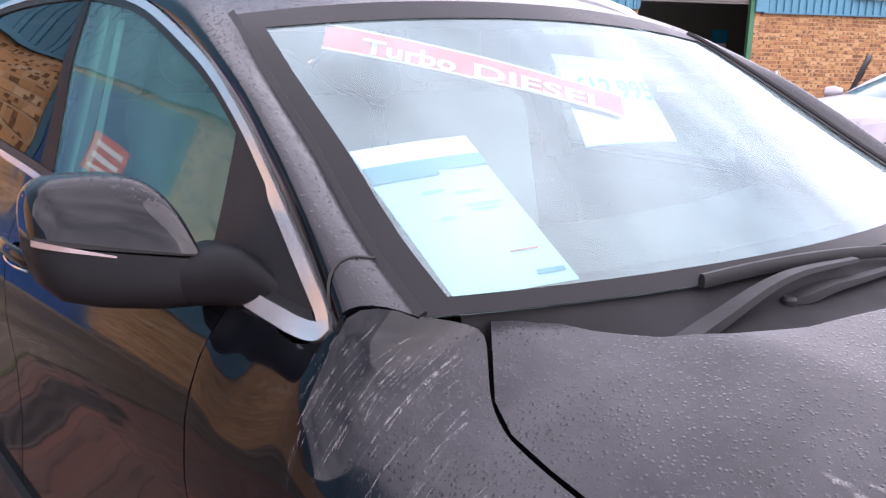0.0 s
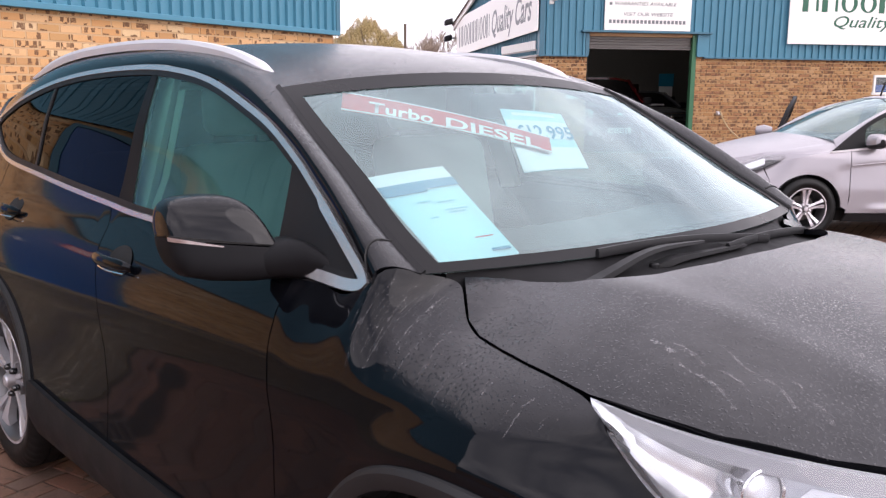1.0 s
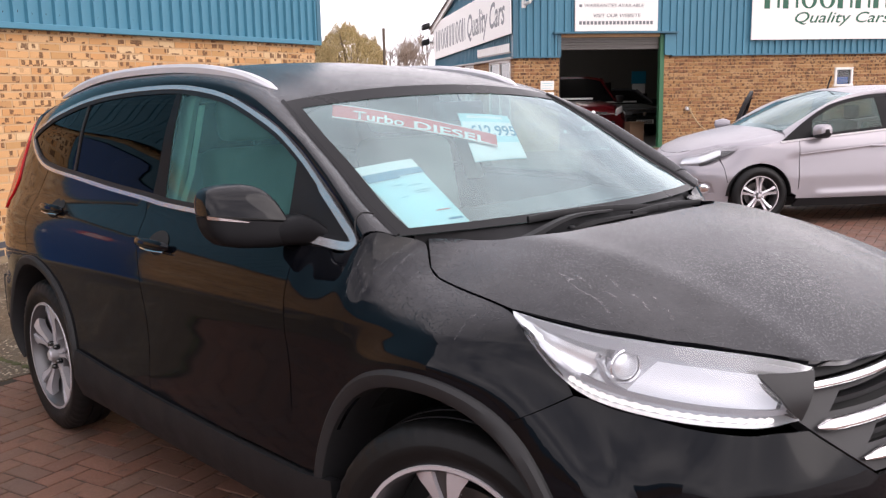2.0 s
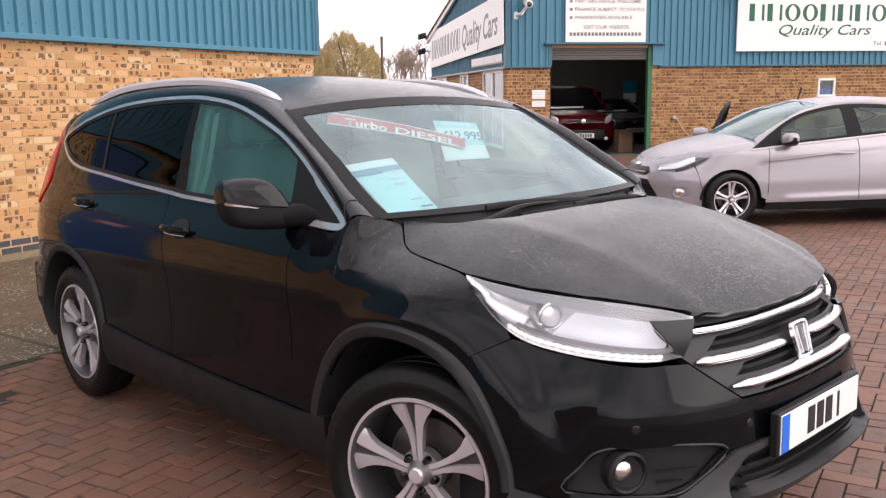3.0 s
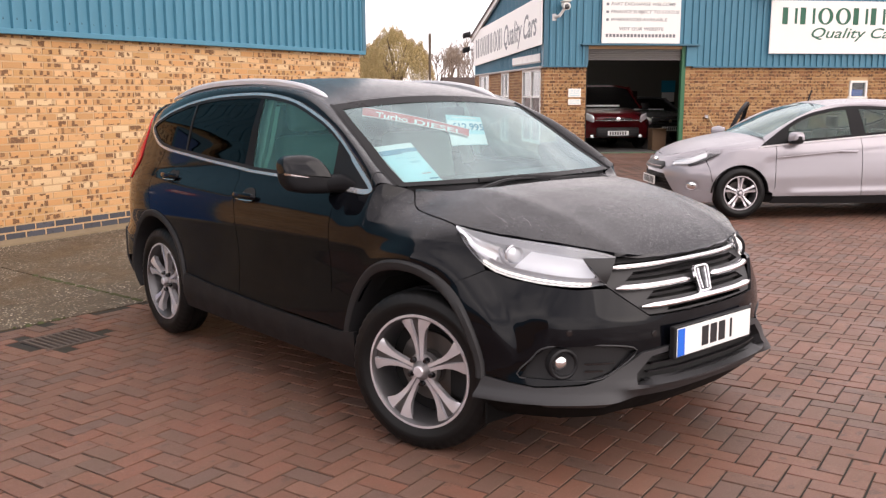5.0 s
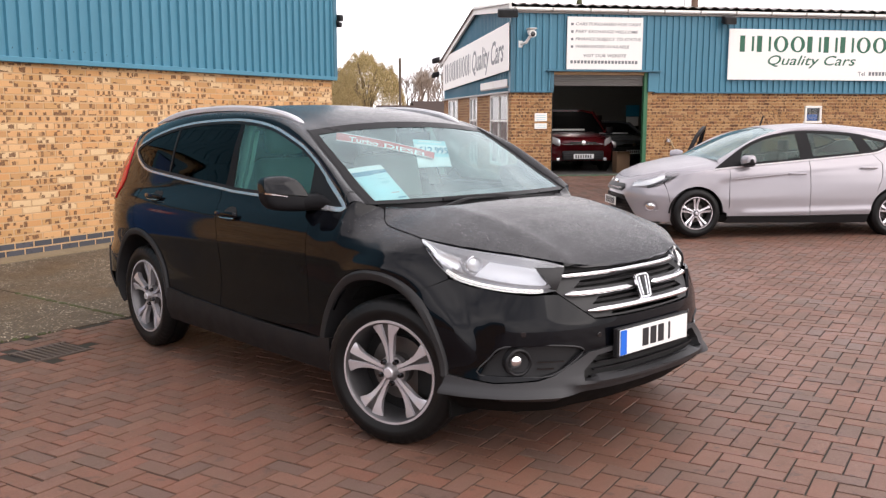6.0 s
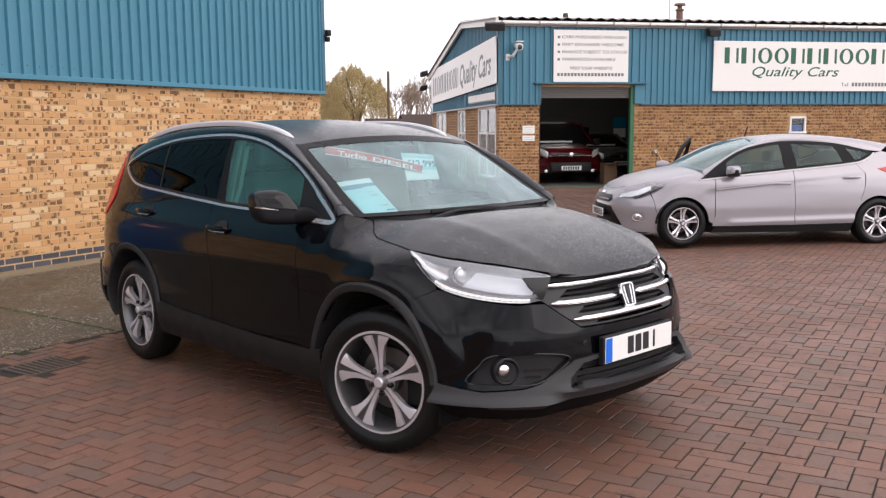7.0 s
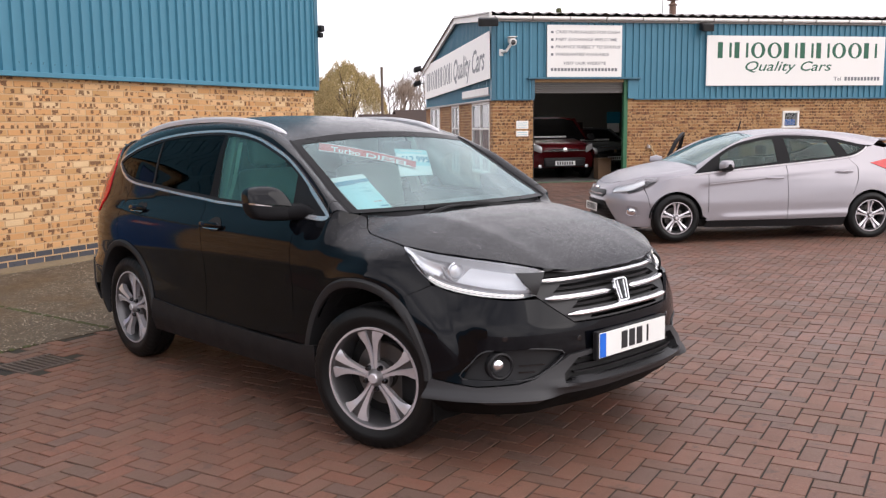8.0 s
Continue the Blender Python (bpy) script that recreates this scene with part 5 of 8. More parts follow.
quarter = [(s - g, z) for s, z in REAR_EDGE[::-1]] + low_between(-1.37, -1.675)[1:] + [(-1.668, 1.325), (-1.70, 1.33), (-1.90, 1.415), (-2.02, 1.44), (-2.06, 1.10), (-2.06, .62), (-2.06, .435)] + [p for p in r_arc2[:-1] if p[1] > .43]
both("front_door", patch(front_door, SH.fn(), 0.04, (), ctr), PAINT, suv)
both("rear_door", patch(rear_door, SH.fn(), 0.04, (), ctr), PAINT, suv)
both("rear_quarter", patch(quarter, SH.fn(), 0.04, (), ctr), PAINT, suv)
SB = SH.begin
tail_half = [(-2.064, .625), (-2.064, 1.10), (-2.024, 1.44), (-2.4, 1.47), (SB, 1.48)]
tailgate = tail_half + [(2 * SB - s, z) for s, z in reversed(tail_half[:-1])]
mesh_object("tailgate", *patch(tailgate, SH.fn(), 0.05, (), ctr), PAINT, suv)
mesh_object("rear_bumper", *patch([(-2.064, .30), (-2.064, .62), (2 * SB + 2.064, .62), (2 * SB + 2.064, .30)], SH.fn(0.012), 0.05, (), ctr), CLADDING_GREY, suv)
both("tail_lamp", patch([(-1.80, 1.30), (-1.79, 1.12), (-1.86, .98), (-2.12, .95), (-2.14, 1.10), (-2.05, 1.30), (-1.95, 1.40)], SH.fn(0.008), 0.03, (), ctr), RED_LENS, suv, "glossy red tail lamp")

# windows, chrome round them and pillars
both("trim_backing", patch([(.70, 1.045), (.955, 1.050), (.948, 1.072), (.858, 1.136), (.70, 1.235)], SH.fn(-.006), 0.03, (), ctr, 0.0), BLACK_PLASTIC, suv)
inner = [b if a[0] > .72 else c for a, b, c in zip(DLO, inset(DLO, 0.021), inset(DLO, 0.0145))]
both("window_trim", patch(DLO, SH.fn(0.006), 0.03, (inner,), ctr, 0.012), BRIGHT_TRIM, suv, "bright chrome window surround")
seal = inset(DLO, 0.030)
both("window_seal", patch(inset(DLO, 0.0142), SH.fn(0.001), 0.03, (seal,), ctr, 0.01), BLACK_PLASTIC, suv)
b0, b1 = ((-.288, 1.0), (-.272, 1.6)), ((-.172, 1.0), (-.252, 1.6))
glass_in = inset(DLO, 0.026)
win_front = cut(cut(glass_in, b1[1], b1[0]), (.60, .9), (.60 - .05, 1.7))
win_rear = cut(cut(glass_in, b0[0], b0[1]), (-1.048, 1.6), (-1.056, 1.0))
win_quarter = cut(glass_in, (-1.062, 1.0), (-1.054, 1.6))
both("front_door_glass", patch(win_front, SH.fn(-0.004), 0.05, (), ctr, 0.0), DOOR_GLASS, suv, "green-tinted front door glass")
both("rear_door_glass", patch(win_rear, SH.fn(-0.004), 0.018, (), ctr, 0.0), PRIVACY_GLASS, suv, "dark privacy glass")
both("quarter_glass", patch(win_quarter, SH.fn(-0.004), 0.018, (), ctr, 0.0), PRIVACY_GLASS, suv, "dark privacy glass")
both("b_pillar", patch(cut(cut(glass_in, b1[0], b1[1]), b0[1], b0[0]), SH.fn(-0.001), 0.04, (), ctr, 0.01), PILLAR_BLACK, suv)
both("glass_divider", patch(cut(cut(glass_in, (-1.046, 1.0), (-1.038, 1.6)), (-1.056, 1.6), (-1.064, 1.0)), SH.fn(0.001), 0.04, (), ctr, 0.008), BLACK_PLASTIC, suv)
both("mirror_sail", patch(cut(glass_in, (.60 - .05, 1.7), (.60, .9)), SH.fn(-0.002), 0.04, (), ctr, 0.01), BLACK_PLASTIC, suv)

# pillar and roof side, from the window tops up to the screen and the roof's edge
UP = [((.942, 1.064), (.985, .735, 1.088)), ((.858, 1.129), (.89, .731, 1.139)), ((.771, 1.185), (.81, .720, 1.183)), ((.691, 1.237), (.70, .701, 1.249)), ((.547, 1.322), (.53, .680, 1.347)), ((.333, 1.408), (.345, .646, 1.444)), ((.117, 1.469), (.12, .597, 1.510)),
      ((-.10, 1.502), (-.10, .566, 1.543)), ((-.35, 1.517), (-.35, .562, 1.560)), ((-.742, 1.510), (-.75, .560, 1.567)), ((-1.072, 1.482), (-1.08, .558, 1.557)), ((-1.369, 1.430), (-1.40, .553, 1.526)), ((-1.627, 1.353), (-1.72, .545, 1.473)), ((-1.70, 1.330), (-1.95, .53, 1.41))]
SECTION = [(0, 0), (.015, .30), (.04, .58), (.085, .80), (.15, .94), (.24, 1.0), (.36, .99), (.50, .88), (.65, .68), (.80, .42), (.92, .18), (1, 0)]      # across a pillar: a steep side, a rounded ridge, a flat top
RIDGE = [(0, 0), (.035, .36), (.08, .66), (.13, .87), (.19, .98), (.26, 1.03), (.37, 1.0), (.50, .88), (.65, .67), (.80, .42), (.92, .18), (1, 0)]      # higher up: an upright outer side and a clear ridge
lowc = smooth_line([(s, z, 0) for (s, z), _ in UP], 5)
upc = smooth_line([(x, -y, z) for _, (x, y, z) in UP], 5)
rows = []
for a, b in zip(lowc, upc):
    p0 = SH.at(a.x, a.y, 0.0)
    k = ease(-.9, .5, a.x)
    out = Vector((0, -.6 + .35 * k, .8 + .15 * k))
    h = .022 + .014 * ease(.40, .80, a.x)
    flat = [(t, math.sin(math.pi * t)) for t, _ in SECTION]
    foot = ease(.72, .90, a.x)
    sect = [(q[0] * foot + w[0] * (1 - foot), q[1] * foot + w[1] * (1 - foot)) for q, w in zip(SECTION, RIDGE)]
    rows.append([p0.lerp(b, t0 + (t - t0) * k) + out * (h * (h0 + (hh - h0) * k)) for (t, hh), (t0, h0) in zip(sect, flat)])
v, f = loft(rows)
pillar_rows = rows
both("roof_side", finish_sheet([Vector(q) for q in v], f, ctr, 0.012), PAINT, suv)
line = [pillar_rows[1][i].lerp(pillar_rows[5][i], i / 11) + Vector((0, -.001, .0012)) for i in range(1, 12)]
both("pillar_seam", sweep(line, [(-.0018, -.001), (.0018, -.001), (.0018, .0012), (-.0018, .0012)], (.4, -.3, .9)), DARK, suv)
rear_low = [SH.at(-1.70, 1.33), SH.at(-1.90, 1.415), SH.at(-2.02, 1.44)]
rear_up = [Vector((-1.95, -.53, 1.41)), Vector((-1.99, -.53, 1.425)), Vector((-2.03, -.53, 1.435))]
v, f = loft([[a.lerp(b, t) for t in (0, .25, .5, .75, 1)] for a, b in zip(rear_low, rear_up)])
both("rear_pillar", finish_sheet([Vector(q) for q in v], f, ctr, 0.01), PAINT, suv)

edge_start = next(i for i, p in enumerate(upc) if p.x < .346)
rows = []
for p in upc[edge_start:]:
    front = ease(-0.3, .345, p.x)
    back = 1 - ease(-1.95, -1.2, p.x)
    row = []
    for j in range(25):
        u = -1 + 2 * j / 24
        row.append(Vector((p.x + (.045 * front - .06 * back) * (1 - u * u), abs(p.y) * u, p.z + (.030 + .012 * (1 - front)) * (1 - u * u) - .006 * math.exp(-((abs(u) - .86) / .06) ** 2))))
    rows.append(row)
v, f = loft(rows)
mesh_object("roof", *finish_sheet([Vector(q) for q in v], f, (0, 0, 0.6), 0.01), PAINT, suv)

# windscreen
edge = upc[:edge_start + 1]
glass_rows = []
for i in range(19):
    t = i / 18
    q = edge[min(len(edge) - 1, int(t * (len(edge) - 1)))].lerp(edge[min(len(edge) - 1, int(t * (len(edge) - 1)) + 1)], (t * (len(edge) - 1)) % 1)
    bow = .135 + (.047 - .135) * t
    row = []
    for j in range(29):
        u = -1 if j == 0 else 1 if j == 28 else -.940 + 1.880 * (j - 1) / 26
        x, y = q.x + bow * (1 - u * u), abs(q.y) * u * .992
        row.append(Vector((x, y, screen_z(x, y) + (q.z - screen_z(q.x, q.y)) * abs(u) ** 3 - 0.004)))
    glass_rows.append(row)
v, f = loft(glass_rows)
gs = finish_sheet([Vector(q) for q in v], f, (0, 0, 0.6), 0)
screen = mesh_object("windscreen", *gs, SCREEN_GLASS, suv, "misted, rain-spotted windscreen")
fz = [(r, c) for r in range(18) for c in range(28) if r < 1 or r > 16 or c < 1 or c > 26]
v = [Vector(p) + Vector((.0012, 0, .0022)) for r in glass_rows for p in r]
mesh_object("screen_border", v, [(r * 29 + c, r * 29 + c + 1, (r + 1) * 29 + c + 1, (r + 1) * 29 + c) for r, c in fz], FRIT, suv)
seal_path = [p + Vector((0, 0.004, 0.002)) for p in edge]
v, f = sweep(seal_path, [(-.006, -.004), (.006, -.004), (.006, .003), (-.006, .003)], (0, -.6, .8))
both("screen_seal", (v, f), BLACK_PLASTIC, suv)

# bonnet
HOOD_SIDE = [(1.006, .642), (1.035, .666), (1.093, .713), (1.143, .735), (1.212, .748), (1.28, .757), (1.34, .759), (1.412, .760), (1.497, .741), (1.608, .705), (1.733, .632), (1.838, .540), (1.915, .456), (1.956, .405), (1.982, .301), (2.0, .152)]
HOOD_BACK = [(1.05, .565), (1.16, .512), (1.22, .455), (1.265, .37), (1.30, .22)]
hood_poly = [(x, -y) for x, y in HOOD_SIDE] + [(2.004, 0)] + [(x, y) for x, y in reversed(HOOD_SIDE)] + [(x, y) for x, y in HOOD_BACK] + [(1.312, 0)] + [(x, -y) for x, y in reversed(HOOD_BACK)]
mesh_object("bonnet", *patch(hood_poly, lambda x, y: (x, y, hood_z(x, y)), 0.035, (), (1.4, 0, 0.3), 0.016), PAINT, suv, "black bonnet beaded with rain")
# scuttle between bonnet and screen
rows = []
for j in range(25):
    u = -1 + 2 * j / 24
    y = .674 * u
    back = Vector((1.115 - .130 * u * u, y, 0))
    back.z = screen_z(back.x, y) - 0.010
    hx = table([(0, 1.33), (.22, 1.318), (.37, 1.285), (.455, 1.24), (.512, 1.18), (.565, 1.07), (.603, 1.02), (.64, 1.012), (.674, 1.02)], abs(y))
    front = Vector((hx, y, hood_z(hx, y) - 0.022))
    rows.append([back.lerp(front, t) - Vector((0, 0, .022 * math.sin(math.pi * t))) for t in (0, .25, .5, .75, 1)])
v, f = loft(rows)
mesh_object("scuttle_panel", *finish_sheet([Vector(q) for q in v], f, (1.1, 0, 0.2), 0.02), SCUTTLE, suv, "black plastic panel under the wipers")

# headlamps
LT = [(1.418, .766, .962), (1.497, .745, 0), (1.608, .709, 0), (1.733, .636, 0), (1.838, .545, 0), (1.915, .461, 0), (1.952, .420, .858)]
LBt = [(1.424, .770, .952), (1.492, .792, .908), (1.562, .776, .840), (1.645, .742, .792), (1.78, .660, .760), (1.90, .560, .749), (1.955, .478, .757)]
topl = smooth_line([(x, -y, z or hood_z(x, y) - .006) for x, y, z in LT], 6)
botl = smooth_line([(x, -y, z) for x, y, z in LBt], 6)
rows, back = [], []
for i, (a, b) in enumerate(zip(topl, botl)):
    t = i / (len(topl) - 1)
    out = Vector((.75, -.6, .25))
    rows.append([a.lerp(b, k / 8) + out * (.020 * math.sin(math.pi * k / 8) * min(1, 4 * t)) for k in range(9)])
    back.append([a.lerp(b, k / 8) + out * ((-.055 * math.sin(math.pi * min(1, max(0, k / 8))) ** .6 - .004) * min(1, 3 * t)) for k in range(9)])
v, f = loft(rows)
lens = finish_sheet([Vector(q) for q in v], f, (1.3, 0, 0.7), 0)
v, f = loft(back)
bowl = finish_sheet([Vector(q) for q in v], f, (1.3, 0, 0.7), 0)


def on_lamp(i, k, out=0.0):
    j = min(len(topl) - 2, int(i))
    a, b = topl[j].lerp(topl[j + 1], i - j), botl[j].lerp(botl[j + 1], i - j)
    return a.lerp(b, k) + Vector((.75, -.6, .25)) * (-.03 + out)


ball_at = on_lamp(17, .42, .004)
ball_v, ball_f = turned([(.0, .014), (.017, .013), (.027, .008), (.033, .0), (.034, -.01)], 28, "x")
hood_v, hood_f = turned([(.033, .004), (.036, .008), (.039, .006), (.041, -.03)], 28, "x")
aim = Vector((.9, -.42, 0)).to_track_quat("X", "Z").to_matrix()
proj = ([tuple(aim @ Vector(q) + ball_at) for q in ball_v], ball_f)
proj_ring = ([tuple(aim @ Vector(q) + ball_at) for q in hood_v], hood_f)
# outer reflector in steps, the square bowl inboard of the projector, its frame, and the smoked inner end
fins = loft([[on_lamp(i, .34 + .48 * k / 6, .012 - .018 * math.sin(math.pi * k / 6) - .004 * (i % 2)) for k in range(7)] for i in range(4, 16)])
bowl_in = loft([[on_lamp(i, .26 + .50 * k / 8 - .02 * (i - 19) / 13, .009 - .020 * math.sin(math.pi * k / 8) * math.sin(math.pi * (i - 18) / 15)) for k in range(9)] for i in range(19, 33)])
bowl_frame = sweep([on_lamp(i, .78, .016) for i in range(14, 34)] + [on_lamp(33, k / 10, .018) for k in (7, 6, 5, 4, 3, 2)], [(-.004, -.006), (.004, -.006), (.004, .006), (-.004, .006)])
divider = sweep([on_lamp(i, k, .016) for i, k in ((14, .36), (14, .44), (15, .54), (16, .64), (17, .71), (19, .77))], [(-.004, -.005), (.004, -.005), (.004, .005), (-.004, .005)])
tip = loft([[on_lamp(i, .10 + .74 * k / 6, .012 - .010 * math.sin(math.pi * k / 6)) for k in range(7)] for i in range(33, 37)])
strips = [sweep([on_lamp(i + q / 2, .90, .018) for q in range(3)], [(-.005, -.0055), (.005, -.0055), (.005, .0055), (-.005, .0055)], scale=lambda t: .55 + .45 * math.sin(math.pi * min(1, max(0, t)))) for i in range(13, 32)]
brow_path = [on_lamp(i, .13, .020) for i in range(2, 34)]
brow = sweep(brow_path, [(-.006, -.012), (.006, -.012), (.006, .012), (-.006, .012)], scale=lambda t: min(1, .3 + 2 * t, .45 + 1.2 * (1 - t)))
# the grille's grey cheek runs to a point over the lamp's inner end
cheek_rows = []
for i in range(27, 37):
    t = (i - 27) / 9
    k0, k1 = .24 * (1 - t) + .05 * t, .24 * (1 - t) + 1.0 * t
    cheek_rows.append([topl[i].lerp(botl[i], k0 + (k1 - k0) * j / 8) + Vector((.75, -.6, .25)) * (.020 * math.sin(math.pi * (k0 + (k1 - k0) * j / 8)) + .005) for j in range(9)])
cv, cf = loft(cheek_rows)
cheek = finish_sheet([Vector(q) for q in cv], cf, (1.3, 0, .7), .012)
for side in (0, 1):
    m = (lambda q: q) if side == 0 else (lambda q: mirrored(*q))
    lamp = mesh_object("headlamp", *m(bowl), REFLECTOR, suv, "headlamp with bright reflector and white running light")
    mesh_object("lens", *m(lens), LENS_GLASS, lamp)
    mesh_object("projector", *m(proj), REFLECTOR, lamp, "bright projector lens")
    mesh_object("projector_ring", *m(proj_ring), CHROME, lamp)
    mesh_object("reflector_bowl", *m(finish_sheet([Vector(q) for q in fins[0]], fins[1], (1.3, 0, 0.7), 0)), REFLECTOR, lamp, angle=28)
    mesh_object("main_beam", *m(finish_sheet([Vector(q) for q in bowl_in[0]], bowl_in[1], (1.3, 0, 0.7), 0)), LAMP_LIT, lamp, "lit main beam bowl")
    mesh_object("beam_frame", *m(bowl_frame), LAMP_BROW, lamp)
    mesh_object("lamp_divider", *m(divider), LAMP_BROW, lamp)
    mesh_object("lamp_surround", *m(finish_sheet([Vector(q) for q in tip[0]], tip[1], (1.3, 0, 0.7), 0)), LAMP_BROW, lamp)
    for strip in strips:
        mesh_object("running_light", *m(strip), DRL, lamp, "lit white running light")
    mesh_object("lamp_brow", *m(brow), LAMP_BROW, lamp)

# front bumper with holes for fog lamps; grille; lower lip
b_half = [(1.614 + g, .798), (1.681, .787), (1.754, .768), (1.877, .755), (2.049, .744), (2.122, .747), (2.192, .746), (2.295, .679), (2.368, .633), (2.59, .630), (SE, .628)]
lip_top = [(1.66, .405), (1.784, .390), (1.879, .381), (2.072, .395), (2.145, .413), (2.233, .456), (2.322, .500), (2.448, .512), (SE, .515)]
arch_front = [p for p in arc(1.270, .358, AR, 60, 8, 12, .90) if p[1] > .425]
b_right = arch_front[::-1] + b_half
bump_poly = b_right + mirror_poly(b_right, SE)[1:] + [(2 * SE - s, z + .003) for s, z in lip_top[:-1]] + [(s, z + .003) for s, z in reversed(lip_top)]
fog_hole = [(1.812, .412), (1.855, .483), (1.927, .534), (2.163, .539), (2.300, .510), (2.188, .433), (2.082, .408)]


def bumper_fn(s, z):
    """Steeper than the grille beside it."""
    q = s if s < SE else 2 * SE - s
    d = SH.depth(q, z)
    return SH.at(s, z, max(0.0, d - .055 - .30 * max(0, z - .62)) * ease(1.75, 2.05, q) if z > .62 else 0.0)


mesh_object("front_bumper", *patch(bump_poly, bumper_fn, 0.02, (fog_hole, mirror_poly(fog_hole, SE)), (1.2, 0, .5), 0.014), PAINT, suv)
for side, poly in ((0, fog_hole), (1, mirror_poly(fog_hole, SE))):
    pocket = mesh_object("fog_lamp_pocket", *patch(inset(poly, -0.004), SH.fn(-0.022), 0.03, (), (1.2, 0, .5), 0.0), BLACK_PLASTIC, suv)
    edge = smooth_line([SH.at(a, b, .001) for a, b in poly], 4, True)
    # lighter bead paints the light caught along the pocket's lip
    mesh_object("pocket_rim", *sweep(edge, ring(.0035, 6), closed=True), CLADDING_GREY, pocket)
    s0 = 1.985 if side == 0 else 2 * SE - 1.985
    c0 = SH.at(s0, .468, -0.012)
    nrm = (SH.at(s0, .468, 0.1) - SH.at(s0, .468)).normalized().lerp(Vector((1, 0, 0)), .5).normalized()
    q = nrm.to_track_quat("X", "Z").to_matrix()
    v, f = turned([(.062, -.02), (.060, .012), (.053, .016), (.048, .012), (.040, -.012), (.034, -.016)], 32, "x")
    ringo = mesh_object("fog_lamp", [tuple(q @ Vector(p) + c0) for p in v], f, BLACK_PLASTIC, suv, "round clear fog lamp in a black ring")
    v, f = turned([(.0, .002), (.010, .001), (.019, -.002), (.027, -.007), (.033, -.013), (.0345, -.018)], 24, "x")
    mesh_object("fog_lens", [tuple(q @ Vector(p) + c0) for p in v], f, CHROME, ringo)
    for dz in (0.0, -.028):
        pa = [SH.at(s0 + (.09 if side == 0 else -.09) + (k / 6) * (.13 if side == 0 else -.13) * (1 if dz == 0 else .6), .468 + dz, -.008) for k in range(7)]
        v, f = sweep(pa, [(-.003, -.003), (.003, -.003), (.003, .003), (-.003, .003)])
        mesh_object("fog_trim_rib", v, f, GLOSS_BLACK, pocket)
g_half = [(2.100, .838), (2.198, .752), (2.298, .685), (2.371, .639), (2.59, .636), (SE, .634)]
g_top = [(SE, .836), (2.60, .838), (2.42, .841), (2.26, .842)]
grille_poly = g_half + mirror_poly(g_half, SE)[1:] + [(2 * SE - s, z) for s, z in reversed(g_top[1:])] + g_top
slots = [[(2.295, .760), (2.36, .790), (SE, .797), (2 * SE - 2.36, .790), (2 * SE - 2.295, .760), (SE, .757)],
         [(2.375, .692), (2.43, .720), (SE, .728), (2 * SE - 2.43, .720), (2 * SE - 2.375, .692), (SE, .689)],
         [(2.47, .644), (2.49, .656), (SE, .660), (2 * SE - 2.49, .656), (2 * SE - 2.47, .644), (SE, .642)]]
grille = mesh_object("grille", *patch(grille_poly, SH.fn(-0.006), 0.03, slots, (1.2, 0, .6), 0.03), GRILLE_GREY, suv, "dark grey grille with three chrome bars")
# black sheet paints the shade behind the bars
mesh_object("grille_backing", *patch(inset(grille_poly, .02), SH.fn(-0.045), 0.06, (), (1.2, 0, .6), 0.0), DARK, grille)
for m in (lambda q: q, lambda q: mirrored(*q)):
    mesh_object("grille_cheek", *m(cheek), GRILLE_GREY, grille)
for z0, z1 in ((.766, .779), (.698, .711)):
    pa = [SH.at(2.31 + (2 * SE - 4.62) * k / 40, (z0 + z1) / 2, -.026) for k in range(41)]
    v, f = sweep(pa, [(-.012, -.005), (.012, -.006), (.012, .006), (-.012, .005)])
    mesh_object("grille_slat", v, f, BLACK_PLASTIC, grille)


def chrome_bar(s0, s1, z, name="chrome_bar", h=.0125):
    pa = [SH.at(s0 + (s1 - s0) * k / 36, z, .004) for k in range(37)]
    v, f = sweep(pa, [(-.012, -h), (.004, -h), (.013, -h * .55), (.016, 0), (.013, h * .55), (.004, h), (-.012, h)], scale=lambda t: min(1.0, .25 + 9 * t, .25 + 9 * (1 - t)))
    return mesh_object(name, v, f, CHROME, grille, "chrome grille bar", 50)


chrome_bar(2.185, 2 * SE - 2.185, .812)
chrome_bar(2.235, SE - .075, .740)
chrome_bar(SE + .075, 2 * SE - 2.235, .740)
chrome_bar(2.335, 2 * SE - 2.335, .671)
# badge: a rounded chrome frame with two plain uprights
badge_c = Vector((2.062, -.012, .735))
lean = Matrix.Rotation(radians(-17), 3, "Y")


def badge_p(y, z, out=0.0):
    return badge_c + lean @ Vector((out, y * .90, z * .90))


outer = smooth_line([(-.046, .050, 0), (-.030, .056, 0), (.030, .056, 0), (.046, .050, 0), (.050, .035, 0), (.041, -.040, 0), (.032, -.055, 0), (-.032, -.055, 0), (-.041, -.040, 0), (-.050, .035, 0)], 4, True)
v, f = sweep([badge_p(p.x, p.y, .008) for p in outer], [(-.005, -.005), (.005, -.005), (.0035, .006), (-.0035, .006)], (1, 0, .4), True)
badge = mesh_object("badge", v, f, CHROME, suv, "chrome badge on a black ground")
bm = bmesh.new()
fc = [bm.verts.new(badge_p(p.x * .96, p.y * .96, 0)) for p in outer]
bm.faces.new(fc)
part("badge_ground", bm, GLOSS_BLACK, badge)
for sg in (-1, 1):
    pts = [badge_p(sg * (.025 - .008 * t ** 2), .046 - .092 * t, .010) for t in (0, .25, .5, .75, 1)]
    v, f = sweep(pts, [(-.004, -.003), (.004, -.003), (.003, .004), (-.003, .004)], (1, 0, .4))
    mesh_object("badge_bar", v, f, CHROME, badge)

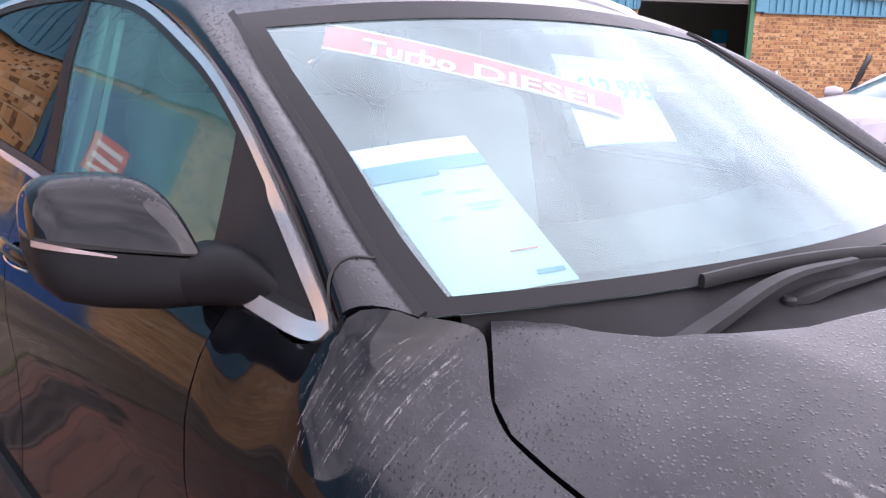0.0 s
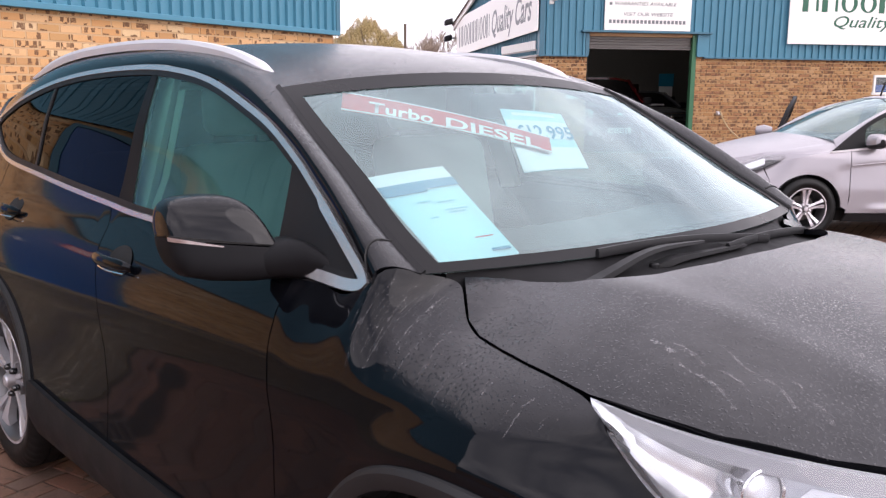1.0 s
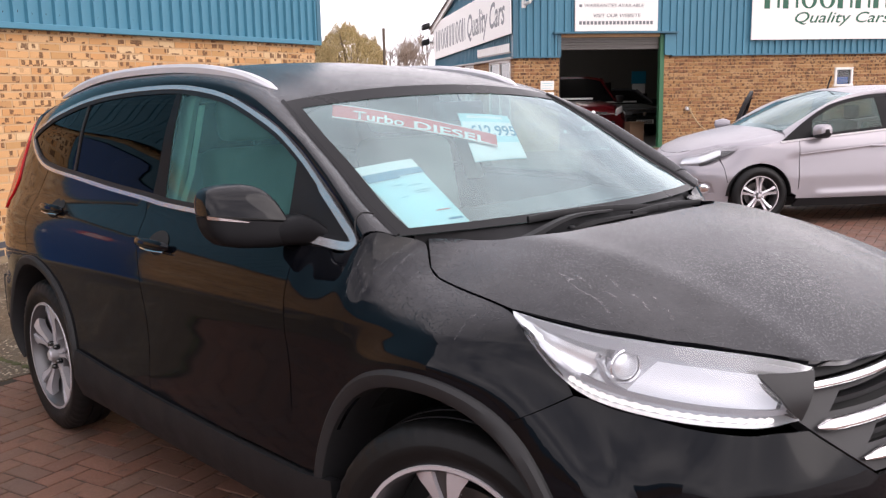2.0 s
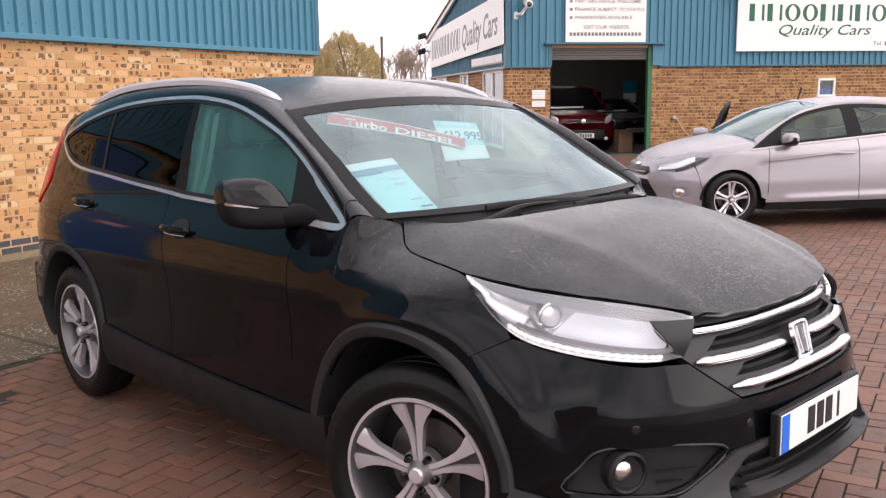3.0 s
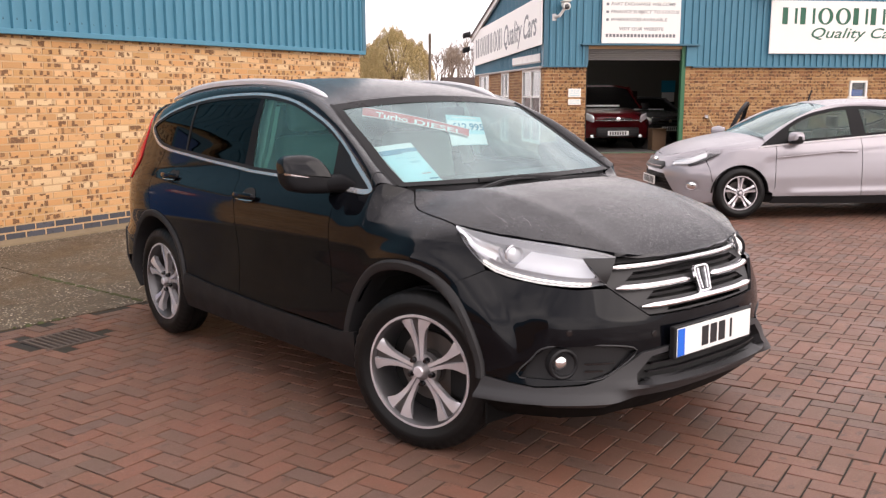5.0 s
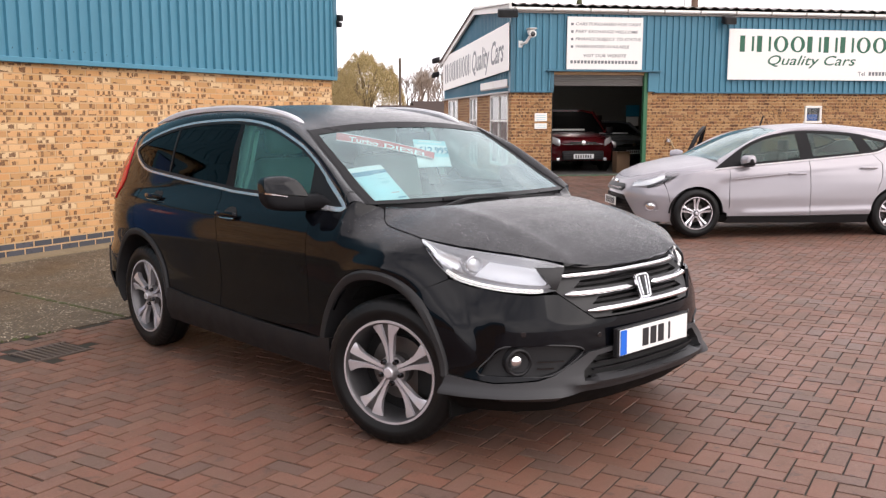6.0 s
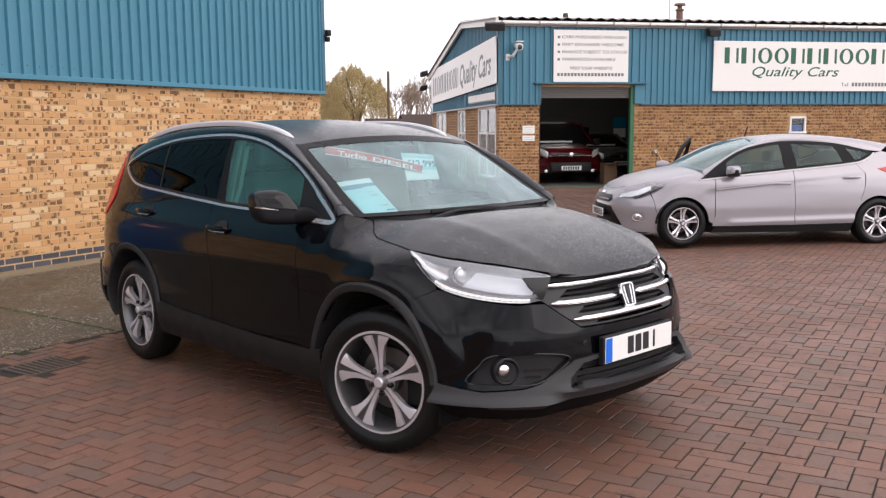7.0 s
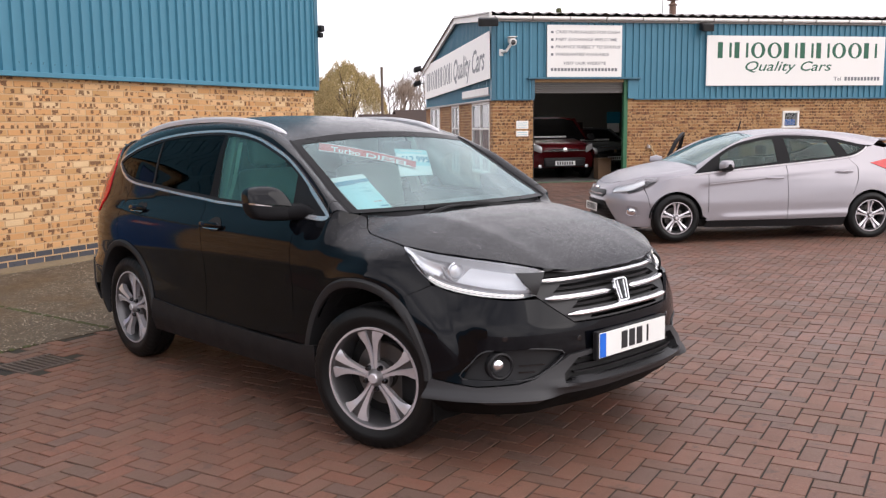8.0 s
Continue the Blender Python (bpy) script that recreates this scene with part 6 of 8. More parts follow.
lip_bot = [(1.63, .322), (1.80, .324), (2.0, .328), (2.284, .332), (2.45, .334), (SE, .336)]
lip_poly = lip_top + mirror_poly(lip_top, SE)[1:] + [(2 * SE - s, z) for s, z in lip_bot[:-1]] + list(reversed(lip_bot))
mouth = [(2.285, .386), (2.37, .380), (2.67, .382), (SE, .383)]
mouth_top = [(SE, .500), (2.46, .494), (2.365, .483), (2.29, .425)]
mouth_poly = mouth + mirror_poly(mouth, SE)[1:] + [(2 * SE - s, z) for s, z in reversed(mouth_top[1:])] + mouth_top


def lip_fn(s, z):
    """Side: a skirt that kicks out at its foot. Front: a thin ridge under the mouth, the face below it raked back."""
    front = ease(2.15, 2.32, s if s < SE else 2 * SE - s)
    skirt = .022 * (1 - ease(.330, .366, z)) * (1 - front)
    ridge = (.016 * math.exp(-((z - .378) / .010) ** 2) - .75 * max(0.0, .372 - z)) * front
    return SH.at(s, z, .012 + skirt + ridge)


lip = mesh_object("bumper_lip", *patch(lip_poly, lip_fn, 0.014, (mouth_poly,), (1.2, 0, .45), 0.05), CLADDING_GREY, suv, "scuffed grey plastic lower bumper")
# near-black sheet stands in for the shade within the mouth
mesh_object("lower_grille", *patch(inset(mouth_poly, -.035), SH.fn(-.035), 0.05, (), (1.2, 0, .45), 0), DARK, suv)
v_top = [(s, z + .004) for s, z in lip_bot]
v_bot = [(1.66, .225), (1.80, .228), (2.0, .232), (2.284, .240), (2.45, .245), (SE, .247)]
valance = v_top + mirror_poly(v_top, SE)[1:] + [(2 * SE - s, z) for s, z in v_bot[:-1]] + list(reversed(v_bot))
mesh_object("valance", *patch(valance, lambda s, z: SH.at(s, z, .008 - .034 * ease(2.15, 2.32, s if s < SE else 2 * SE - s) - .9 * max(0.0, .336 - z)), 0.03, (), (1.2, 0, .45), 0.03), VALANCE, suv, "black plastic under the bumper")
for k in range(4):
    z = .392 + .028 * k
    pa = [SH.at(2.33 + .02 * k + (2 * SE - 4.66 - .04 * k) * i / 24, z, -.014) for i in range(25)]
    v, f = sweep(pa, [(-.010, -.003), (.010, -.003), (.010, .003), (-.010, .003)])
    mesh_object("lower_grille_slat", v, f, BLACK_PLASTIC, suv)
# parking sensors, washer covers
for s0 in (2.012, 2.385, 2 * SE - 2.385, 2 * SE - 2.012):
    c0 = SH.at(s0, .588 if abs(s0 - SE) > .5 else .566, .001)
    nrm = (SH.at(s0, .588, .1) - SH.at(s0, .588)).normalized()
    q = nrm.to_track_quat("X", "Z").to_matrix()
    v, f = turned([(.0, .003), (.010, .003), (.0112, .001), (.0125, .001), (.013, -.004)], 18, "x")
    mesh_object("parking_sensor", [tuple(q @ Vector(p) + c0) for p in v], f, GLOSS_BLACK, suv)
for s_line in ([(1.859, .722), (1.875, .707), (1.895, .699), (1.965, .686)],):
    for fl in (0, 1):
        pa = [SH.at(s if not fl else 2 * SE - s, z, .0015) for s, z in s_line]
        v, f = sweep(smooth_line(pa, 4), ring(.0028, 6))
        mesh_object("washer_cover", v, f, DARK, suv)

# number plate, its characters left as bars
plate = mesh_object("plate_holder", *(lambda b: ([v.co.copy() for v in b.verts], [[w.index for w in q.verts] for q in b.faces]))(block(2.115, 2.141, -.290, .250, .462, .590, .004)), BLACK_PLASTIC, suv)
part("number_plate", block(2.141, 2.145, -.279, .239, .470, .582, .001), PLATE_WHITE, plate, "white number plate with a blue band")
part("plate_band", block(2.145, 2.1462, -.277, -.231, .472, .580), BLUE_BAND, plate)
for k, (y0, y1) in enumerate(((-.095, -.050), (-.036, .009), (.023, .068), (.104, .118))):
    part("plate_bar", block(2.145, 2.1464, y0 - .02, y1 - .02, .487, .566), BLACK_INK, plate)

# sills, arches, wells and underside
sill = [(-.90, .262), (-.86, .470), (-.55, .452), (-.219, .441), (.3, .428), (.76, .428), (.90, .445), (.93, .262)]
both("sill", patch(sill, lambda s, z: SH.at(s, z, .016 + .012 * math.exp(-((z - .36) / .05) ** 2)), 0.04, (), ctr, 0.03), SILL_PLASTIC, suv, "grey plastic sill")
for cx, a0, a1, sq in ((1.266, 5, 190, .875), (-1.318, -10, 194, 1.0)):
    rows = []
    for i in range(49):
        a = radians(a0 + (a1 - a0) * i / 48)
        row = []
        for r, off, inn in ((.456, -.004, 0), (.454, .008, 0), (.445, .015, 0), (.424, .016, 0), (.414, .011, 0), (.411, 0, .0), (.411, -.03, .05), (.411, -.05, .13)):
            c = math.cos(a)
            if cx > 0:
                r *= 1.012 + (.035 * math.sin(2 * a) ** 2 if c < 0 else 0)
            s, z = cx + r * c * (sq if c > 0 else 1), max(.2, .355 + r * math.sin(a))
            p = SH.at(s, z, off)
            row.append(p + Vector((0, inn, 0)))
        rows.append(row)
    v, f = loft(rows)
    both("wheel_arch", finish_sheet([Vector(q) for q in v], f, (cx, 0, .36), 0), ARCH_PLASTIC, suv, "matt dark grey plastic wheel arch")
    # well lining toned near black for the shade inside the arch
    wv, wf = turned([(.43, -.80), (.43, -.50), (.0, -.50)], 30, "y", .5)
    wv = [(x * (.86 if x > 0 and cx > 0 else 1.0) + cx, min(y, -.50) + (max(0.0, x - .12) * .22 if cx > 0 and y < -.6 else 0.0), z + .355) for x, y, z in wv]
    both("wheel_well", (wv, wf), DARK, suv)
# near-black blocks fill the hollow body and deepen the shade beneath
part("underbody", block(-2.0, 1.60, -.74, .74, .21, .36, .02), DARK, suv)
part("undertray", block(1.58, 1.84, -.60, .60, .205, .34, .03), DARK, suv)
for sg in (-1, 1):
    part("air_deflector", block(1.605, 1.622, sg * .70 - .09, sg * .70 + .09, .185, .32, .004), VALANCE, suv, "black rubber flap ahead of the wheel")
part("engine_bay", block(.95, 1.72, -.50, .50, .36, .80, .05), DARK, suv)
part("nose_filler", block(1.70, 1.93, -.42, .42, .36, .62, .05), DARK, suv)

w0 = wheel("front_wheel", .343, .240, .195, 5, radians(95), face=SPOKE_FACE)
w0.parent = suv
w0.matrix_basis = pose(1.262, -.790, .341, 0, 0, 19)
w1 = copy_thing(w0, pose(-1.310, -.785, .346, 0, 8, 0))
w1.name = "rear_wheel"
copy_thing(w0, pose(1.335, .785, .346, 0, 0, 200))
copy_thing(w0, pose(-1.310, .785, .346, 0, 30, 180))

# roof rails
rail = smooth_line([(.235, -.585, 1.480), (.17, -.590, 1.507), (.03, -.594, 1.544), (-.22, -.597, 1.577), (-.5, -.598, 1.590), (-.8, -.598, 1.589), (-1.07, -.596, 1.579), (-1.325, -.590, 1.552), (-1.62, -.580, 1.500)], 6)
v, f = sweep(rail, [(-.015, -.024), (.015, -.024), (.017, -.003), (.010, .008), (-.010, .008), (-.017, -.003)], scale=lambda t: min(1, .35 + 6 * t, .35 + 6 * (1 - t)))
both("roof_rail", (v, f), SATIN, suv, "satin silver roof rail")

# door handles in their cups
for s0, z0 in ((-.125, .978), (-1.14, 1.028)):
    cup = [(s0 + .02 + .072 * math.cos(a), z0 + .004 + .040 * math.sin(a)) for a in [2 * math.pi * i / 20 for i in range(20)]]
    # flat near-black disc painted in for the shade of the cup
    both("handle_cup", patch(cup, SH.fn(.0015), 0.02, (), ctr, 0.0), DARK, suv)
    pa = [SH.at(s0 - .125 + .25 * k / 14, z0 + .004 * math.sin(math.pi * k / 14), .012 + .020 * math.sin(math.pi * k / 14) ** .7) for k in range(15)]
    v, f = sweep(pa, ring(.011, 10, .017), scale=lambda t: min(1, .5 + 4 * t, .5 + 4 * (1 - t)))
    both("door_handle", (v, f), PAINT, suv)
    pa = [SH.at(s0 - .06 + .17 * k / 10, z0 - .016, .014 + .018 * math.sin(math.pi * (k + 2) / 14)) for k in range(11)]
    both("handle_strip", sweep(pa, ring(.003, 6)), CHROME, suv)

# door mirrors: a painted cap over a black shell that runs into the arm
CAP = [(-1.038, 1.150, .018), (-1.036, 1.176, .032), (-1.029, 1.197, .044), (-1.012, 1.212, .054), (-.985, 1.218, .060), (-.945, 1.220, .066), (-.912, 1.216, .068), (-.888, 1.203, .068), (-.872, 1.180, .066), (-.862, 1.150, .063), (-.857, 1.122, .060)]
SHELL_LOW = [(-1.038, 1.112), (-1.030, 1.080), (-1.012, 1.060), (-.97, 1.050), (-.90, 1.046), (-.86, 1.048)]


def seam_z(y):
    return 1.139 + (y + 1.047) * -.115


def mirror_x(y, z):
    return .520 + (y + 1.047) * .50 - .30 * (z - 1.10)


cap_rows, low_rows = [], []
for y, zt, dx in [(p.x, p.y, p.z) for p in smooth_line(CAP, 3)]:
    zs, zb = seam_z(y), table(SHELL_LOW, y)
    top, low = [], []
    for i in range(25):
        a = math.pi * i / 24
        c, q = math.cos(a), math.sin(a)
        px = math.copysign(abs(c) ** .62, c) * dx
        z = zs + abs(q) ** .72 * max(.002, zt - zs)
        top.append((mirror_x(y, z) + px, y, z))
        z = zs - .003 - abs(q) ** .62 * max(.002, zs - zb)
        low.append((mirror_x(y, z) + px * 1.06, y, z))
    cap_rows.append(top + [(mirror_x(y, zs) - dx * .5, y, zs - .001), (mirror_x(y, zs) + dx * .5, y, zs - .001)])
    low_rows.append(low + [(mirror_x(y, zs) - dx * .5, y, zs - .002), (mirror_x(y, zs) + dx * .5, y, zs - .002)])
cap = loft(cap_rows, True, True)
shell_low = loft(low_rows, True, True)
arm_rows = []
for x, y, z, hx, hz in ((.622, -.880, 1.083, .052, .034), (.640, -.862, 1.085, .054, .038), (.660, -.840, 1.090, .056, .042), (.682, -.820, 1.089, .058, .043), (.704, -.806, 1.083, .062, .038), (.728, -.792, 1.074, .068, .030), (.745, -.780, 1.066, .070, .022)):
    arm_rows.append([(x + math.copysign(abs(math.cos(a)) ** .7, math.cos(a)) * hx, y - .2 * math.cos(a) * hx, z + math.copysign(abs(math.sin(a)) ** .7, math.sin(a)) * hz) for a in [2 * math.pi * i / 20 for i in range(20)]])
stalk = loft(arm_rows, True, True)


def mirror_strip(y0, y1, z0, z1, out, h):
    """A thin strip along the front of the mirror, under the cap."""
    line = []
    for k in range(13):
        t = k / 12
        y = y0 + (y1 - y0) * t
        dx = float(np.interp(y, [p[0] for p in CAP], [p[2] for p in CAP]))
        z = z0 + (z1 - z0) * t
        line.append((mirror_x(y, z) + dx * 1.0 + out, y, z))
    return sweep(line, [(-.004, -h), (.004, -h), (.004, h), (-.004, h)], scale=lambda t: max(.25, 1 - .7 * t))


ind = mirror_strip(-1.036, -.955, 1.1365, 1.121, .0035, .0045)
groove = mirror_strip(-1.034, -.865, 1.140, 1.1195, .0005, .0035)


def folded(sheet):
    """The far mirror is folded back along the door."""
    vv, ff_ = mirrored(*sheet)
    turn = Matrix.Translation((.70, .865, 0)) @ Matrix.Rotation(radians(62), 4, "Z") @ Matrix.Translation((-.70, -.865, 0))
    return [tuple(turn @ Vector(p)) for p in vv], ff_


for fl in (0, 1):
    m = (lambda q: q) if not fl else folded
    housing = mesh_object("door_mirror", *m(cap), WET_CAP, suv, "black door mirror with a chrome indicator line", 50)
    mesh_object("mirror_base", *m(shell_low), PILLAR_BLACK, housing, angle=50)
    mesh_object("mirror_stalk", *m(stalk), PILLAR_BLACK, housing, angle=50)
    mesh_object("mirror_groove", *m(groove), DARK, housing)
    mesh_object("indicator", *m(ind), CHROME, housing)

# wipers
def wiper(pivot, elbow, tip, blade_a, blade_b, name):
    arm = smooth_line([pivot, Vector(pivot).lerp(Vector(elbow), .5) + Vector((.0, 0, .004)), elbow, tip], 6)
    v, f = sweep(arm, [(-.016, -.006), (.016, -.006), (.013, .006), (-.013, .006)], scale=lambda t: min(1.2 - .75 * t, .45 + 5 * t))
    w = mesh_object(name, v, f, WIPER, suv, "black wiper resting on the windscreen")
    bl = [Vector(blade_a).lerp(Vector(blade_b), k / 12) for k in range(13)]
    bl = [Vector((p.x, p.y, screen_z(p.x, p.y) + .016)) for p in bl]
    v, f = sweep(bl, [(-.005, -.014), (.005, -.014), (.006, -.002), (.003, .005), (-.003, .005), (-.006, -.002)])
    mesh_object("wiper_blade", v, f, WIPER, w)
    if pivot[1] < -.4:
        return
    v, f = turned([(.0, .008), (.008, .0075), (.011, .004), (.012, -.012)], 20, "z")
    mesh_object("wiper_cap", [(x + pivot[0], y + pivot[1], z + pivot[2]) for x, y, z in v], f, WIPER, w)


def on_screen(x, y, up):
    return (x, y, screen_z(x, y) + up)


wiper(on_screen(1.160, -.560, .004), on_screen(1.148, -.22, .026), on_screen(1.154, -.03, .022), (1.098, -.345, 0), (1.160, .262, 0), "wiper")
wiper(on_screen(1.163, -.232, .004), on_screen(1.174, -.06, .012), on_screen(1.176, .12, .014), (1.172, .05, 0), (1.120, .54, 0), "wiper")

# inside: dashboard, seats, wheel, headlining
dash_rows = []
for j in range(17):
    u = -1 + 2 * j / 16
    y = .66 * u
    xf = 1.02 - .10 * u * u
    dash_rows.append([(xf, y, screen_z(xf, y) - .045), (xf - .16, y, 1.075 - .01 * u * u), (xf - .34, y, 1.085), (xf - .42, y, 1.05), (xf - .44, y, .85), (xf - .40, y, .60)])
v, f = loft(dash_rows)
mesh_object("dashboard", *finish_sheet([Vector(q) for q in v], f, (1.0, 0, .7), 0), DASH, suv, "dark dashboard")
for sy in (-.37, .37):
    bm = block(-.02, .46, sy - .25, sy + .25, .62, .78, .06, 3)
    seat = part("front_seat", bm, SEAT, suv, "pale grey cloth front seat")
    bm = block(-.22, -.06, sy - .24, sy + .24, .74, 1.28, .06, 3)
    for q in bm.verts:
        q.co.x -= .22 * (q.co.z - .74)
    part("backrest", bm, SEAT, seat)
    bm = block(-.36, -.27, sy - .13, sy + .13, 1.30, 1.47, .04, 3)
    part("headrest", bm, SEAT, seat)
part("rear_seat", block(-1.15, -.98, -.60, .60, .60, 1.22, .06, 3), SEAT, suv)
part("cabin_floor", block(-1.9, .9, -.72, .72, .36, .46, .02), DASH, suv)
part("headlining", block(-1.55, .08, -.48, .48, 1.455, 1.470, .004), TRIM_PALE, suv)
pil = smooth_line([SH.at(-.21, 1.07, -.05), SH.at(-.225, 1.25, -.055), SH.at(-.25, 1.47, -.055)], 6)
both("pillar_trim", sweep(pil, [(-.05, -.012), (.05, -.012), (.04, .012), (-.04, .012)], (0, 1, 0)), TRIM_PALE, suv)
belt = sweep([SH.at(-.13, .95, -.06), SH.at(-.15, 1.2, -.065), SH.at(-.17, 1.44, -.06)], [(-.022, -.001), (.022, -.001), (.022, .001), (-.022, .001)], (0, 1, 0))
mesh_object("seat_belt", *belt, TRIM_PALE, suv)
sw = [(.42 + .07 * math.cos(a) * -.5, -.37 + .185 * math.sin(a), 1.02 + .17 * math.cos(a)) for a in [2 * math.pi * i / 32 for i in range(32)]]
v, f = sweep(sw, ring(.016, 8), (1, 0, .35), True)
st = mesh_object("steering_wheel", v, f, DASH, suv)
part("steering_boss", block(.40, .48, -.45, -.29, .96, 1.06, .03, 2), DASH, st)
part("interior_mirror", block(.46, .50, -.11, .11, 1.36, 1.43, .012, 2), BLACK_PLASTIC, suv)

# papers behind the windscreen
def on_glass(u0, drop=.014):
    return Vector((u0[0], u0[1], screen_z(u0[0], u0[1]) - drop))


def glass_card(name, corners, material, label, cat, nu=10, nv=6, drop=.014, parent=None):
    a, b, c, d = [Vector((*p, 0)) for p in corners]
    rows = []
    for j in range(nv + 1):
        t = j / nv
        l, r = a.lerp(d, t), b.lerp(c, t)
        rows.append([on_glass(l.lerp(r, i / nu), drop) for i in range(nu + 1)])
    v, f = loft(rows)
    v2 = [tuple(Vector(p) - Vector((.0008, 0, .0012))) for p in v]
    k = len(v)
    f = list(f) + [tuple(i + k for i in reversed(q)) for q in f]
    ob = mesh_object(name, list(v) + v2, f, material, parent, "" if parent else "")
    if not parent:
        ob.matrix_world = suv.matrix_world.copy()
        tagged(ob, label, cat)
    return ob


def card_text(name, body, corners, box, material, parent, shear=0.0, bold=0.0, drop=.0125):
    """Words laid on a card: box is x0, x1, y0, y1 as shares of the card, y down from its top."""
    ob = lettering(name, body, 1.0, material, Matrix.Identity(4), parent, 0.0, shear, bold)
    me = ob.data
    xs, ys = [v.co.x for v in me.vertices], [v.co.y for v in me.vertices]
    a, b, c, d = [Vector((*p, 0)) for p in corners]
    for v in me.vertices:
        u = box[0] + (box[1] - box[0]) * (v.co.x - min(xs)) / (max(xs) - min(xs))
        t = box[3] + (box[2] - box[3]) * (v.co.y - min(ys)) / (max(ys) - min(ys))
        p = a.lerp(b, u).lerp(d.lerp(c, u), t)
        v.co = on_glass(p, drop)
    ob.matrix_world = Matrix.Identity(4)
    return ob


def card_bar(parent, corners, box, material, drop=.0125, name="print_bar"):
    a, b, c, d = [Vector((*p, 0)) for p in corners]
    q = lambda u, t: a.lerp(b, u).lerp(d.lerp(c, u), t)
    cs = [q(box[0], box[2]), q(box[1], box[2]), q(box[1], box[3]), q(box[0], box[3])]
    return glass_card(name, [(p.x, p.y) for p in cs], material, "", "", 8, 1, drop, parent)


BAN = [(.405, -.491), (.685, -.030), (.748, -.089), (.469, -.543)]
banner = glass_card("windscreen_banner", BAN, RED_INK, "red strip reading Turbo Diesel behind the windscreen", "banner", 16, 2)
for bx_ in ((0, 1, 0, .07), (0, 1, .93, 1)):
    card_bar(banner, BAN, bx_, WHITE_CARD, .0132, "banner_edge")
card_text("banner_word", "Turbo", BAN, (.10, .40, .22, .80), WHITE_CARD, banner, 0, .02)
card_text("banner_word", "DIESEL", BAN, (.46, .92, .24, .80), WHITE_CARD, banner, 0, .02)
LEAF = [(.693, -.638), (.721, -.442), (1.002, -.480), (.964, -.660)]
leaf = glass_card("spec_leaflet", LEAF, CYAN_CARD, "pale blue printed leaflet with a teal heading behind the windscreen", "leaflet", drop=.021)
card_bar(leaf, LEAF, (0, 1, 0, .14), WHITE_CARD, .0175, "leaflet_head")
card_bar(leaf, LEAF, (0, 1, .14, .23), TEAL_INK, .0165)
card_bar(leaf, LEAF, (0, .55, .23, .26), TEAL_INK, .0165)
for r, (u0, u1) in enumerate(((.30, .48), (.55, .78), (.56, .86), (.58, .80), (.30, .42))):
    card_bar(leaf, LEAF, (u0, u1, .36 + .03 * r + (.06 if r > 1 else 0), .372 + .03 * r + (.06 if r > 1 else 0)), PALE_TEAL_INK, .0165)
card_bar(leaf, LEAF, (.62, .86, .80, .808), RED_INK, .0165)
card_bar(leaf, LEAF, (.70, .94, .93, .955), TEAL_INK, .0165)
PRICE = [(.530, -.057), (.555, .170), (.803, -.009), (.786, -.234)]
price = glass_card("price_card", PRICE, CYAN_CARD, "pale blue price card behind the windscreen", "price card", drop=.026)
card_bar(price, PRICE, (0, 1, .66, 1), WHITE_CARD, .0246)
card_bar(price, PRICE, (.02, .98, .20, .52), WHITE_CARD, .0246)
card_text("price_figures", "\u00a312,995", PRICE, (.05, .95, .23, .50), TEAL_INK, price, 0, .02, .0236)
card_bar(price, PRICE, (.15, .85, .06, .12), WHITE_CARD, .0244)

# dried runs on the bonnet and wing
def run_mark(points, w0, w1):
    rows = []
    for i, p in enumerate(points):
        q = points[min(i + 1, len(points) - 1)] - points[max(i - 1, 0)]
        n = Vector((.3, -.3, 1)).normalized() if points[0].z > 1.0 or abs(points[0].y) < .7 else Vector((.1, -1, .3)).normalized()
        sd = q.cross(n).normalized() * ((w0 + (w1 - w0) * i / (len(points) - 1)) / 2)
        rows.append([p - sd, p + sd])
    mesh_object("dried_streak", *loft(rows), DRIED, suv)


def on_hood(x, y):
    return Vector((x, y, hood_z(x, y) + .0015))


for a, b, w in (((1.405, -.600), (1.60, -.645), .010), ((1.44, -.585), (1.60, -.60), .008), ((1.42, -.604), (1.50, -.588), .012), ((1.49, -.535), (1.66, -.578), .009), ((1.624, -.532), (1.71, -.567), .008), ((1.60, .20), (1.85, .26), .007), ((1.66, .30), (1.86, .36), .006)):
    pts = [on_hood(a[0] + (b[0] - a[0]) * k / 10 + .004 * math.sin(k * 1.7), a[1] + (b[1] - a[1]) * k / 10 + .006 * math.sin(k * 1.1)) for k in range(11)]
    run_mark(pts, w * .5, w * .85)
random.seed(21)


def on_wing(s0, j):
    """A spot on the wing's rolled top: s0 along the car, j from 0 at the side to 10 at the bonnet."""
    a = min(63.999, max(0.0, (s0 - .69) / .83 * 64))
    j = min(9.999, max(0.0, j))
    i, m_ = int(a), int(j)
    lo = fender_rows[i][m_].lerp(fender_rows[i][m_ + 1], j - m_)
    hi = fender_rows[i + 1][m_].lerp(fender_rows[i + 1][m_ + 1], j - m_)
    return lo.lerp(hi, a - i) + Vector((.0003, -.0011, .0011))


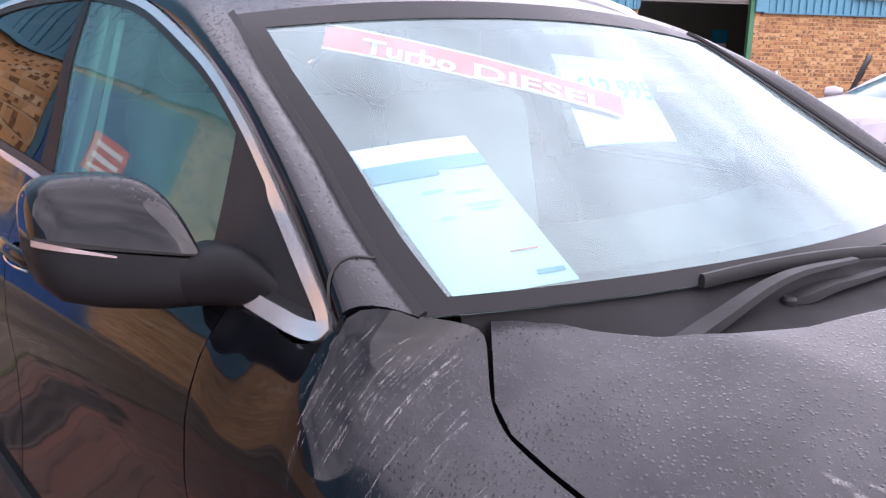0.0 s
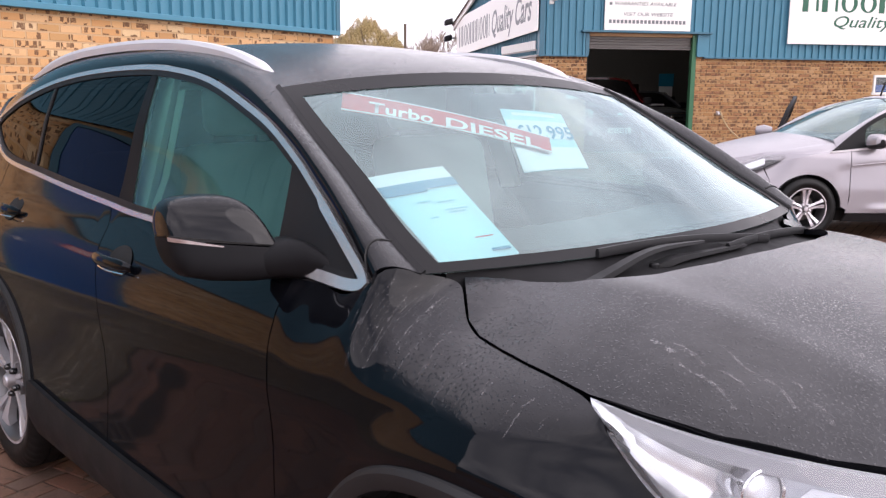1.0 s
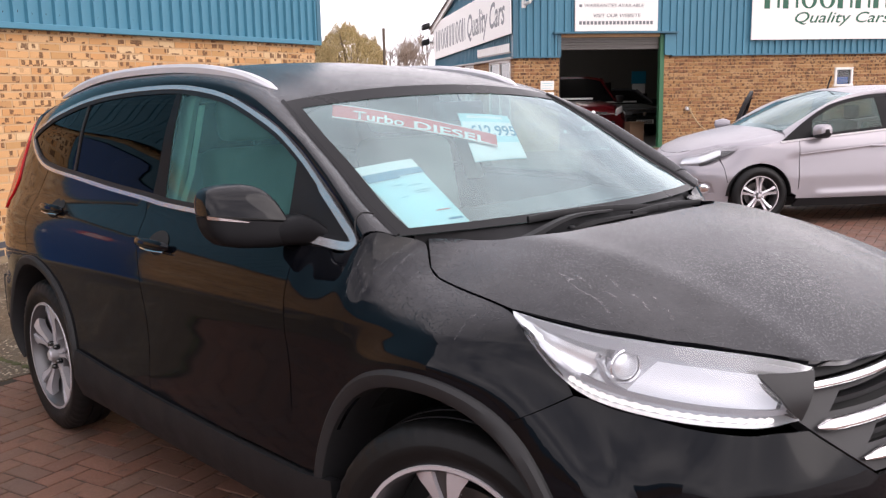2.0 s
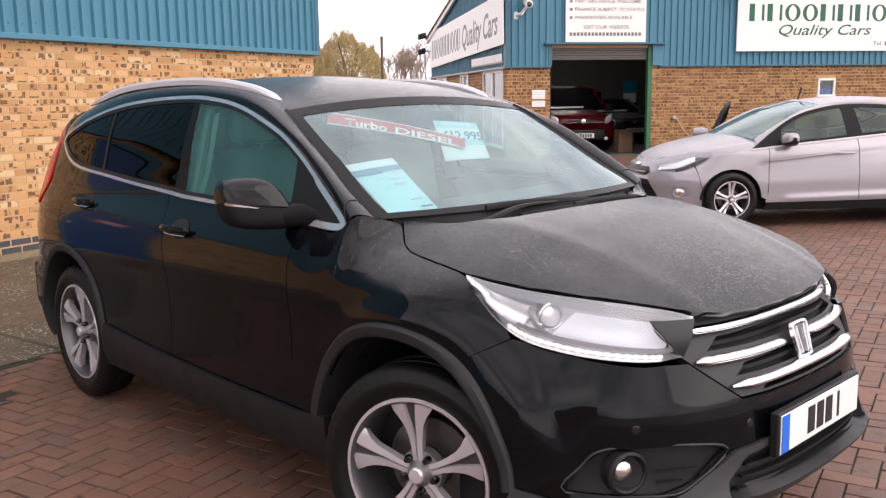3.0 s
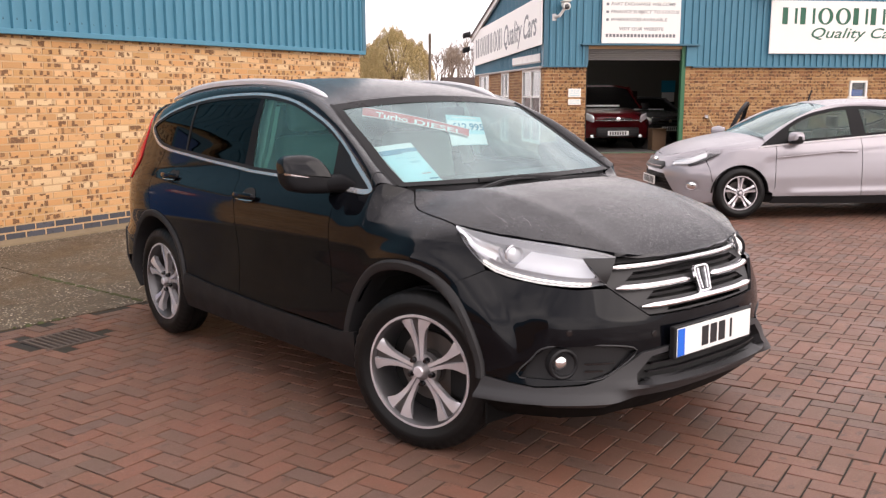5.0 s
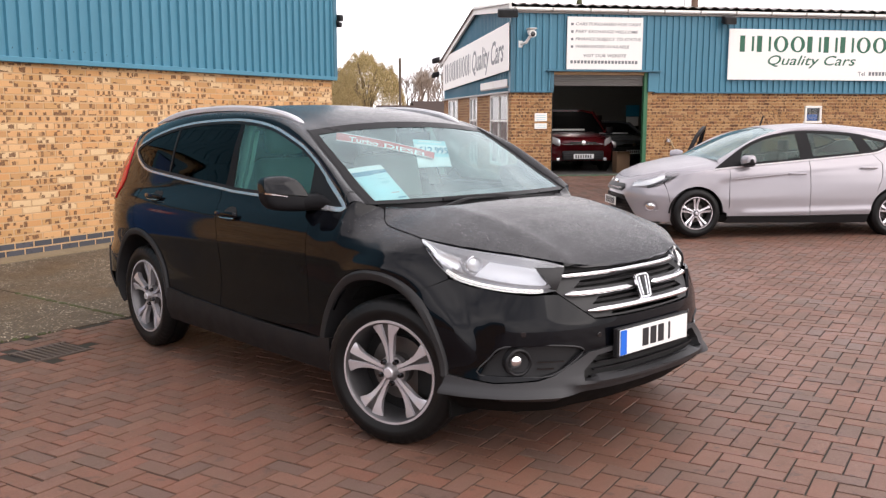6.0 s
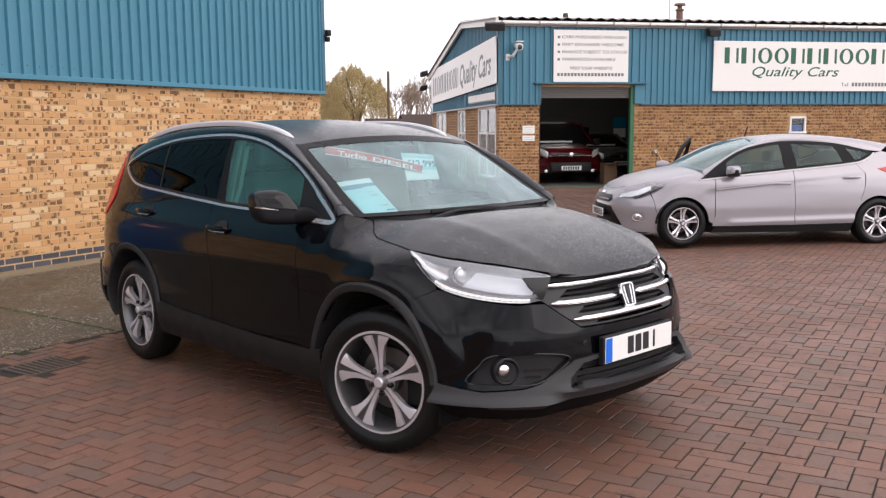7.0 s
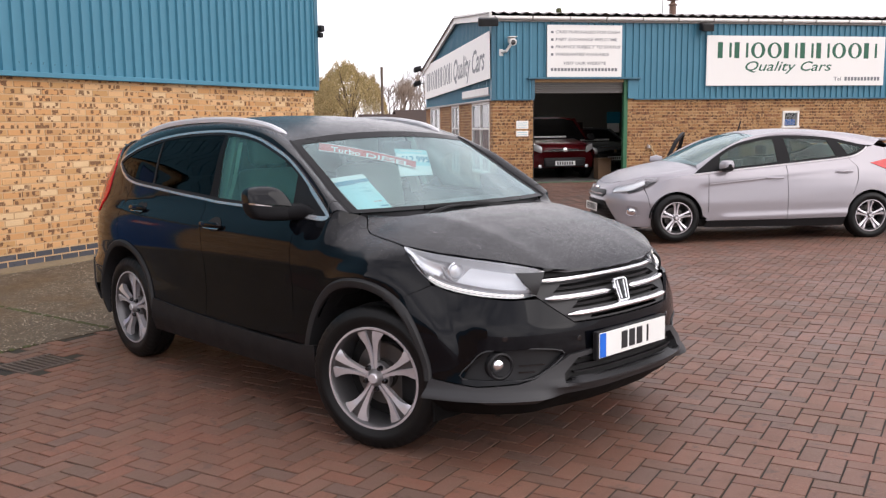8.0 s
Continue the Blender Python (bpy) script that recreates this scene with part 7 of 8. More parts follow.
for k in range(80):
    if k < 50:
        s0, j0, fall = max(.925, random.gauss(1.005, .05)), random.uniform(4.5, 9.4), random.uniform(1.2, 5.5)
    elif k < 66:
        s0, j0, fall = random.uniform(1.08, 1.22), random.uniform(3.0, 8.5), random.uniform(1.5, 5.0)
    else:
        s0, j0, fall = random.uniform(1.22, 1.40), random.uniform(2.5, 8.0), random.uniform(1.5, 4.0)
    lean = random.uniform(-.012, .006)
    pts = [on_wing(s0 + lean * i / 10 + .0005 * math.sin(i * 1.3 + k), j0 - fall * i / 10) for i in range(11)]
    wide = random.random() ** 3
    run_mark(pts, .0009 + .0036 * wide, .0004 + .0014 * wide)


# ---- the silver hatchback ----
HATCH = Shell([(2.20, 0), (2.19, .18), (2.15, .38), (2.06, .56), (1.92, .70), (1.72, .80), (1.45, .87), (1.1, .895), (.6, .905), (0, .908), (-.6, .905), (-1.1, .90), (-1.5, .88), (-1.8, .83), (-2.0, .73), (-2.11, .55), (-2.15, .3), (-2.16, 0)],
              [(.14, .07), (.20, .035), (.30, .012), (.50, .0), (.70, .008), (.82, .020), (.90, .045), (.97, .085), (1.05, .125), (1.2, .20), (1.35, .30), (1.45, .42)],
              [(.14, .08), (.20, .03), (.35, .02), (.50, .0), (.60, .02), (.70, .10), (.80, .22), (.9, .34)],
              [(.14, .08), (.25, .0), (.55, .0), (.60, .03), (.85, .05), (1.0, .09), (1.2, .22), (1.35, .40), (1.45, .6)],
              (1.35, 2.0), (-2.0, -1.5))


def hatch_hood(x, y):
    return table([(.85, 1.06), (1.1, 1.03), (1.4, .975), (1.7, .905), (1.95, .80), (2.12, .68)], x) - .10 * y * y - .12 * y ** 4


def build_hatch(m, paint):
    car = thing("silver_hatchback", "silver five-door hatchback parked side-on, far door open", "car", m)
    H, end, begin = HATCH, HATCH.end, HATCH.begin
    c0 = (0, 0, .55)
    wx = 1.324
    ar = .345
    low = [(1.12, .872), (.80, .905), (.50, .935), (.20, .962), (-.14, .993), (-.55, 1.03), (-.86, 1.060), (-1.10, 1.093), (-1.24, 1.150), (-1.33, 1.210)]
    top = [(-1.22, 1.250), (-1.08, 1.282), (-.85, 1.330), (-.46, 1.362), (-.07, 1.362), (.23, 1.322), (.53, 1.240), (.82, 1.080)]
    lowl = [(p.x, p.y) for p in smooth_line([(a, b, 0) for a, b in low], 4)]
    topl_ = [(p.x, p.y) for p in smooth_line([(a, b, 0) for a, b in [low[-1]] + top + [low[0]]], 4)]
    dlo = lowl + topl_[1:-1]
    zl = lambda s: float(np.interp(s, [p[0] for p in reversed(lowl)], [p[1] for p in reversed(lowl)]))

    def run(a, b):
        pts = sorted([p for p in lowl if min(a, b) < p[0] < max(a, b)], reverse=b < a)
        return [(a, zl(a))] + pts + [(b, zl(b))]

    def sculpt(s, z):
        rise = .018 * math.exp(-((z - (.330 - .025 * s)) / .040) ** 2) * (1 - ease(.60, .80, s))
        zc = .835 - .10 * s
        step = -.010 * ease(zc + .012, zc - .02, z) * (1 - ease(.95, 1.10, s)) * ease(zc - .30, zc - .04, z) if z < zc + .012 else 0
        return H.at(s, z, rise + step)

    fa = arc(wx, .31, ar, 175, 20, 18, .96)
    fender = [(.912, .30)] + [p for p in fa if p[1] > .28] + [(1.66, .44), (1.70, .60), (1.75, .70), (1.5, .80), (1.2, .865), (1.06, .865)] + [(.912, zl(.912))]
    both("fender", patch(fender, sculpt, 0.03, (), c0), paint, car)
    # rolled shoulder between wing and bonnet
    rows = []
    for i in range(15):
        s = .90 + .87 * i / 14
        zb = table([(.90, zl(.90) - .004), (1.06, .865), (1.2, .865), (1.5, .80), (1.75, .70)], s)
        p0 = H.at(s, zb)
        hx = table([(.90, .98), (1.06, 1.10), (1.3, 1.33), (1.6, 1.62), (1.77, 1.80)], s)
        hy = table([(.98, .70), (1.3, .70), (1.6, .66), (1.80, .58)], hx)
        p1 = Vector((hx, -hy, hatch_hood(hx, hy)))
        rows.append([p0.lerp(p1, t) + Vector((0, -.35, .9)) * (.022 * math.sin(math.pi * t)) for t in (0, .2, .4, .6, .8, 1)])
    v, f = loft(rows)
    both("wing_top", finish_sheet([Vector(q) for q in v], f, c0, .01), paint, car)
    fd = [(.93, .275), (.902, .40), (.905, zl(.905))] + run(.905, -.150)[1:] + [(-.158, .60), (-.160, .285)]
    rdoor = [(-.168, .285), (-.166, .60), (-.158, zl(-.158))] + run(-.158, -1.02)[1:] + [(-1.14, .95), (-1.12, .78), (-1.06, .60)] + [p for p in arc(-wx, .31, ar, 50, 5, 8)] + [(-.97, .30)]
    quarter = [(-1.066, .60), (-1.126, .78), (-1.146, .95), (-1.026, zl(-1.026))] + run(-1.026, -1.35)[1:] + [(-1.45, 1.23), (-1.60, 1.20), (-1.72, 1.0), (-1.76, .60), (-1.76, .30)] + [p for p in arc(-wx, .31, ar, 175, 50, 14) if p[1] > .29]
    both("front_door", patch(fd, sculpt, 0.02, (), c0), paint, car)
    both("rear_door", patch(rdoor, sculpt, 0.02, (), c0), paint, car)
    both("rear_quarter", patch(quarter, H.fn(), 0.05, (), c0), paint, car)
    th = [(-1.764, .30), (-1.764, .60), (-1.724, 1.0), (-1.604, 1.20), (-2.2, 1.24), (begin, 1.25)]
    mesh_object("tailgate", *patch(th + [(2 * begin - s, z) for s, z in reversed(th[:-1])] , H.fn(), 0.06, (), c0), paint, car)
    both("tail_lamp", patch([(-1.335, 1.005), (-1.60, 1.055), (-1.86, 1.04), (-1.88, .92), (-1.70, .88), (-1.55, .92)], H.fn(.008), .04, (), c0), RED_LENS, car, "red tail lamp")
    both("waist_trim", sweep([H.at(s, z, .008) for s, z in lowl], [(-.005, -.009), (.005, -.009), (.005, .009), (-.005, .009)]), SATIN, car, "bright waist line")
    both("door_crease", sweep([H.at(s / 40, .835 - .10 * s / 40, .001) for s in range(36, 3, -1)], ring(.0055, 8)), paint, car)
    both("window_seal", patch(dlo, H.fn(.001), .04, (inset(dlo, .036),), c0, .01), PILLAR_BLACK, car)
    gi = inset(dlo, .018)
    wf = cut(cut(gi, (-.020, 1.6), (-.050, .9)), (.80, .8), (.62, 1.5))
    both("front_door_glass", patch(wf, H.fn(-.004), .06, (), c0, 0), MIST_GLASS, car)
    both("rear_door_glass", patch(cut(cut(gi, (-.24, .9), (-.166, 1.6)), (-.66, 1.6), (-.943, .9)), H.fn(-.004), .06, (), c0, 0), MIST_GLASS, car)
    both("quarter_glass", patch(cut(gi, (-1.169, .9), (-.743, 1.6)), H.fn(-.004), .06, (), c0, 0), MIST_GLASS, car)
    both("b_pillar", patch(cut(cut(gi, (-.050, .9), (-.020, 1.6)), (-.166, 1.6), (-.24, .9)), H.fn(0), .06, (), c0, .01), PILLAR_BLACK, car)
    both("c_pillar", patch(cut(cut(gi, (-.943, .9), (-.66, 1.6)), (-.743, 1.6), (-1.169, .9)), H.fn(0), .06, (), c0, .01), PILLAR_BLACK, car)
    both("sail_panel", patch(cut(gi, (.62, 1.5), (.80, .8)), H.fn(0), .06, (), c0, .01), PILLAR_BLACK, car)
    # roof side and roof
    up = [((1.06, .867), (1.02, .70, .985)), ((.82, 1.080), (.78, .66, 1.115)), ((.53, 1.24), (.47, .60, 1.275)), ((.23, 1.322), (.18, .565, 1.365)), ((-.07, 1.362), (-.10, .55, 1.405)), ((-.46, 1.362), (-.46, .545, 1.420)), ((-.85, 1.330), (-.85, .54, 1.405)), ((-1.22, 1.250), (-1.25, .53, 1.365)), ((-1.45, 1.23), (-1.62, .50, 1.31))]
    lc = smooth_line([(a, b, 0) for (a, b), _ in up], 4)
    uc = smooth_line([(x, -y, z) for _, (x, y, z) in up], 4)
    rows = [[H.at(a.x, a.y).lerp(b, t) + Vector((0, -.8, .6)) * (.02 * math.sin(math.pi * t)) for t in (0, .2, .4, .6, .8, 1)] for a, b in zip(lc, uc)]
    v, f = loft(rows)
    both("roof_side", finish_sheet([Vector(q) for q in v], f, c0, .01), paint, car)
    k0 = next(i for i, p in enumerate(uc) if p.x < .24)
    rows = [[Vector((p.x + (.05 if p.x > 0 else -.05 if p.x < -1.2 else 0) * (1 - u * u), abs(p.y) * u, p.z + .035 * (1 - u * u))) for u in [-1 + j / 8 for j in range(17)]] for p in uc[k0:]]
    v, f = loft(rows)
    mesh_object("roof", *finish_sheet([Vector(q) for q in v], f, c0, .012), paint, car)
    rows = []
    for p in uc[:k0 + 1]:
        bow = .05 + .11 * ease(.24, 1.02, p.x)
        rows.append([Vector((p.x + bow * (1 - u * u), abs(p.y) * u, p.z + .03 * (1 - u * u))) for u in [-1 + j / 8 for j in range(17)]])
    v, f = loft(rows)
    mesh_object("windscreen", *finish_sheet([Vector(q) for q in v], f, c0, 0), SCREEN_GLASS, car, "misted windscreen")
    part("spoiler", block(-1.76, -1.50, -.50, .50, 1.285, 1.325, .012, 2), paint, car)
    rear = [[(-1.66, y, 1.29), (-1.90, y * 1.1, 1.06)] for y in (-.48, -.2, .2, .48)]
    v, f = loft(rear)
    mesh_object("rear_screen", v, f, PRIVACY_GLASS, car)
    # bonnet, front, lamps
    hp = [(.98, -.70), (1.3, -.70), (1.6, -.66), (1.80, -.58), (1.93, -.47), (2.02, -.28), (2.05, 0)]
    poly = hp + [(x, -y) for x, y in reversed(hp[:-1])]
    mesh_object("bonnet", *patch(poly, lambda x, y: (x, y, hatch_hood(x, y)), .07, (), (1.4, 0, 0), .012), paint, car)
    nose_a = smooth_line([(1.70, -.64, hatch_hood(1.70, .64)), (1.80, -.58, hatch_hood(1.80, .58)), (1.93, -.47, hatch_hood(1.93, .47)), (2.02, -.28, hatch_hood(2.02, .28)), (2.05, 0, hatch_hood(2.05, 0))], 4)
    n_k = len(nose_a) - 1
    nose_b = [H.at(1.755 + (end - 1.755) * i / n_k, table([(1.755, .68), (2.0, .665), (2.2, .655), (end, .66)], 1.755 + (end - 1.755) * i / n_k)) for i in range(n_k + 1)]
    rows = [[a.lerp(b, t) + Vector((.5, 0, .6)) * (.012 * math.sin(math.pi * t)) for t in (0, .25, .5, .75, 1)] for a, b in zip(nose_a, nose_b)]
    rows += [[Vector((p.x, -p.y, p.z)) for p in r] for r in reversed(rows[:-1])]
    v, f = loft(rows)
    mesh_object("nose_panel", *finish_sheet([Vector(q) for q in v], f, (1.4, 0, .3), .006), paint, car)
    fb = [(1.652, .30), (1.650, .36), (1.642, .428), (1.668, .444), (1.705, .60), (1.755, .68), (2.0, .665), (2.2, .655), (end, .66)]
    fl = [(1.66, .19), (2.0, .19), (end, .19)]
    grille_hole = [(end - .60, .265), (end - .56, .31), (end - .40, .515), (end, .53), (end + .40, .515), (end + .56, .31), (end + .60, .265)]
    foggy = [(1.80, .34), (1.84, .45), (1.97, .455), (2.01, .38), (1.97, .32)]
    bp = fb + mirror_poly(fb, end)[1:] + [(2 * end - s, z) for s, z in fl[:-1]] + list(reversed(fl))
    mesh_object("front_bumper", *patch(bp, H.fn(), .05, (grille_hole, foggy, mirror_poly(foggy, end)), (1.2, 0, .4), .012), paint, car)
    gr = mesh_object("lower_grille", *patch(inset(grille_hole, -.004), H.fn(-.02), .08, (), (1.2, 0, .4), 0), BLACK_PLASTIC, car)
    for z in (.30, .34, .38, .42, .46, .495):
        hw = .52 - .6 * (z - .34)
        pa = [H.at(end - hw + hw * k / 5, z, -.006) for k in range(11)]
        mesh_object("grille_bar", *sweep(pa, [(-.006, -.004), (.006, -.004), (.006, .004), (-.006, .004)]), BLACK_PLASTIC, gr)
    for side, pl in ((0, foggy), (1, mirror_poly(foggy, end))):
        mesh_object("fog_pocket", *patch(inset(pl, -.003), H.fn(-.015), .05, (), (1.2, 0, .4), 0), paint, car)
        s0 = 1.92 if side == 0 else 2 * end - 1.92
        p0 = H.at(s0, .385, -.004)
        nrm = (H.at(s0, .385, .1) - H.at(s0, .385)).normalized()
        q = nrm.to_track_quat("X", "Z").to_matrix()
        v, f = turned([(.046, -.006), (.050, .006), (.055, .007), (.060, .0)], 24, "x")
        fog = mesh_object("fog_lamp", [tuple(q @ Vector((p[0], p[1] * 1.25, p[2])) + p0) for p in v], f, paint, car)
        v, f = turned([(0, .004), (.03, .002), (.050, -.006)], 20, "x")
        mesh_object("fog_lens", [tuple(q @ Vector((p[0], p[1] * 1.25, p[2])) + p0) for p in v], f, CHROME, fog)
    up_g = [(end - .40, .61), (end - .34, .66), (end + .34, .66), (end + .40, .61), (end + .34, .565), (end - .34, .565)]
    ug = mesh_object("upper_grille", *patch(up_g, H.fn(.016), .06, (), (1.2, 0, .4), .01), BLACK_PLASTIC, car)
    pa = [H.at(end - .34 + .068 * k, .603, .022) for k in range(11)]
    mesh_object("grille_chrome", *sweep(pa, [(-.005, -.008), (.005, -.008), (.005, .008), (-.005, .008)]), CHROME, ug)
    v, f = turned([(0, .02), (.03, .018), (.05, .012), (.06, 0)], 20, "x")
    p0 = H.at(end, .668, .0)
    mesh_object("front_badge", [(x + p0.x, y * 1.4, z * .6 + p0.z) for x, y, z in v], f, CHROME, car)
    # headlamps: long wedges
    tl = smooth_line([(1.50, -.74, .83), (1.68, -.655, .815), (1.84, -.585, .755), (2.00, -.46, .700)], 5)
    bl = smooth_line([(1.52, -.770, .795), (1.70, -.745, .712), (1.89, -.660, .622), (2.06, -.48, .606)], 5)
    rows = [[a.lerp(b, k / 5) + Vector((.5, -.6, .4)) * (.035 * math.sin(math.pi * k / 5)) + Vector((.012, -.012, .006)) for k in range(6)] for a, b in zip(tl, bl)]
    v, f = loft(rows)
    ls = finish_sheet([Vector(q) for q in v], f, (1.2, 0, .5), 0)
    rows = [[a.lerp(b, k / 5) + Vector((.012, -.012, -.004)) for k in range(6)] for a, b in zip(tl, bl)]
    v, f = loft(rows)
    bs = finish_sheet([Vector(q) for q in v], f, (1.2, 0, .5), 0)
    for s_ in (0, 1):
        mm = (lambda q: q) if not s_ else (lambda q: mirrored(*q))
        lamp = mesh_object("headlamp", *mm(bs), HATCH_BROW, car, "clear swept-back headlamp")
        mesh_object("lens", *mm(ls), HATCH_LENS, lamp)
        i0 = int(.34 * (len(tl) - 1))
        rows = [[a.lerp(b, .24 + .52 * k / 5) + Vector((.018, -.016, .004 - .006 * math.sin(math.pi * k / 5))) for k in range(6)] for a, b in zip(tl[i0:], bl[i0:])]
        v, f = loft(rows)
        mesh_object("lamp_bowl", *mm(finish_sheet([Vector(q) for q in v], f, (1.2, 0, .5), 0)), REFLECTOR, lamp)
    mesh_object("sill", *(lambda a: a)(patch([(-.95, .185), (-.98, .29), (-.215, .275), (.90, .265), (.945, .185)], H.fn(-.012), .06, (), c0, .02)), BLACK_PLASTIC, car)
    mesh_object("sill", *mirrored(*patch([(-.95, .185), (-.98, .29), (-.215, .275), (.90, .265), (.945, .185)], H.fn(-.012), .06, (), c0, .02)), BLACK_PLASTIC, car)
    for cx in (wx, -wx):
        wv, wf_ = turned([(ar, -.87), (ar, -.5), (0, -.5)], 24, "y", .5)
        both("wheel_well", ([(x + cx, y, z + .31) for x, y, z in wv], wf_), DARK, car)
    part("underbody", block(-1.9, 1.56, -.74, .74, .18, .30, .02), DARK, car)
    part("cabin_floor", block(-1.6, 1.0, -.72, .72, .30, .38), DASH, car)
    part("dashboard", block(.70, 1.0, -.66, .66, .55, .93, .05, 2), DASH, car)
    for sy in (-.36, .36):
        st_ = part("front_seat", block(-.05, .40, sy - .24, sy + .24, .38, .56, .05, 2), DASH, car)
        bm = block(-.22, -.06, sy - .23, sy + .23, .52, 1.05, .05, 2)
        for q in bm.verts:
            q.co.x -= .25 * (q.co.z - .52)
        part("backrest", bm, DASH, st_)
        part("headrest", block(-.40, -.32, sy - .12, sy + .12, 1.07, 1.22, .03, 2), DASH, st_)
    part("rear_seat", block(-1.15, -.98, -.6, .6, .45, 1.05, .05, 2), DASH, car)
    for s0, z0 in ((.02, .822), (-.94, .895)):
        pa = [H.at(s0 - .11 + .022 * k, z0, .008 + .024 * math.sin(math.pi * k / 10) ** .7) for k in range(11)]
        both("door_handle", sweep(pa, ring(.010, 8, .014)), paint, car)
    # mirrors
    rows = []
    for y, zt, zb, dx in ((-1.04, 1.01, .965, .025), (-1.025, 1.045, .93, .06), (-.97, 1.06, .91, .088), (-.90, 1.055, .905, .088), (-.86, 1.02, .91, .06), (-.84, .98, .925, .03)):
        rows.append([(.70 + dx * math.copysign(abs(math.cos(a)) ** .7, math.cos(a)), y, (zt + zb) / 2 + (zt - zb) / 2 * math.copysign(abs(math.sin(a)) ** .7, math.sin(a))) for a in [2 * math.pi * i / 18 for i in range(18)]])
    v, f = loft(rows, True, True)
    both("door_mirror", (v, [q for q in f if len(q) == 4 and not 10 <= q[0] % 18 < 17]), paint, car)
    both("mirror_shell", (v, [q for q in f if len(q) != 4 or 10 <= q[0] % 18 < 17]), BLACK_PLASTIC, car)
    both("mirror_foot", sweep([(.70, -.86, .93), (.74, -.80, .91)], ring(.03, 10, .02)), BLACK_PLASTIC, car)
    # wheels
    w = wheel("front_wheel", .312, .205, .205, 5, radians(90), 5, False)
    w.parent = car
    w.matrix_basis = pose(wx, -.79, .312, 0, 10, 0)
    copy_thing(w, pose(-wx, -.79, .312, 0, 30, 0))
    copy_thing(w, pose(wx, .79, .312, 0, 0, 180))
    copy_thing(w, pose(-wx, .79, .312, 0, 0, 180))
    rod([(.16, 0, 1.42), (.15, 0, 1.46), (.12, 0, 1.56)], .010, BLACK_PLASTIC, "aerial", car)
    # far front door, standing open
    hinge = new("open_door")
    hinge.parent = car
    hinge.matrix_basis = pose(.86, -.85, 0, 0, 0, 66)
    v, f = sweep([(-.02, 0, .93), (-.10, .02, 1.03), (-.32, .10, 1.24), (-.60, .17, 1.36), (-.95, .18, 1.38), (-1.02, .12, 1.15), (-1.03, .04, .98)], [(-.022, -.022), (.022, -.022), (.022, .022), (-.022, .022)])
    mesh_object("door_frame", v, f, PILLAR_BLACK, hinge)
    part("door_panel", block(-1.03, -.02, -.04, .04, .30, .96, .03, 2), paint, hinge)
    v, f = turned([(0, -.1), (.05, -.09), (.075, 0), (.05, .09), (0, .1)], 16, "y")
    mesh_object("door_mirror", [(x * .8 - .14, y - .16, z + .99) for x, y, z in v], f, paint, hinge)
    # front plate, characters left as bars
    p0 = H.at(end, .42, .02)
    pl_ = part("number_plate", block(p0.x, p0.x + .008, -.26, .26, .36, .47, .002), PLATE_WHITE, car)
    for k in range(7):
        part("plate_bar", block(p0.x + .008, p0.x + .0095, -.20 + .062 * k, -.16 + .062 * k, .375, .455), BLACK_INK, pl_)
    return car


build_hatch(pose(-1.63, 8.21, -.012, 0, -.3, 232.16), SILVER)


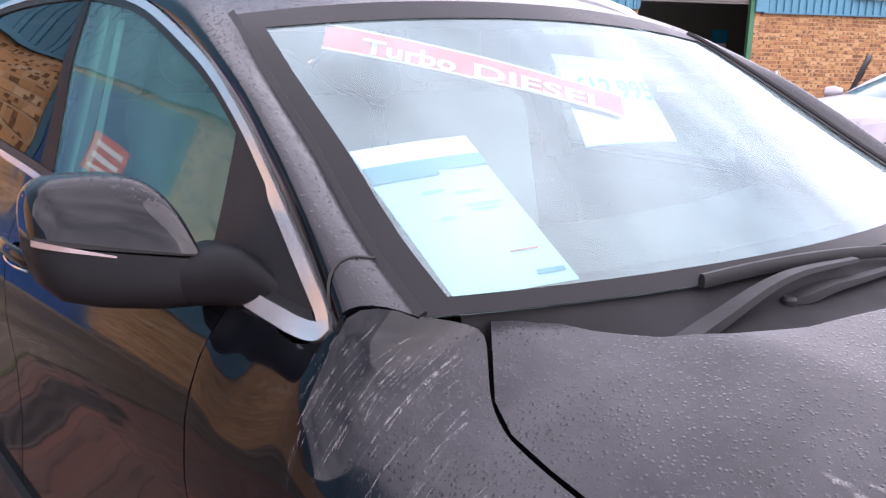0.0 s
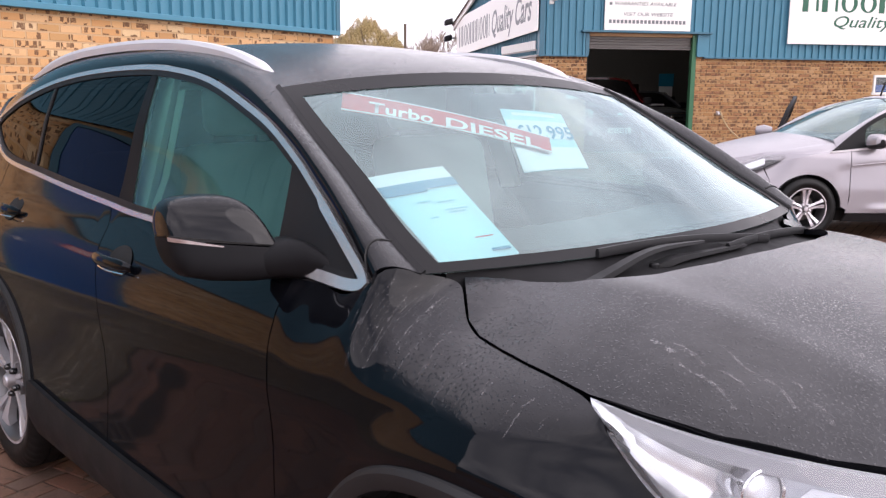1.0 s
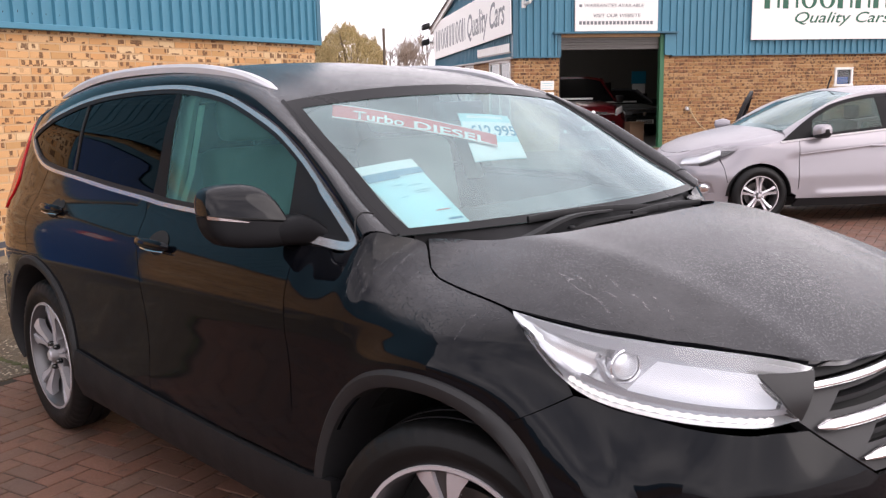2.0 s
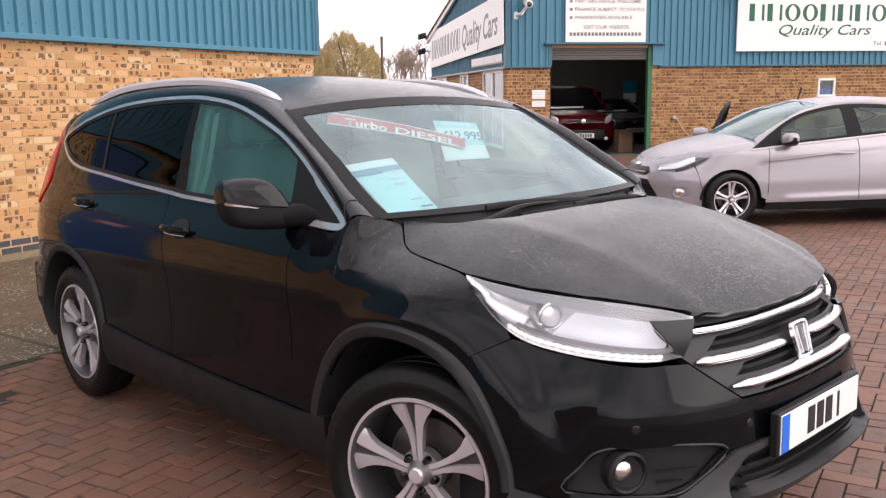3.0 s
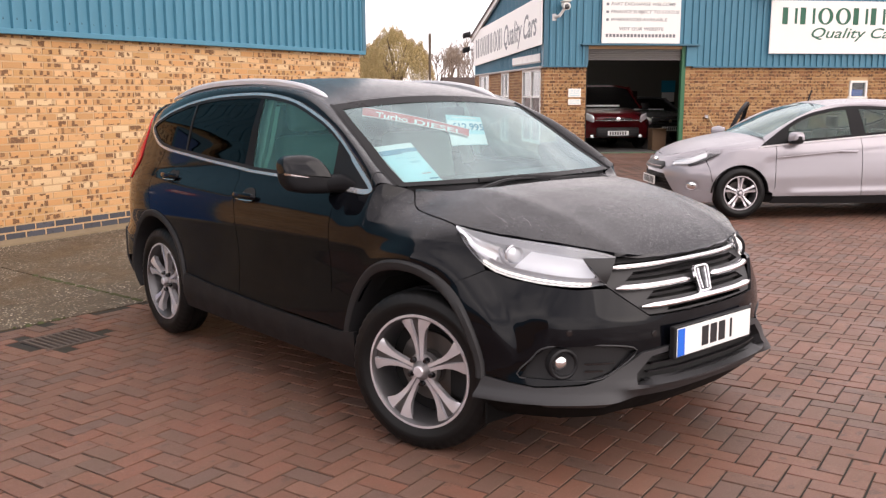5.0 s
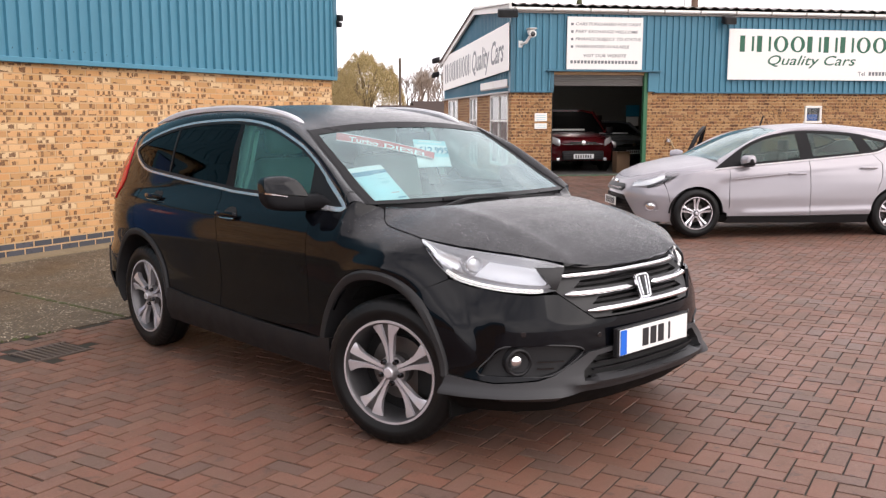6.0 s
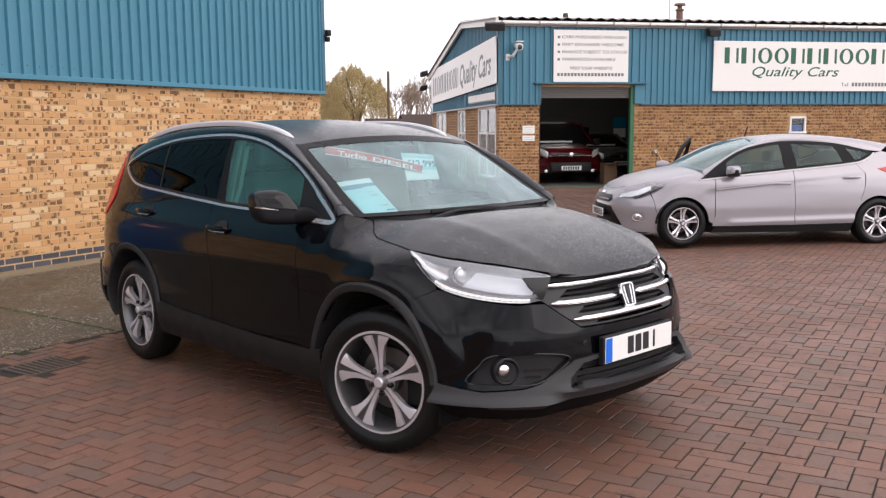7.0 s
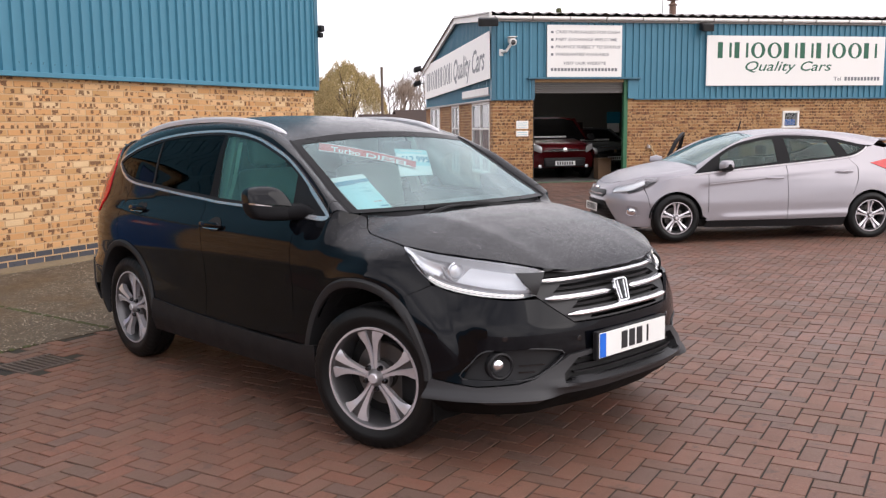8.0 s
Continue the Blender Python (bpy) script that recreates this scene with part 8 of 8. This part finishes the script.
# ---- cars inside the workshop ----
def front_car(name, label, m, paint, w, hood_h, roof_h, length, nose_round=.25):
    """A van-like car seen from its front: body, screen, lamps, grille, plate and wheels. Its nose looks along -y."""
    car = thing(name, label, "car", m)
    hw = w / 2
    rows = []
    for y, z0, z1, k in ((0.0, .28, hood_h - .22, .86), (.03, .24, hood_h - .14, .93), (.12, .22, hood_h - .06, .985), (.35, .22, hood_h - .01, 1.0), (.75, .22, hood_h + .03, 1.0), (.95, .22, hood_h + .05, 1.0), (length, .24, hood_h + .08, .98)):
        sec = []
        for i in range(25):
            u = -1 + 2 * i / 24
            e = abs(u) ** 5
            sec.append((hw * k * math.copysign(1 - (1 - abs(u)) ** 1.0, u), y + nose_round * u * u * (1 if y < .3 else 0.2), z1 - (z1 - .72 * z1) * e))
        rows.append([(-hw * k, y + nose_round * (1 if y < .3 else .2), z0)] + sec + [(hw * k, y + nose_round * (1 if y < .3 else .2), z0)])
    v, f = loft(rows, False)
    v2 = [tuple(p) for p in rows[0]]
    f = list(f) + [tuple(range(len(v2)))]
    mesh_object("body", *finish_sheet([Vector(q) for q in v], f, (0, 1.2, .5), 0), paint, car, angle=40)
    # cabin: screen, sides and roof
    a, b = hood_h + .04, roof_h
    cab = [[(-hw * .93, .90, a), (-hw * .45, .78, a), (hw * .45, .78, a), (hw * .93, .90, a)], [(-hw * .74, 1.42, b - .05), (-hw * .4, 1.36, b - .03), (hw * .4, 1.36, b - .03), (hw * .74, 1.42, b - .05)]]
    v, f = loft(cab)
    mesh_object("windscreen", *finish_sheet([Vector(q) for q in v], f, (0, 2, .9), 0), GLOSS_BLACK, car, "dark windscreen")
    roof = [[(x, y, b - .05 + (.06 if abs(x) < hw * .5 else 0) + .02) for x in (-hw * .76, -hw * .4, hw * .4, hw * .76)] for y in (1.38, 1.6, length * .7, length)]
    v, f = loft(roof)
    mesh_object("roof", *finish_sheet([Vector(q) for q in v], f, (0, 2, .5), .05), paint, car)
    for sg in (-1, 1):
        v, f = sweep([(sg * hw * .95, .88, a - .02), (sg * hw * .75, 1.42, b - .03)], [(-.03, -.03), (.03, -.03), (.03, .03), (-.03, .03)])
        mesh_object("pillar", v, f, paint, car)
        part("side_glass", block(sg * hw * .90 - .01, sg * hw * .90 + .01, 1.1, length * .95, a, b - .12), PRIVACY_GLASS, car)
        bm = block(-.11, .11, -.05, .05, -.09, .09, .045, 2)
        for q in bm.verts:      # the outer end is swept up and back
            u = q.co.x * sg / .11
            q.co.z += .05 * u
            q.co.y += .07 * u
        bmesh.ops.translate(bm, verts=bm.verts[:], vec=(sg * hw * .74, .15, hood_h - .18))
        part("headlamp", bm, REFLECTOR, car, "bright headlamp")
        part("fog_lamp", block(sg * hw * .66 - .045, sg * hw * .66 + .045, .10, .16, .28, .36, .02, 2), REFLECTOR, car)
        part("door_mirror", block(sg * (hw + .10) - .10, sg * (hw + .10) + .10, .95, 1.05, a - .06, a + .12, .04, 2), BLACK_PLASTIC, car)
        for y in (.80, length - .7):
            v, f = turned([(0, -.1), (.28, -.1), (.31, -.07), (.31, .07), (.28, .1), (0, .1)], 24, "x")
            mesh_object("wheel", [(px + sg * (hw - .12), py + y, pz + .31) for px, py, pz in v], f, RUBBER, car)
    # white strip stands in for the reflection low in the windscreen
    part("dash_cover", block(-hw * .80, hw * .30, .775, .79, a + .03, a + .075, .004), PLATE_WHITE, car)
    part("upper_grille", block(-.34, .34, .0, .05, hood_h - .24, hood_h - .20, .008), GLOSS_BLACK, car)
    gr = part("lower_grille", block(-.54, .54, -.02, .05, .31, .54, .04, 2), BLACK_PLASTIC, car)
    for k in range(3):
        part("grille_bar", block(-.50, .50, -.03, .0, .35 + .06 * k, .365 + .06 * k), GRILLE_GREY, gr)
    v, f = turned([(0, -.02), (.05, -.016), (.06, 0)], 20, "y")
    mesh_object("badge", [(x, y - .01, z + hood_h - .22) for x, y, z in v], f, CHROME, car)
    pl = part("number_plate", block(-.26, .26, -.045, -.03, .345, .455, .002), PLATE_WHITE, car)
    for k in range(7):
        part("plate_bar", block(-.22 + .063 * k, -.18 + .063 * k, -.047, -.044, .36, .44), BLACK_INK, pl)
    part("bumper_strip", block(-hw * .62, hw * .62, -.005, .06, .70, .715, .006), CHROME, car)
    return car


front_car("maroon_van", "dark red small van with bright headlamps inside the workshop", MB @ pose(-1.94, 1.10, .162), MAROON, 1.86, .96, 1.54, 3.6)
front_car("grey_saloon", "dark grey car parked deep inside the workshop", MB @ pose(.42, 3.7, .162, 0, 0, 10), GREYCAR, 1.74, .82, 1.24, 3.2)


# ---- bricks ----
def brick_runs(u0, u1, z0, courses, holes=()):
    """Stretcher bond: (u, z, length) of each brick, cut at the ends and at openings."""
    out = []
    for c in range(courses):
        z = z0 + .075 * c
        u = u0 - (.1125 if c % 2 else 0)
        while u < u1:
            a, b = max(u, u0), min(u + .215, u1)
            spans = [(a, b)]
            for h0, h1, k0, k1 in holes:
                if z + .065 > k0 and z < k1:
                    spans = [q for s, e in spans for q in ((s, min(e, h0)), (max(s, h1), e)) if q[1] - q[0] > .02]
            out += [(s, z, e - s) for s, e in spans if e - s > .02]
            u += .225
    return out


def brick_shape(u, z, w, y):
    b = .004
    return ([(u, .01, z), (u + w, .01, z), (u + w, .01, z + .065), (u, .01, z + .065), (u + b, y, z + b), (u + w - b, y, z + b), (u + w - b, y, z + .065 - b), (u + b, y, z + .065 - b)],
            [(4, 5, 6, 7), (0, 1, 5, 4), (1, 2, 6, 5), (2, 3, 7, 6), (3, 0, 4, 7)])


def lay_bricks(parent, runs, material, near_u, singles, side=False):
    """Whole bricks near near_u become objects on shared meshes; the rest are one joined piece."""
    whole = sorted([r for r in runs if abs(r[2] - .215) < 1e-4], key=lambda r: abs(r[0] - near_u) + .3 * abs(r[1] - 1.2))[:singles]
    chosen = set(whole)
    shared = []
    for k in range(3):
        v, f = brick_shape(-.1075, -.0325, .215, -.006 + .0012 * k)
        me = bpy.data.meshes.new("brick")
        me.from_pydata(v, [], f)
        me.materials.append(material)
        shared.append(me)
    random.seed(3)
    for u, z, w in whole:
        ob = new("brick", random.choice(shared))
        ob.parent = parent
        ob.matrix_basis = pose(u + .1075, 0, z + .0325, 0, random.uniform(-.25, .25), random.uniform(-.3, .3))
    vs, fs = [], []
    for r in runs:
        if r in chosen:
            continue
        v, f = brick_shape(*r, -.006 + random.uniform(-.001, .002))
        k = len(vs)
        vs += v
        fs += [tuple(i + k for i in q) for q in f]
    me = bpy.data.meshes.new("brickwork")
    me.from_pydata(vs, [], fs)
    me.materials.append(material)
    ob = new("brickwork", me)
    ob.parent = parent
    return tagged(ob, kind="stuff")


DOORWAY = ((-3.80, -2.74, 0, 2.02),)
lay_bricks(wh, brick_runs(-9.0, 4.52, .19, 26, DOORWAY), BRICK, .9, 290)
lay_bricks(wh, brick_runs(-9.0, 4.52, .04, 2, DOORWAY), BLUE_BRICK, .3, 30)
lay_bricks(ws, brick_runs(UC, -3.10, .17, 26) + brick_runs(-.74, 14.0, .17, 26, ((3.33, 3.82, 1.39, 1.82),)), BRICK_FAR, -2.6, 280)
side_holes = [(y0, y1, sz, 2.12) for y0, y1, sz in SIDE_WINS]
flank = new("flank_wall")
flank.parent = ws
flank.matrix_basis = pose(UC, 9.5, 0, 0, 0, -90)
lay_bricks(flank, brick_runs(0, 9.5, .17, 26, [(9.5 - b, 9.5 - a, c, d) for a, b, c, d in side_holes]), BRICK_FAR, 9.9, 40)


# ---- clay pavers in herringbone ----
U, TURN = .098, radians(15.6)
CA, SA = math.cos(TURN), math.sin(TURN)
LAY_X, LAY_Y = 2.0565, .8575      # the middle of one laid paver, from which the bond is counted
paving = thing("paving", "wet red and brown clay pavers laid in herringbone", "pavement", None, "", "structure")


def paver_shape(w, h, lift=0.0):
    b = .0018
    x0, x1, y0, y1 = -w / 2, w / 2, -h / 2, h / 2
    return ([(x0, y0, -.014), (x1, y0, -.014), (x1, y1, -.014), (x0, y1, -.014), (x0, y0, -b), (x1, y0, -b), (x1, y1, -b), (x0, y1, -b), (x0 + b, y0 + b, 0), (x1 - b, y0 + b, 0), (x1 - b, y1 - b, 0), (x0 + b, y1 - b, 0)],
            [(8, 9, 10, 11), (4, 5, 9, 8), (5, 6, 10, 9), (6, 7, 11, 10), (7, 4, 8, 11), (0, 1, 5, 4), (1, 2, 6, 5), (2, 3, 7, 6), (3, 0, 4, 7)])


def kept(x, y):
    if not (-9.5 < x < 8.0 and -4.6 < y < 17.5):
        return False
    if x < edge_x(y) + .055 and y < 5.2:
        return False
    q = MBI @ Vector((x, y, 0))
    if q.y > -.12 or q.x > 6.5:
        return False
    c = Vector((x - 4.4, y + 3.36))
    ahead, side = c.x * -.731 + c.y * .682, c.x * .682 + c.y * .731
    if ahead < -.4 or abs(side) > ahead * .62 + 2.2:
        return False
    d = Matrix.Rotation(radians(-103), 2) @ Vector((x + 1.625, y + 1.41))
    return not (abs(d.x) < .26 and abs(d.y) < .20)


found = []
for a in range(-170, 170):
    for b in range(-170, 170):
        if (a + b) % 4:
            continue
        for cx, cy, flat in ((a, b, False), (a + .5, b + 1.5, True)):
            px, py = LAY_X + (cx * CA - cy * SA) * U, LAY_Y + (cx * SA + cy * CA) * U
            if kept(px, py):
                found.append((px, py, flat))
found.sort(key=lambda q: math.hypot(q[0] - 2.0, q[1] + 1.25))
random.seed(11)
shared = []
for w, h in ((.1874, .0896), (.1866, .0890), (.1880, .0893)):
    me = bpy.data.meshes.new("paver")
    v, f = paver_shape(w, h)
    me.from_pydata(v, [], f)
    me.materials.append(PAVER)
    shared.append(me)
vs, fs = [], []
for k, (px, py, flat) in enumerate(found):
    z = ground_z(px, py) + random.uniform(-.002, .0015)
    tx, ty = random.gauss(0, .008), random.gauss(0, .008) - .0145
    rz = TURN + (0 if flat else math.pi / 2) + random.gauss(0, .008)
    if k < 300:
        ob = new("paver", random.choice(shared))
        ob.parent = paving
        ob.matrix_basis = Matrix.Translation((px, py, z)) @ Euler((tx, ty, 0)).to_matrix().to_4x4() @ Matrix.Rotation(rz, 4, 'Z')
        continue
    c, s = math.cos(rz), math.sin(rz)
    v, f = paver_shape(.1874 + random.uniform(-.0015, .0015), .0894)
    if math.hypot(px - 2, py + 1.25) > 9:
        v, f = v[4:], [tuple(i - 4 for i in q) for q in f[:5]]
    i0 = len(vs)
    vs += [(px + x * c - y * s, py + x * s + y * c, z + h + tx * (x * s + y * c) - ty * (x * c - y * s)) for x, y, h in v]
    fs += [tuple(i + i0 for i in q) for q in f]
me = bpy.data.meshes.new("pavers")
me.from_pydata(vs, [], fs)
me.materials.append(PAVER)
ob = new("pavers", me)
ob.parent = paving
tagged(ob, kind="stuff")
# sand bed under the pavers
bx_ = [-9.5 + .5 * i for i in range(36)]
by_ = [-4.6 + .5 * i for i in range(45)]
v, f = graded(bx_, by_, .0062)
f = [q for q in f if all(kept(v[i][0], v[i][1]) for i in q) or math.hypot(v[q[0]][0] + 1.6, v[q[0]][1] + 1.4) < 1.2 or (v[q[0]][0] < 0 and kept(sum(v[i][0] for i in q) / 4, sum(v[i][1] for i in q) / 4))]
mesh_object("sand_bed", v, f, BED, paving)
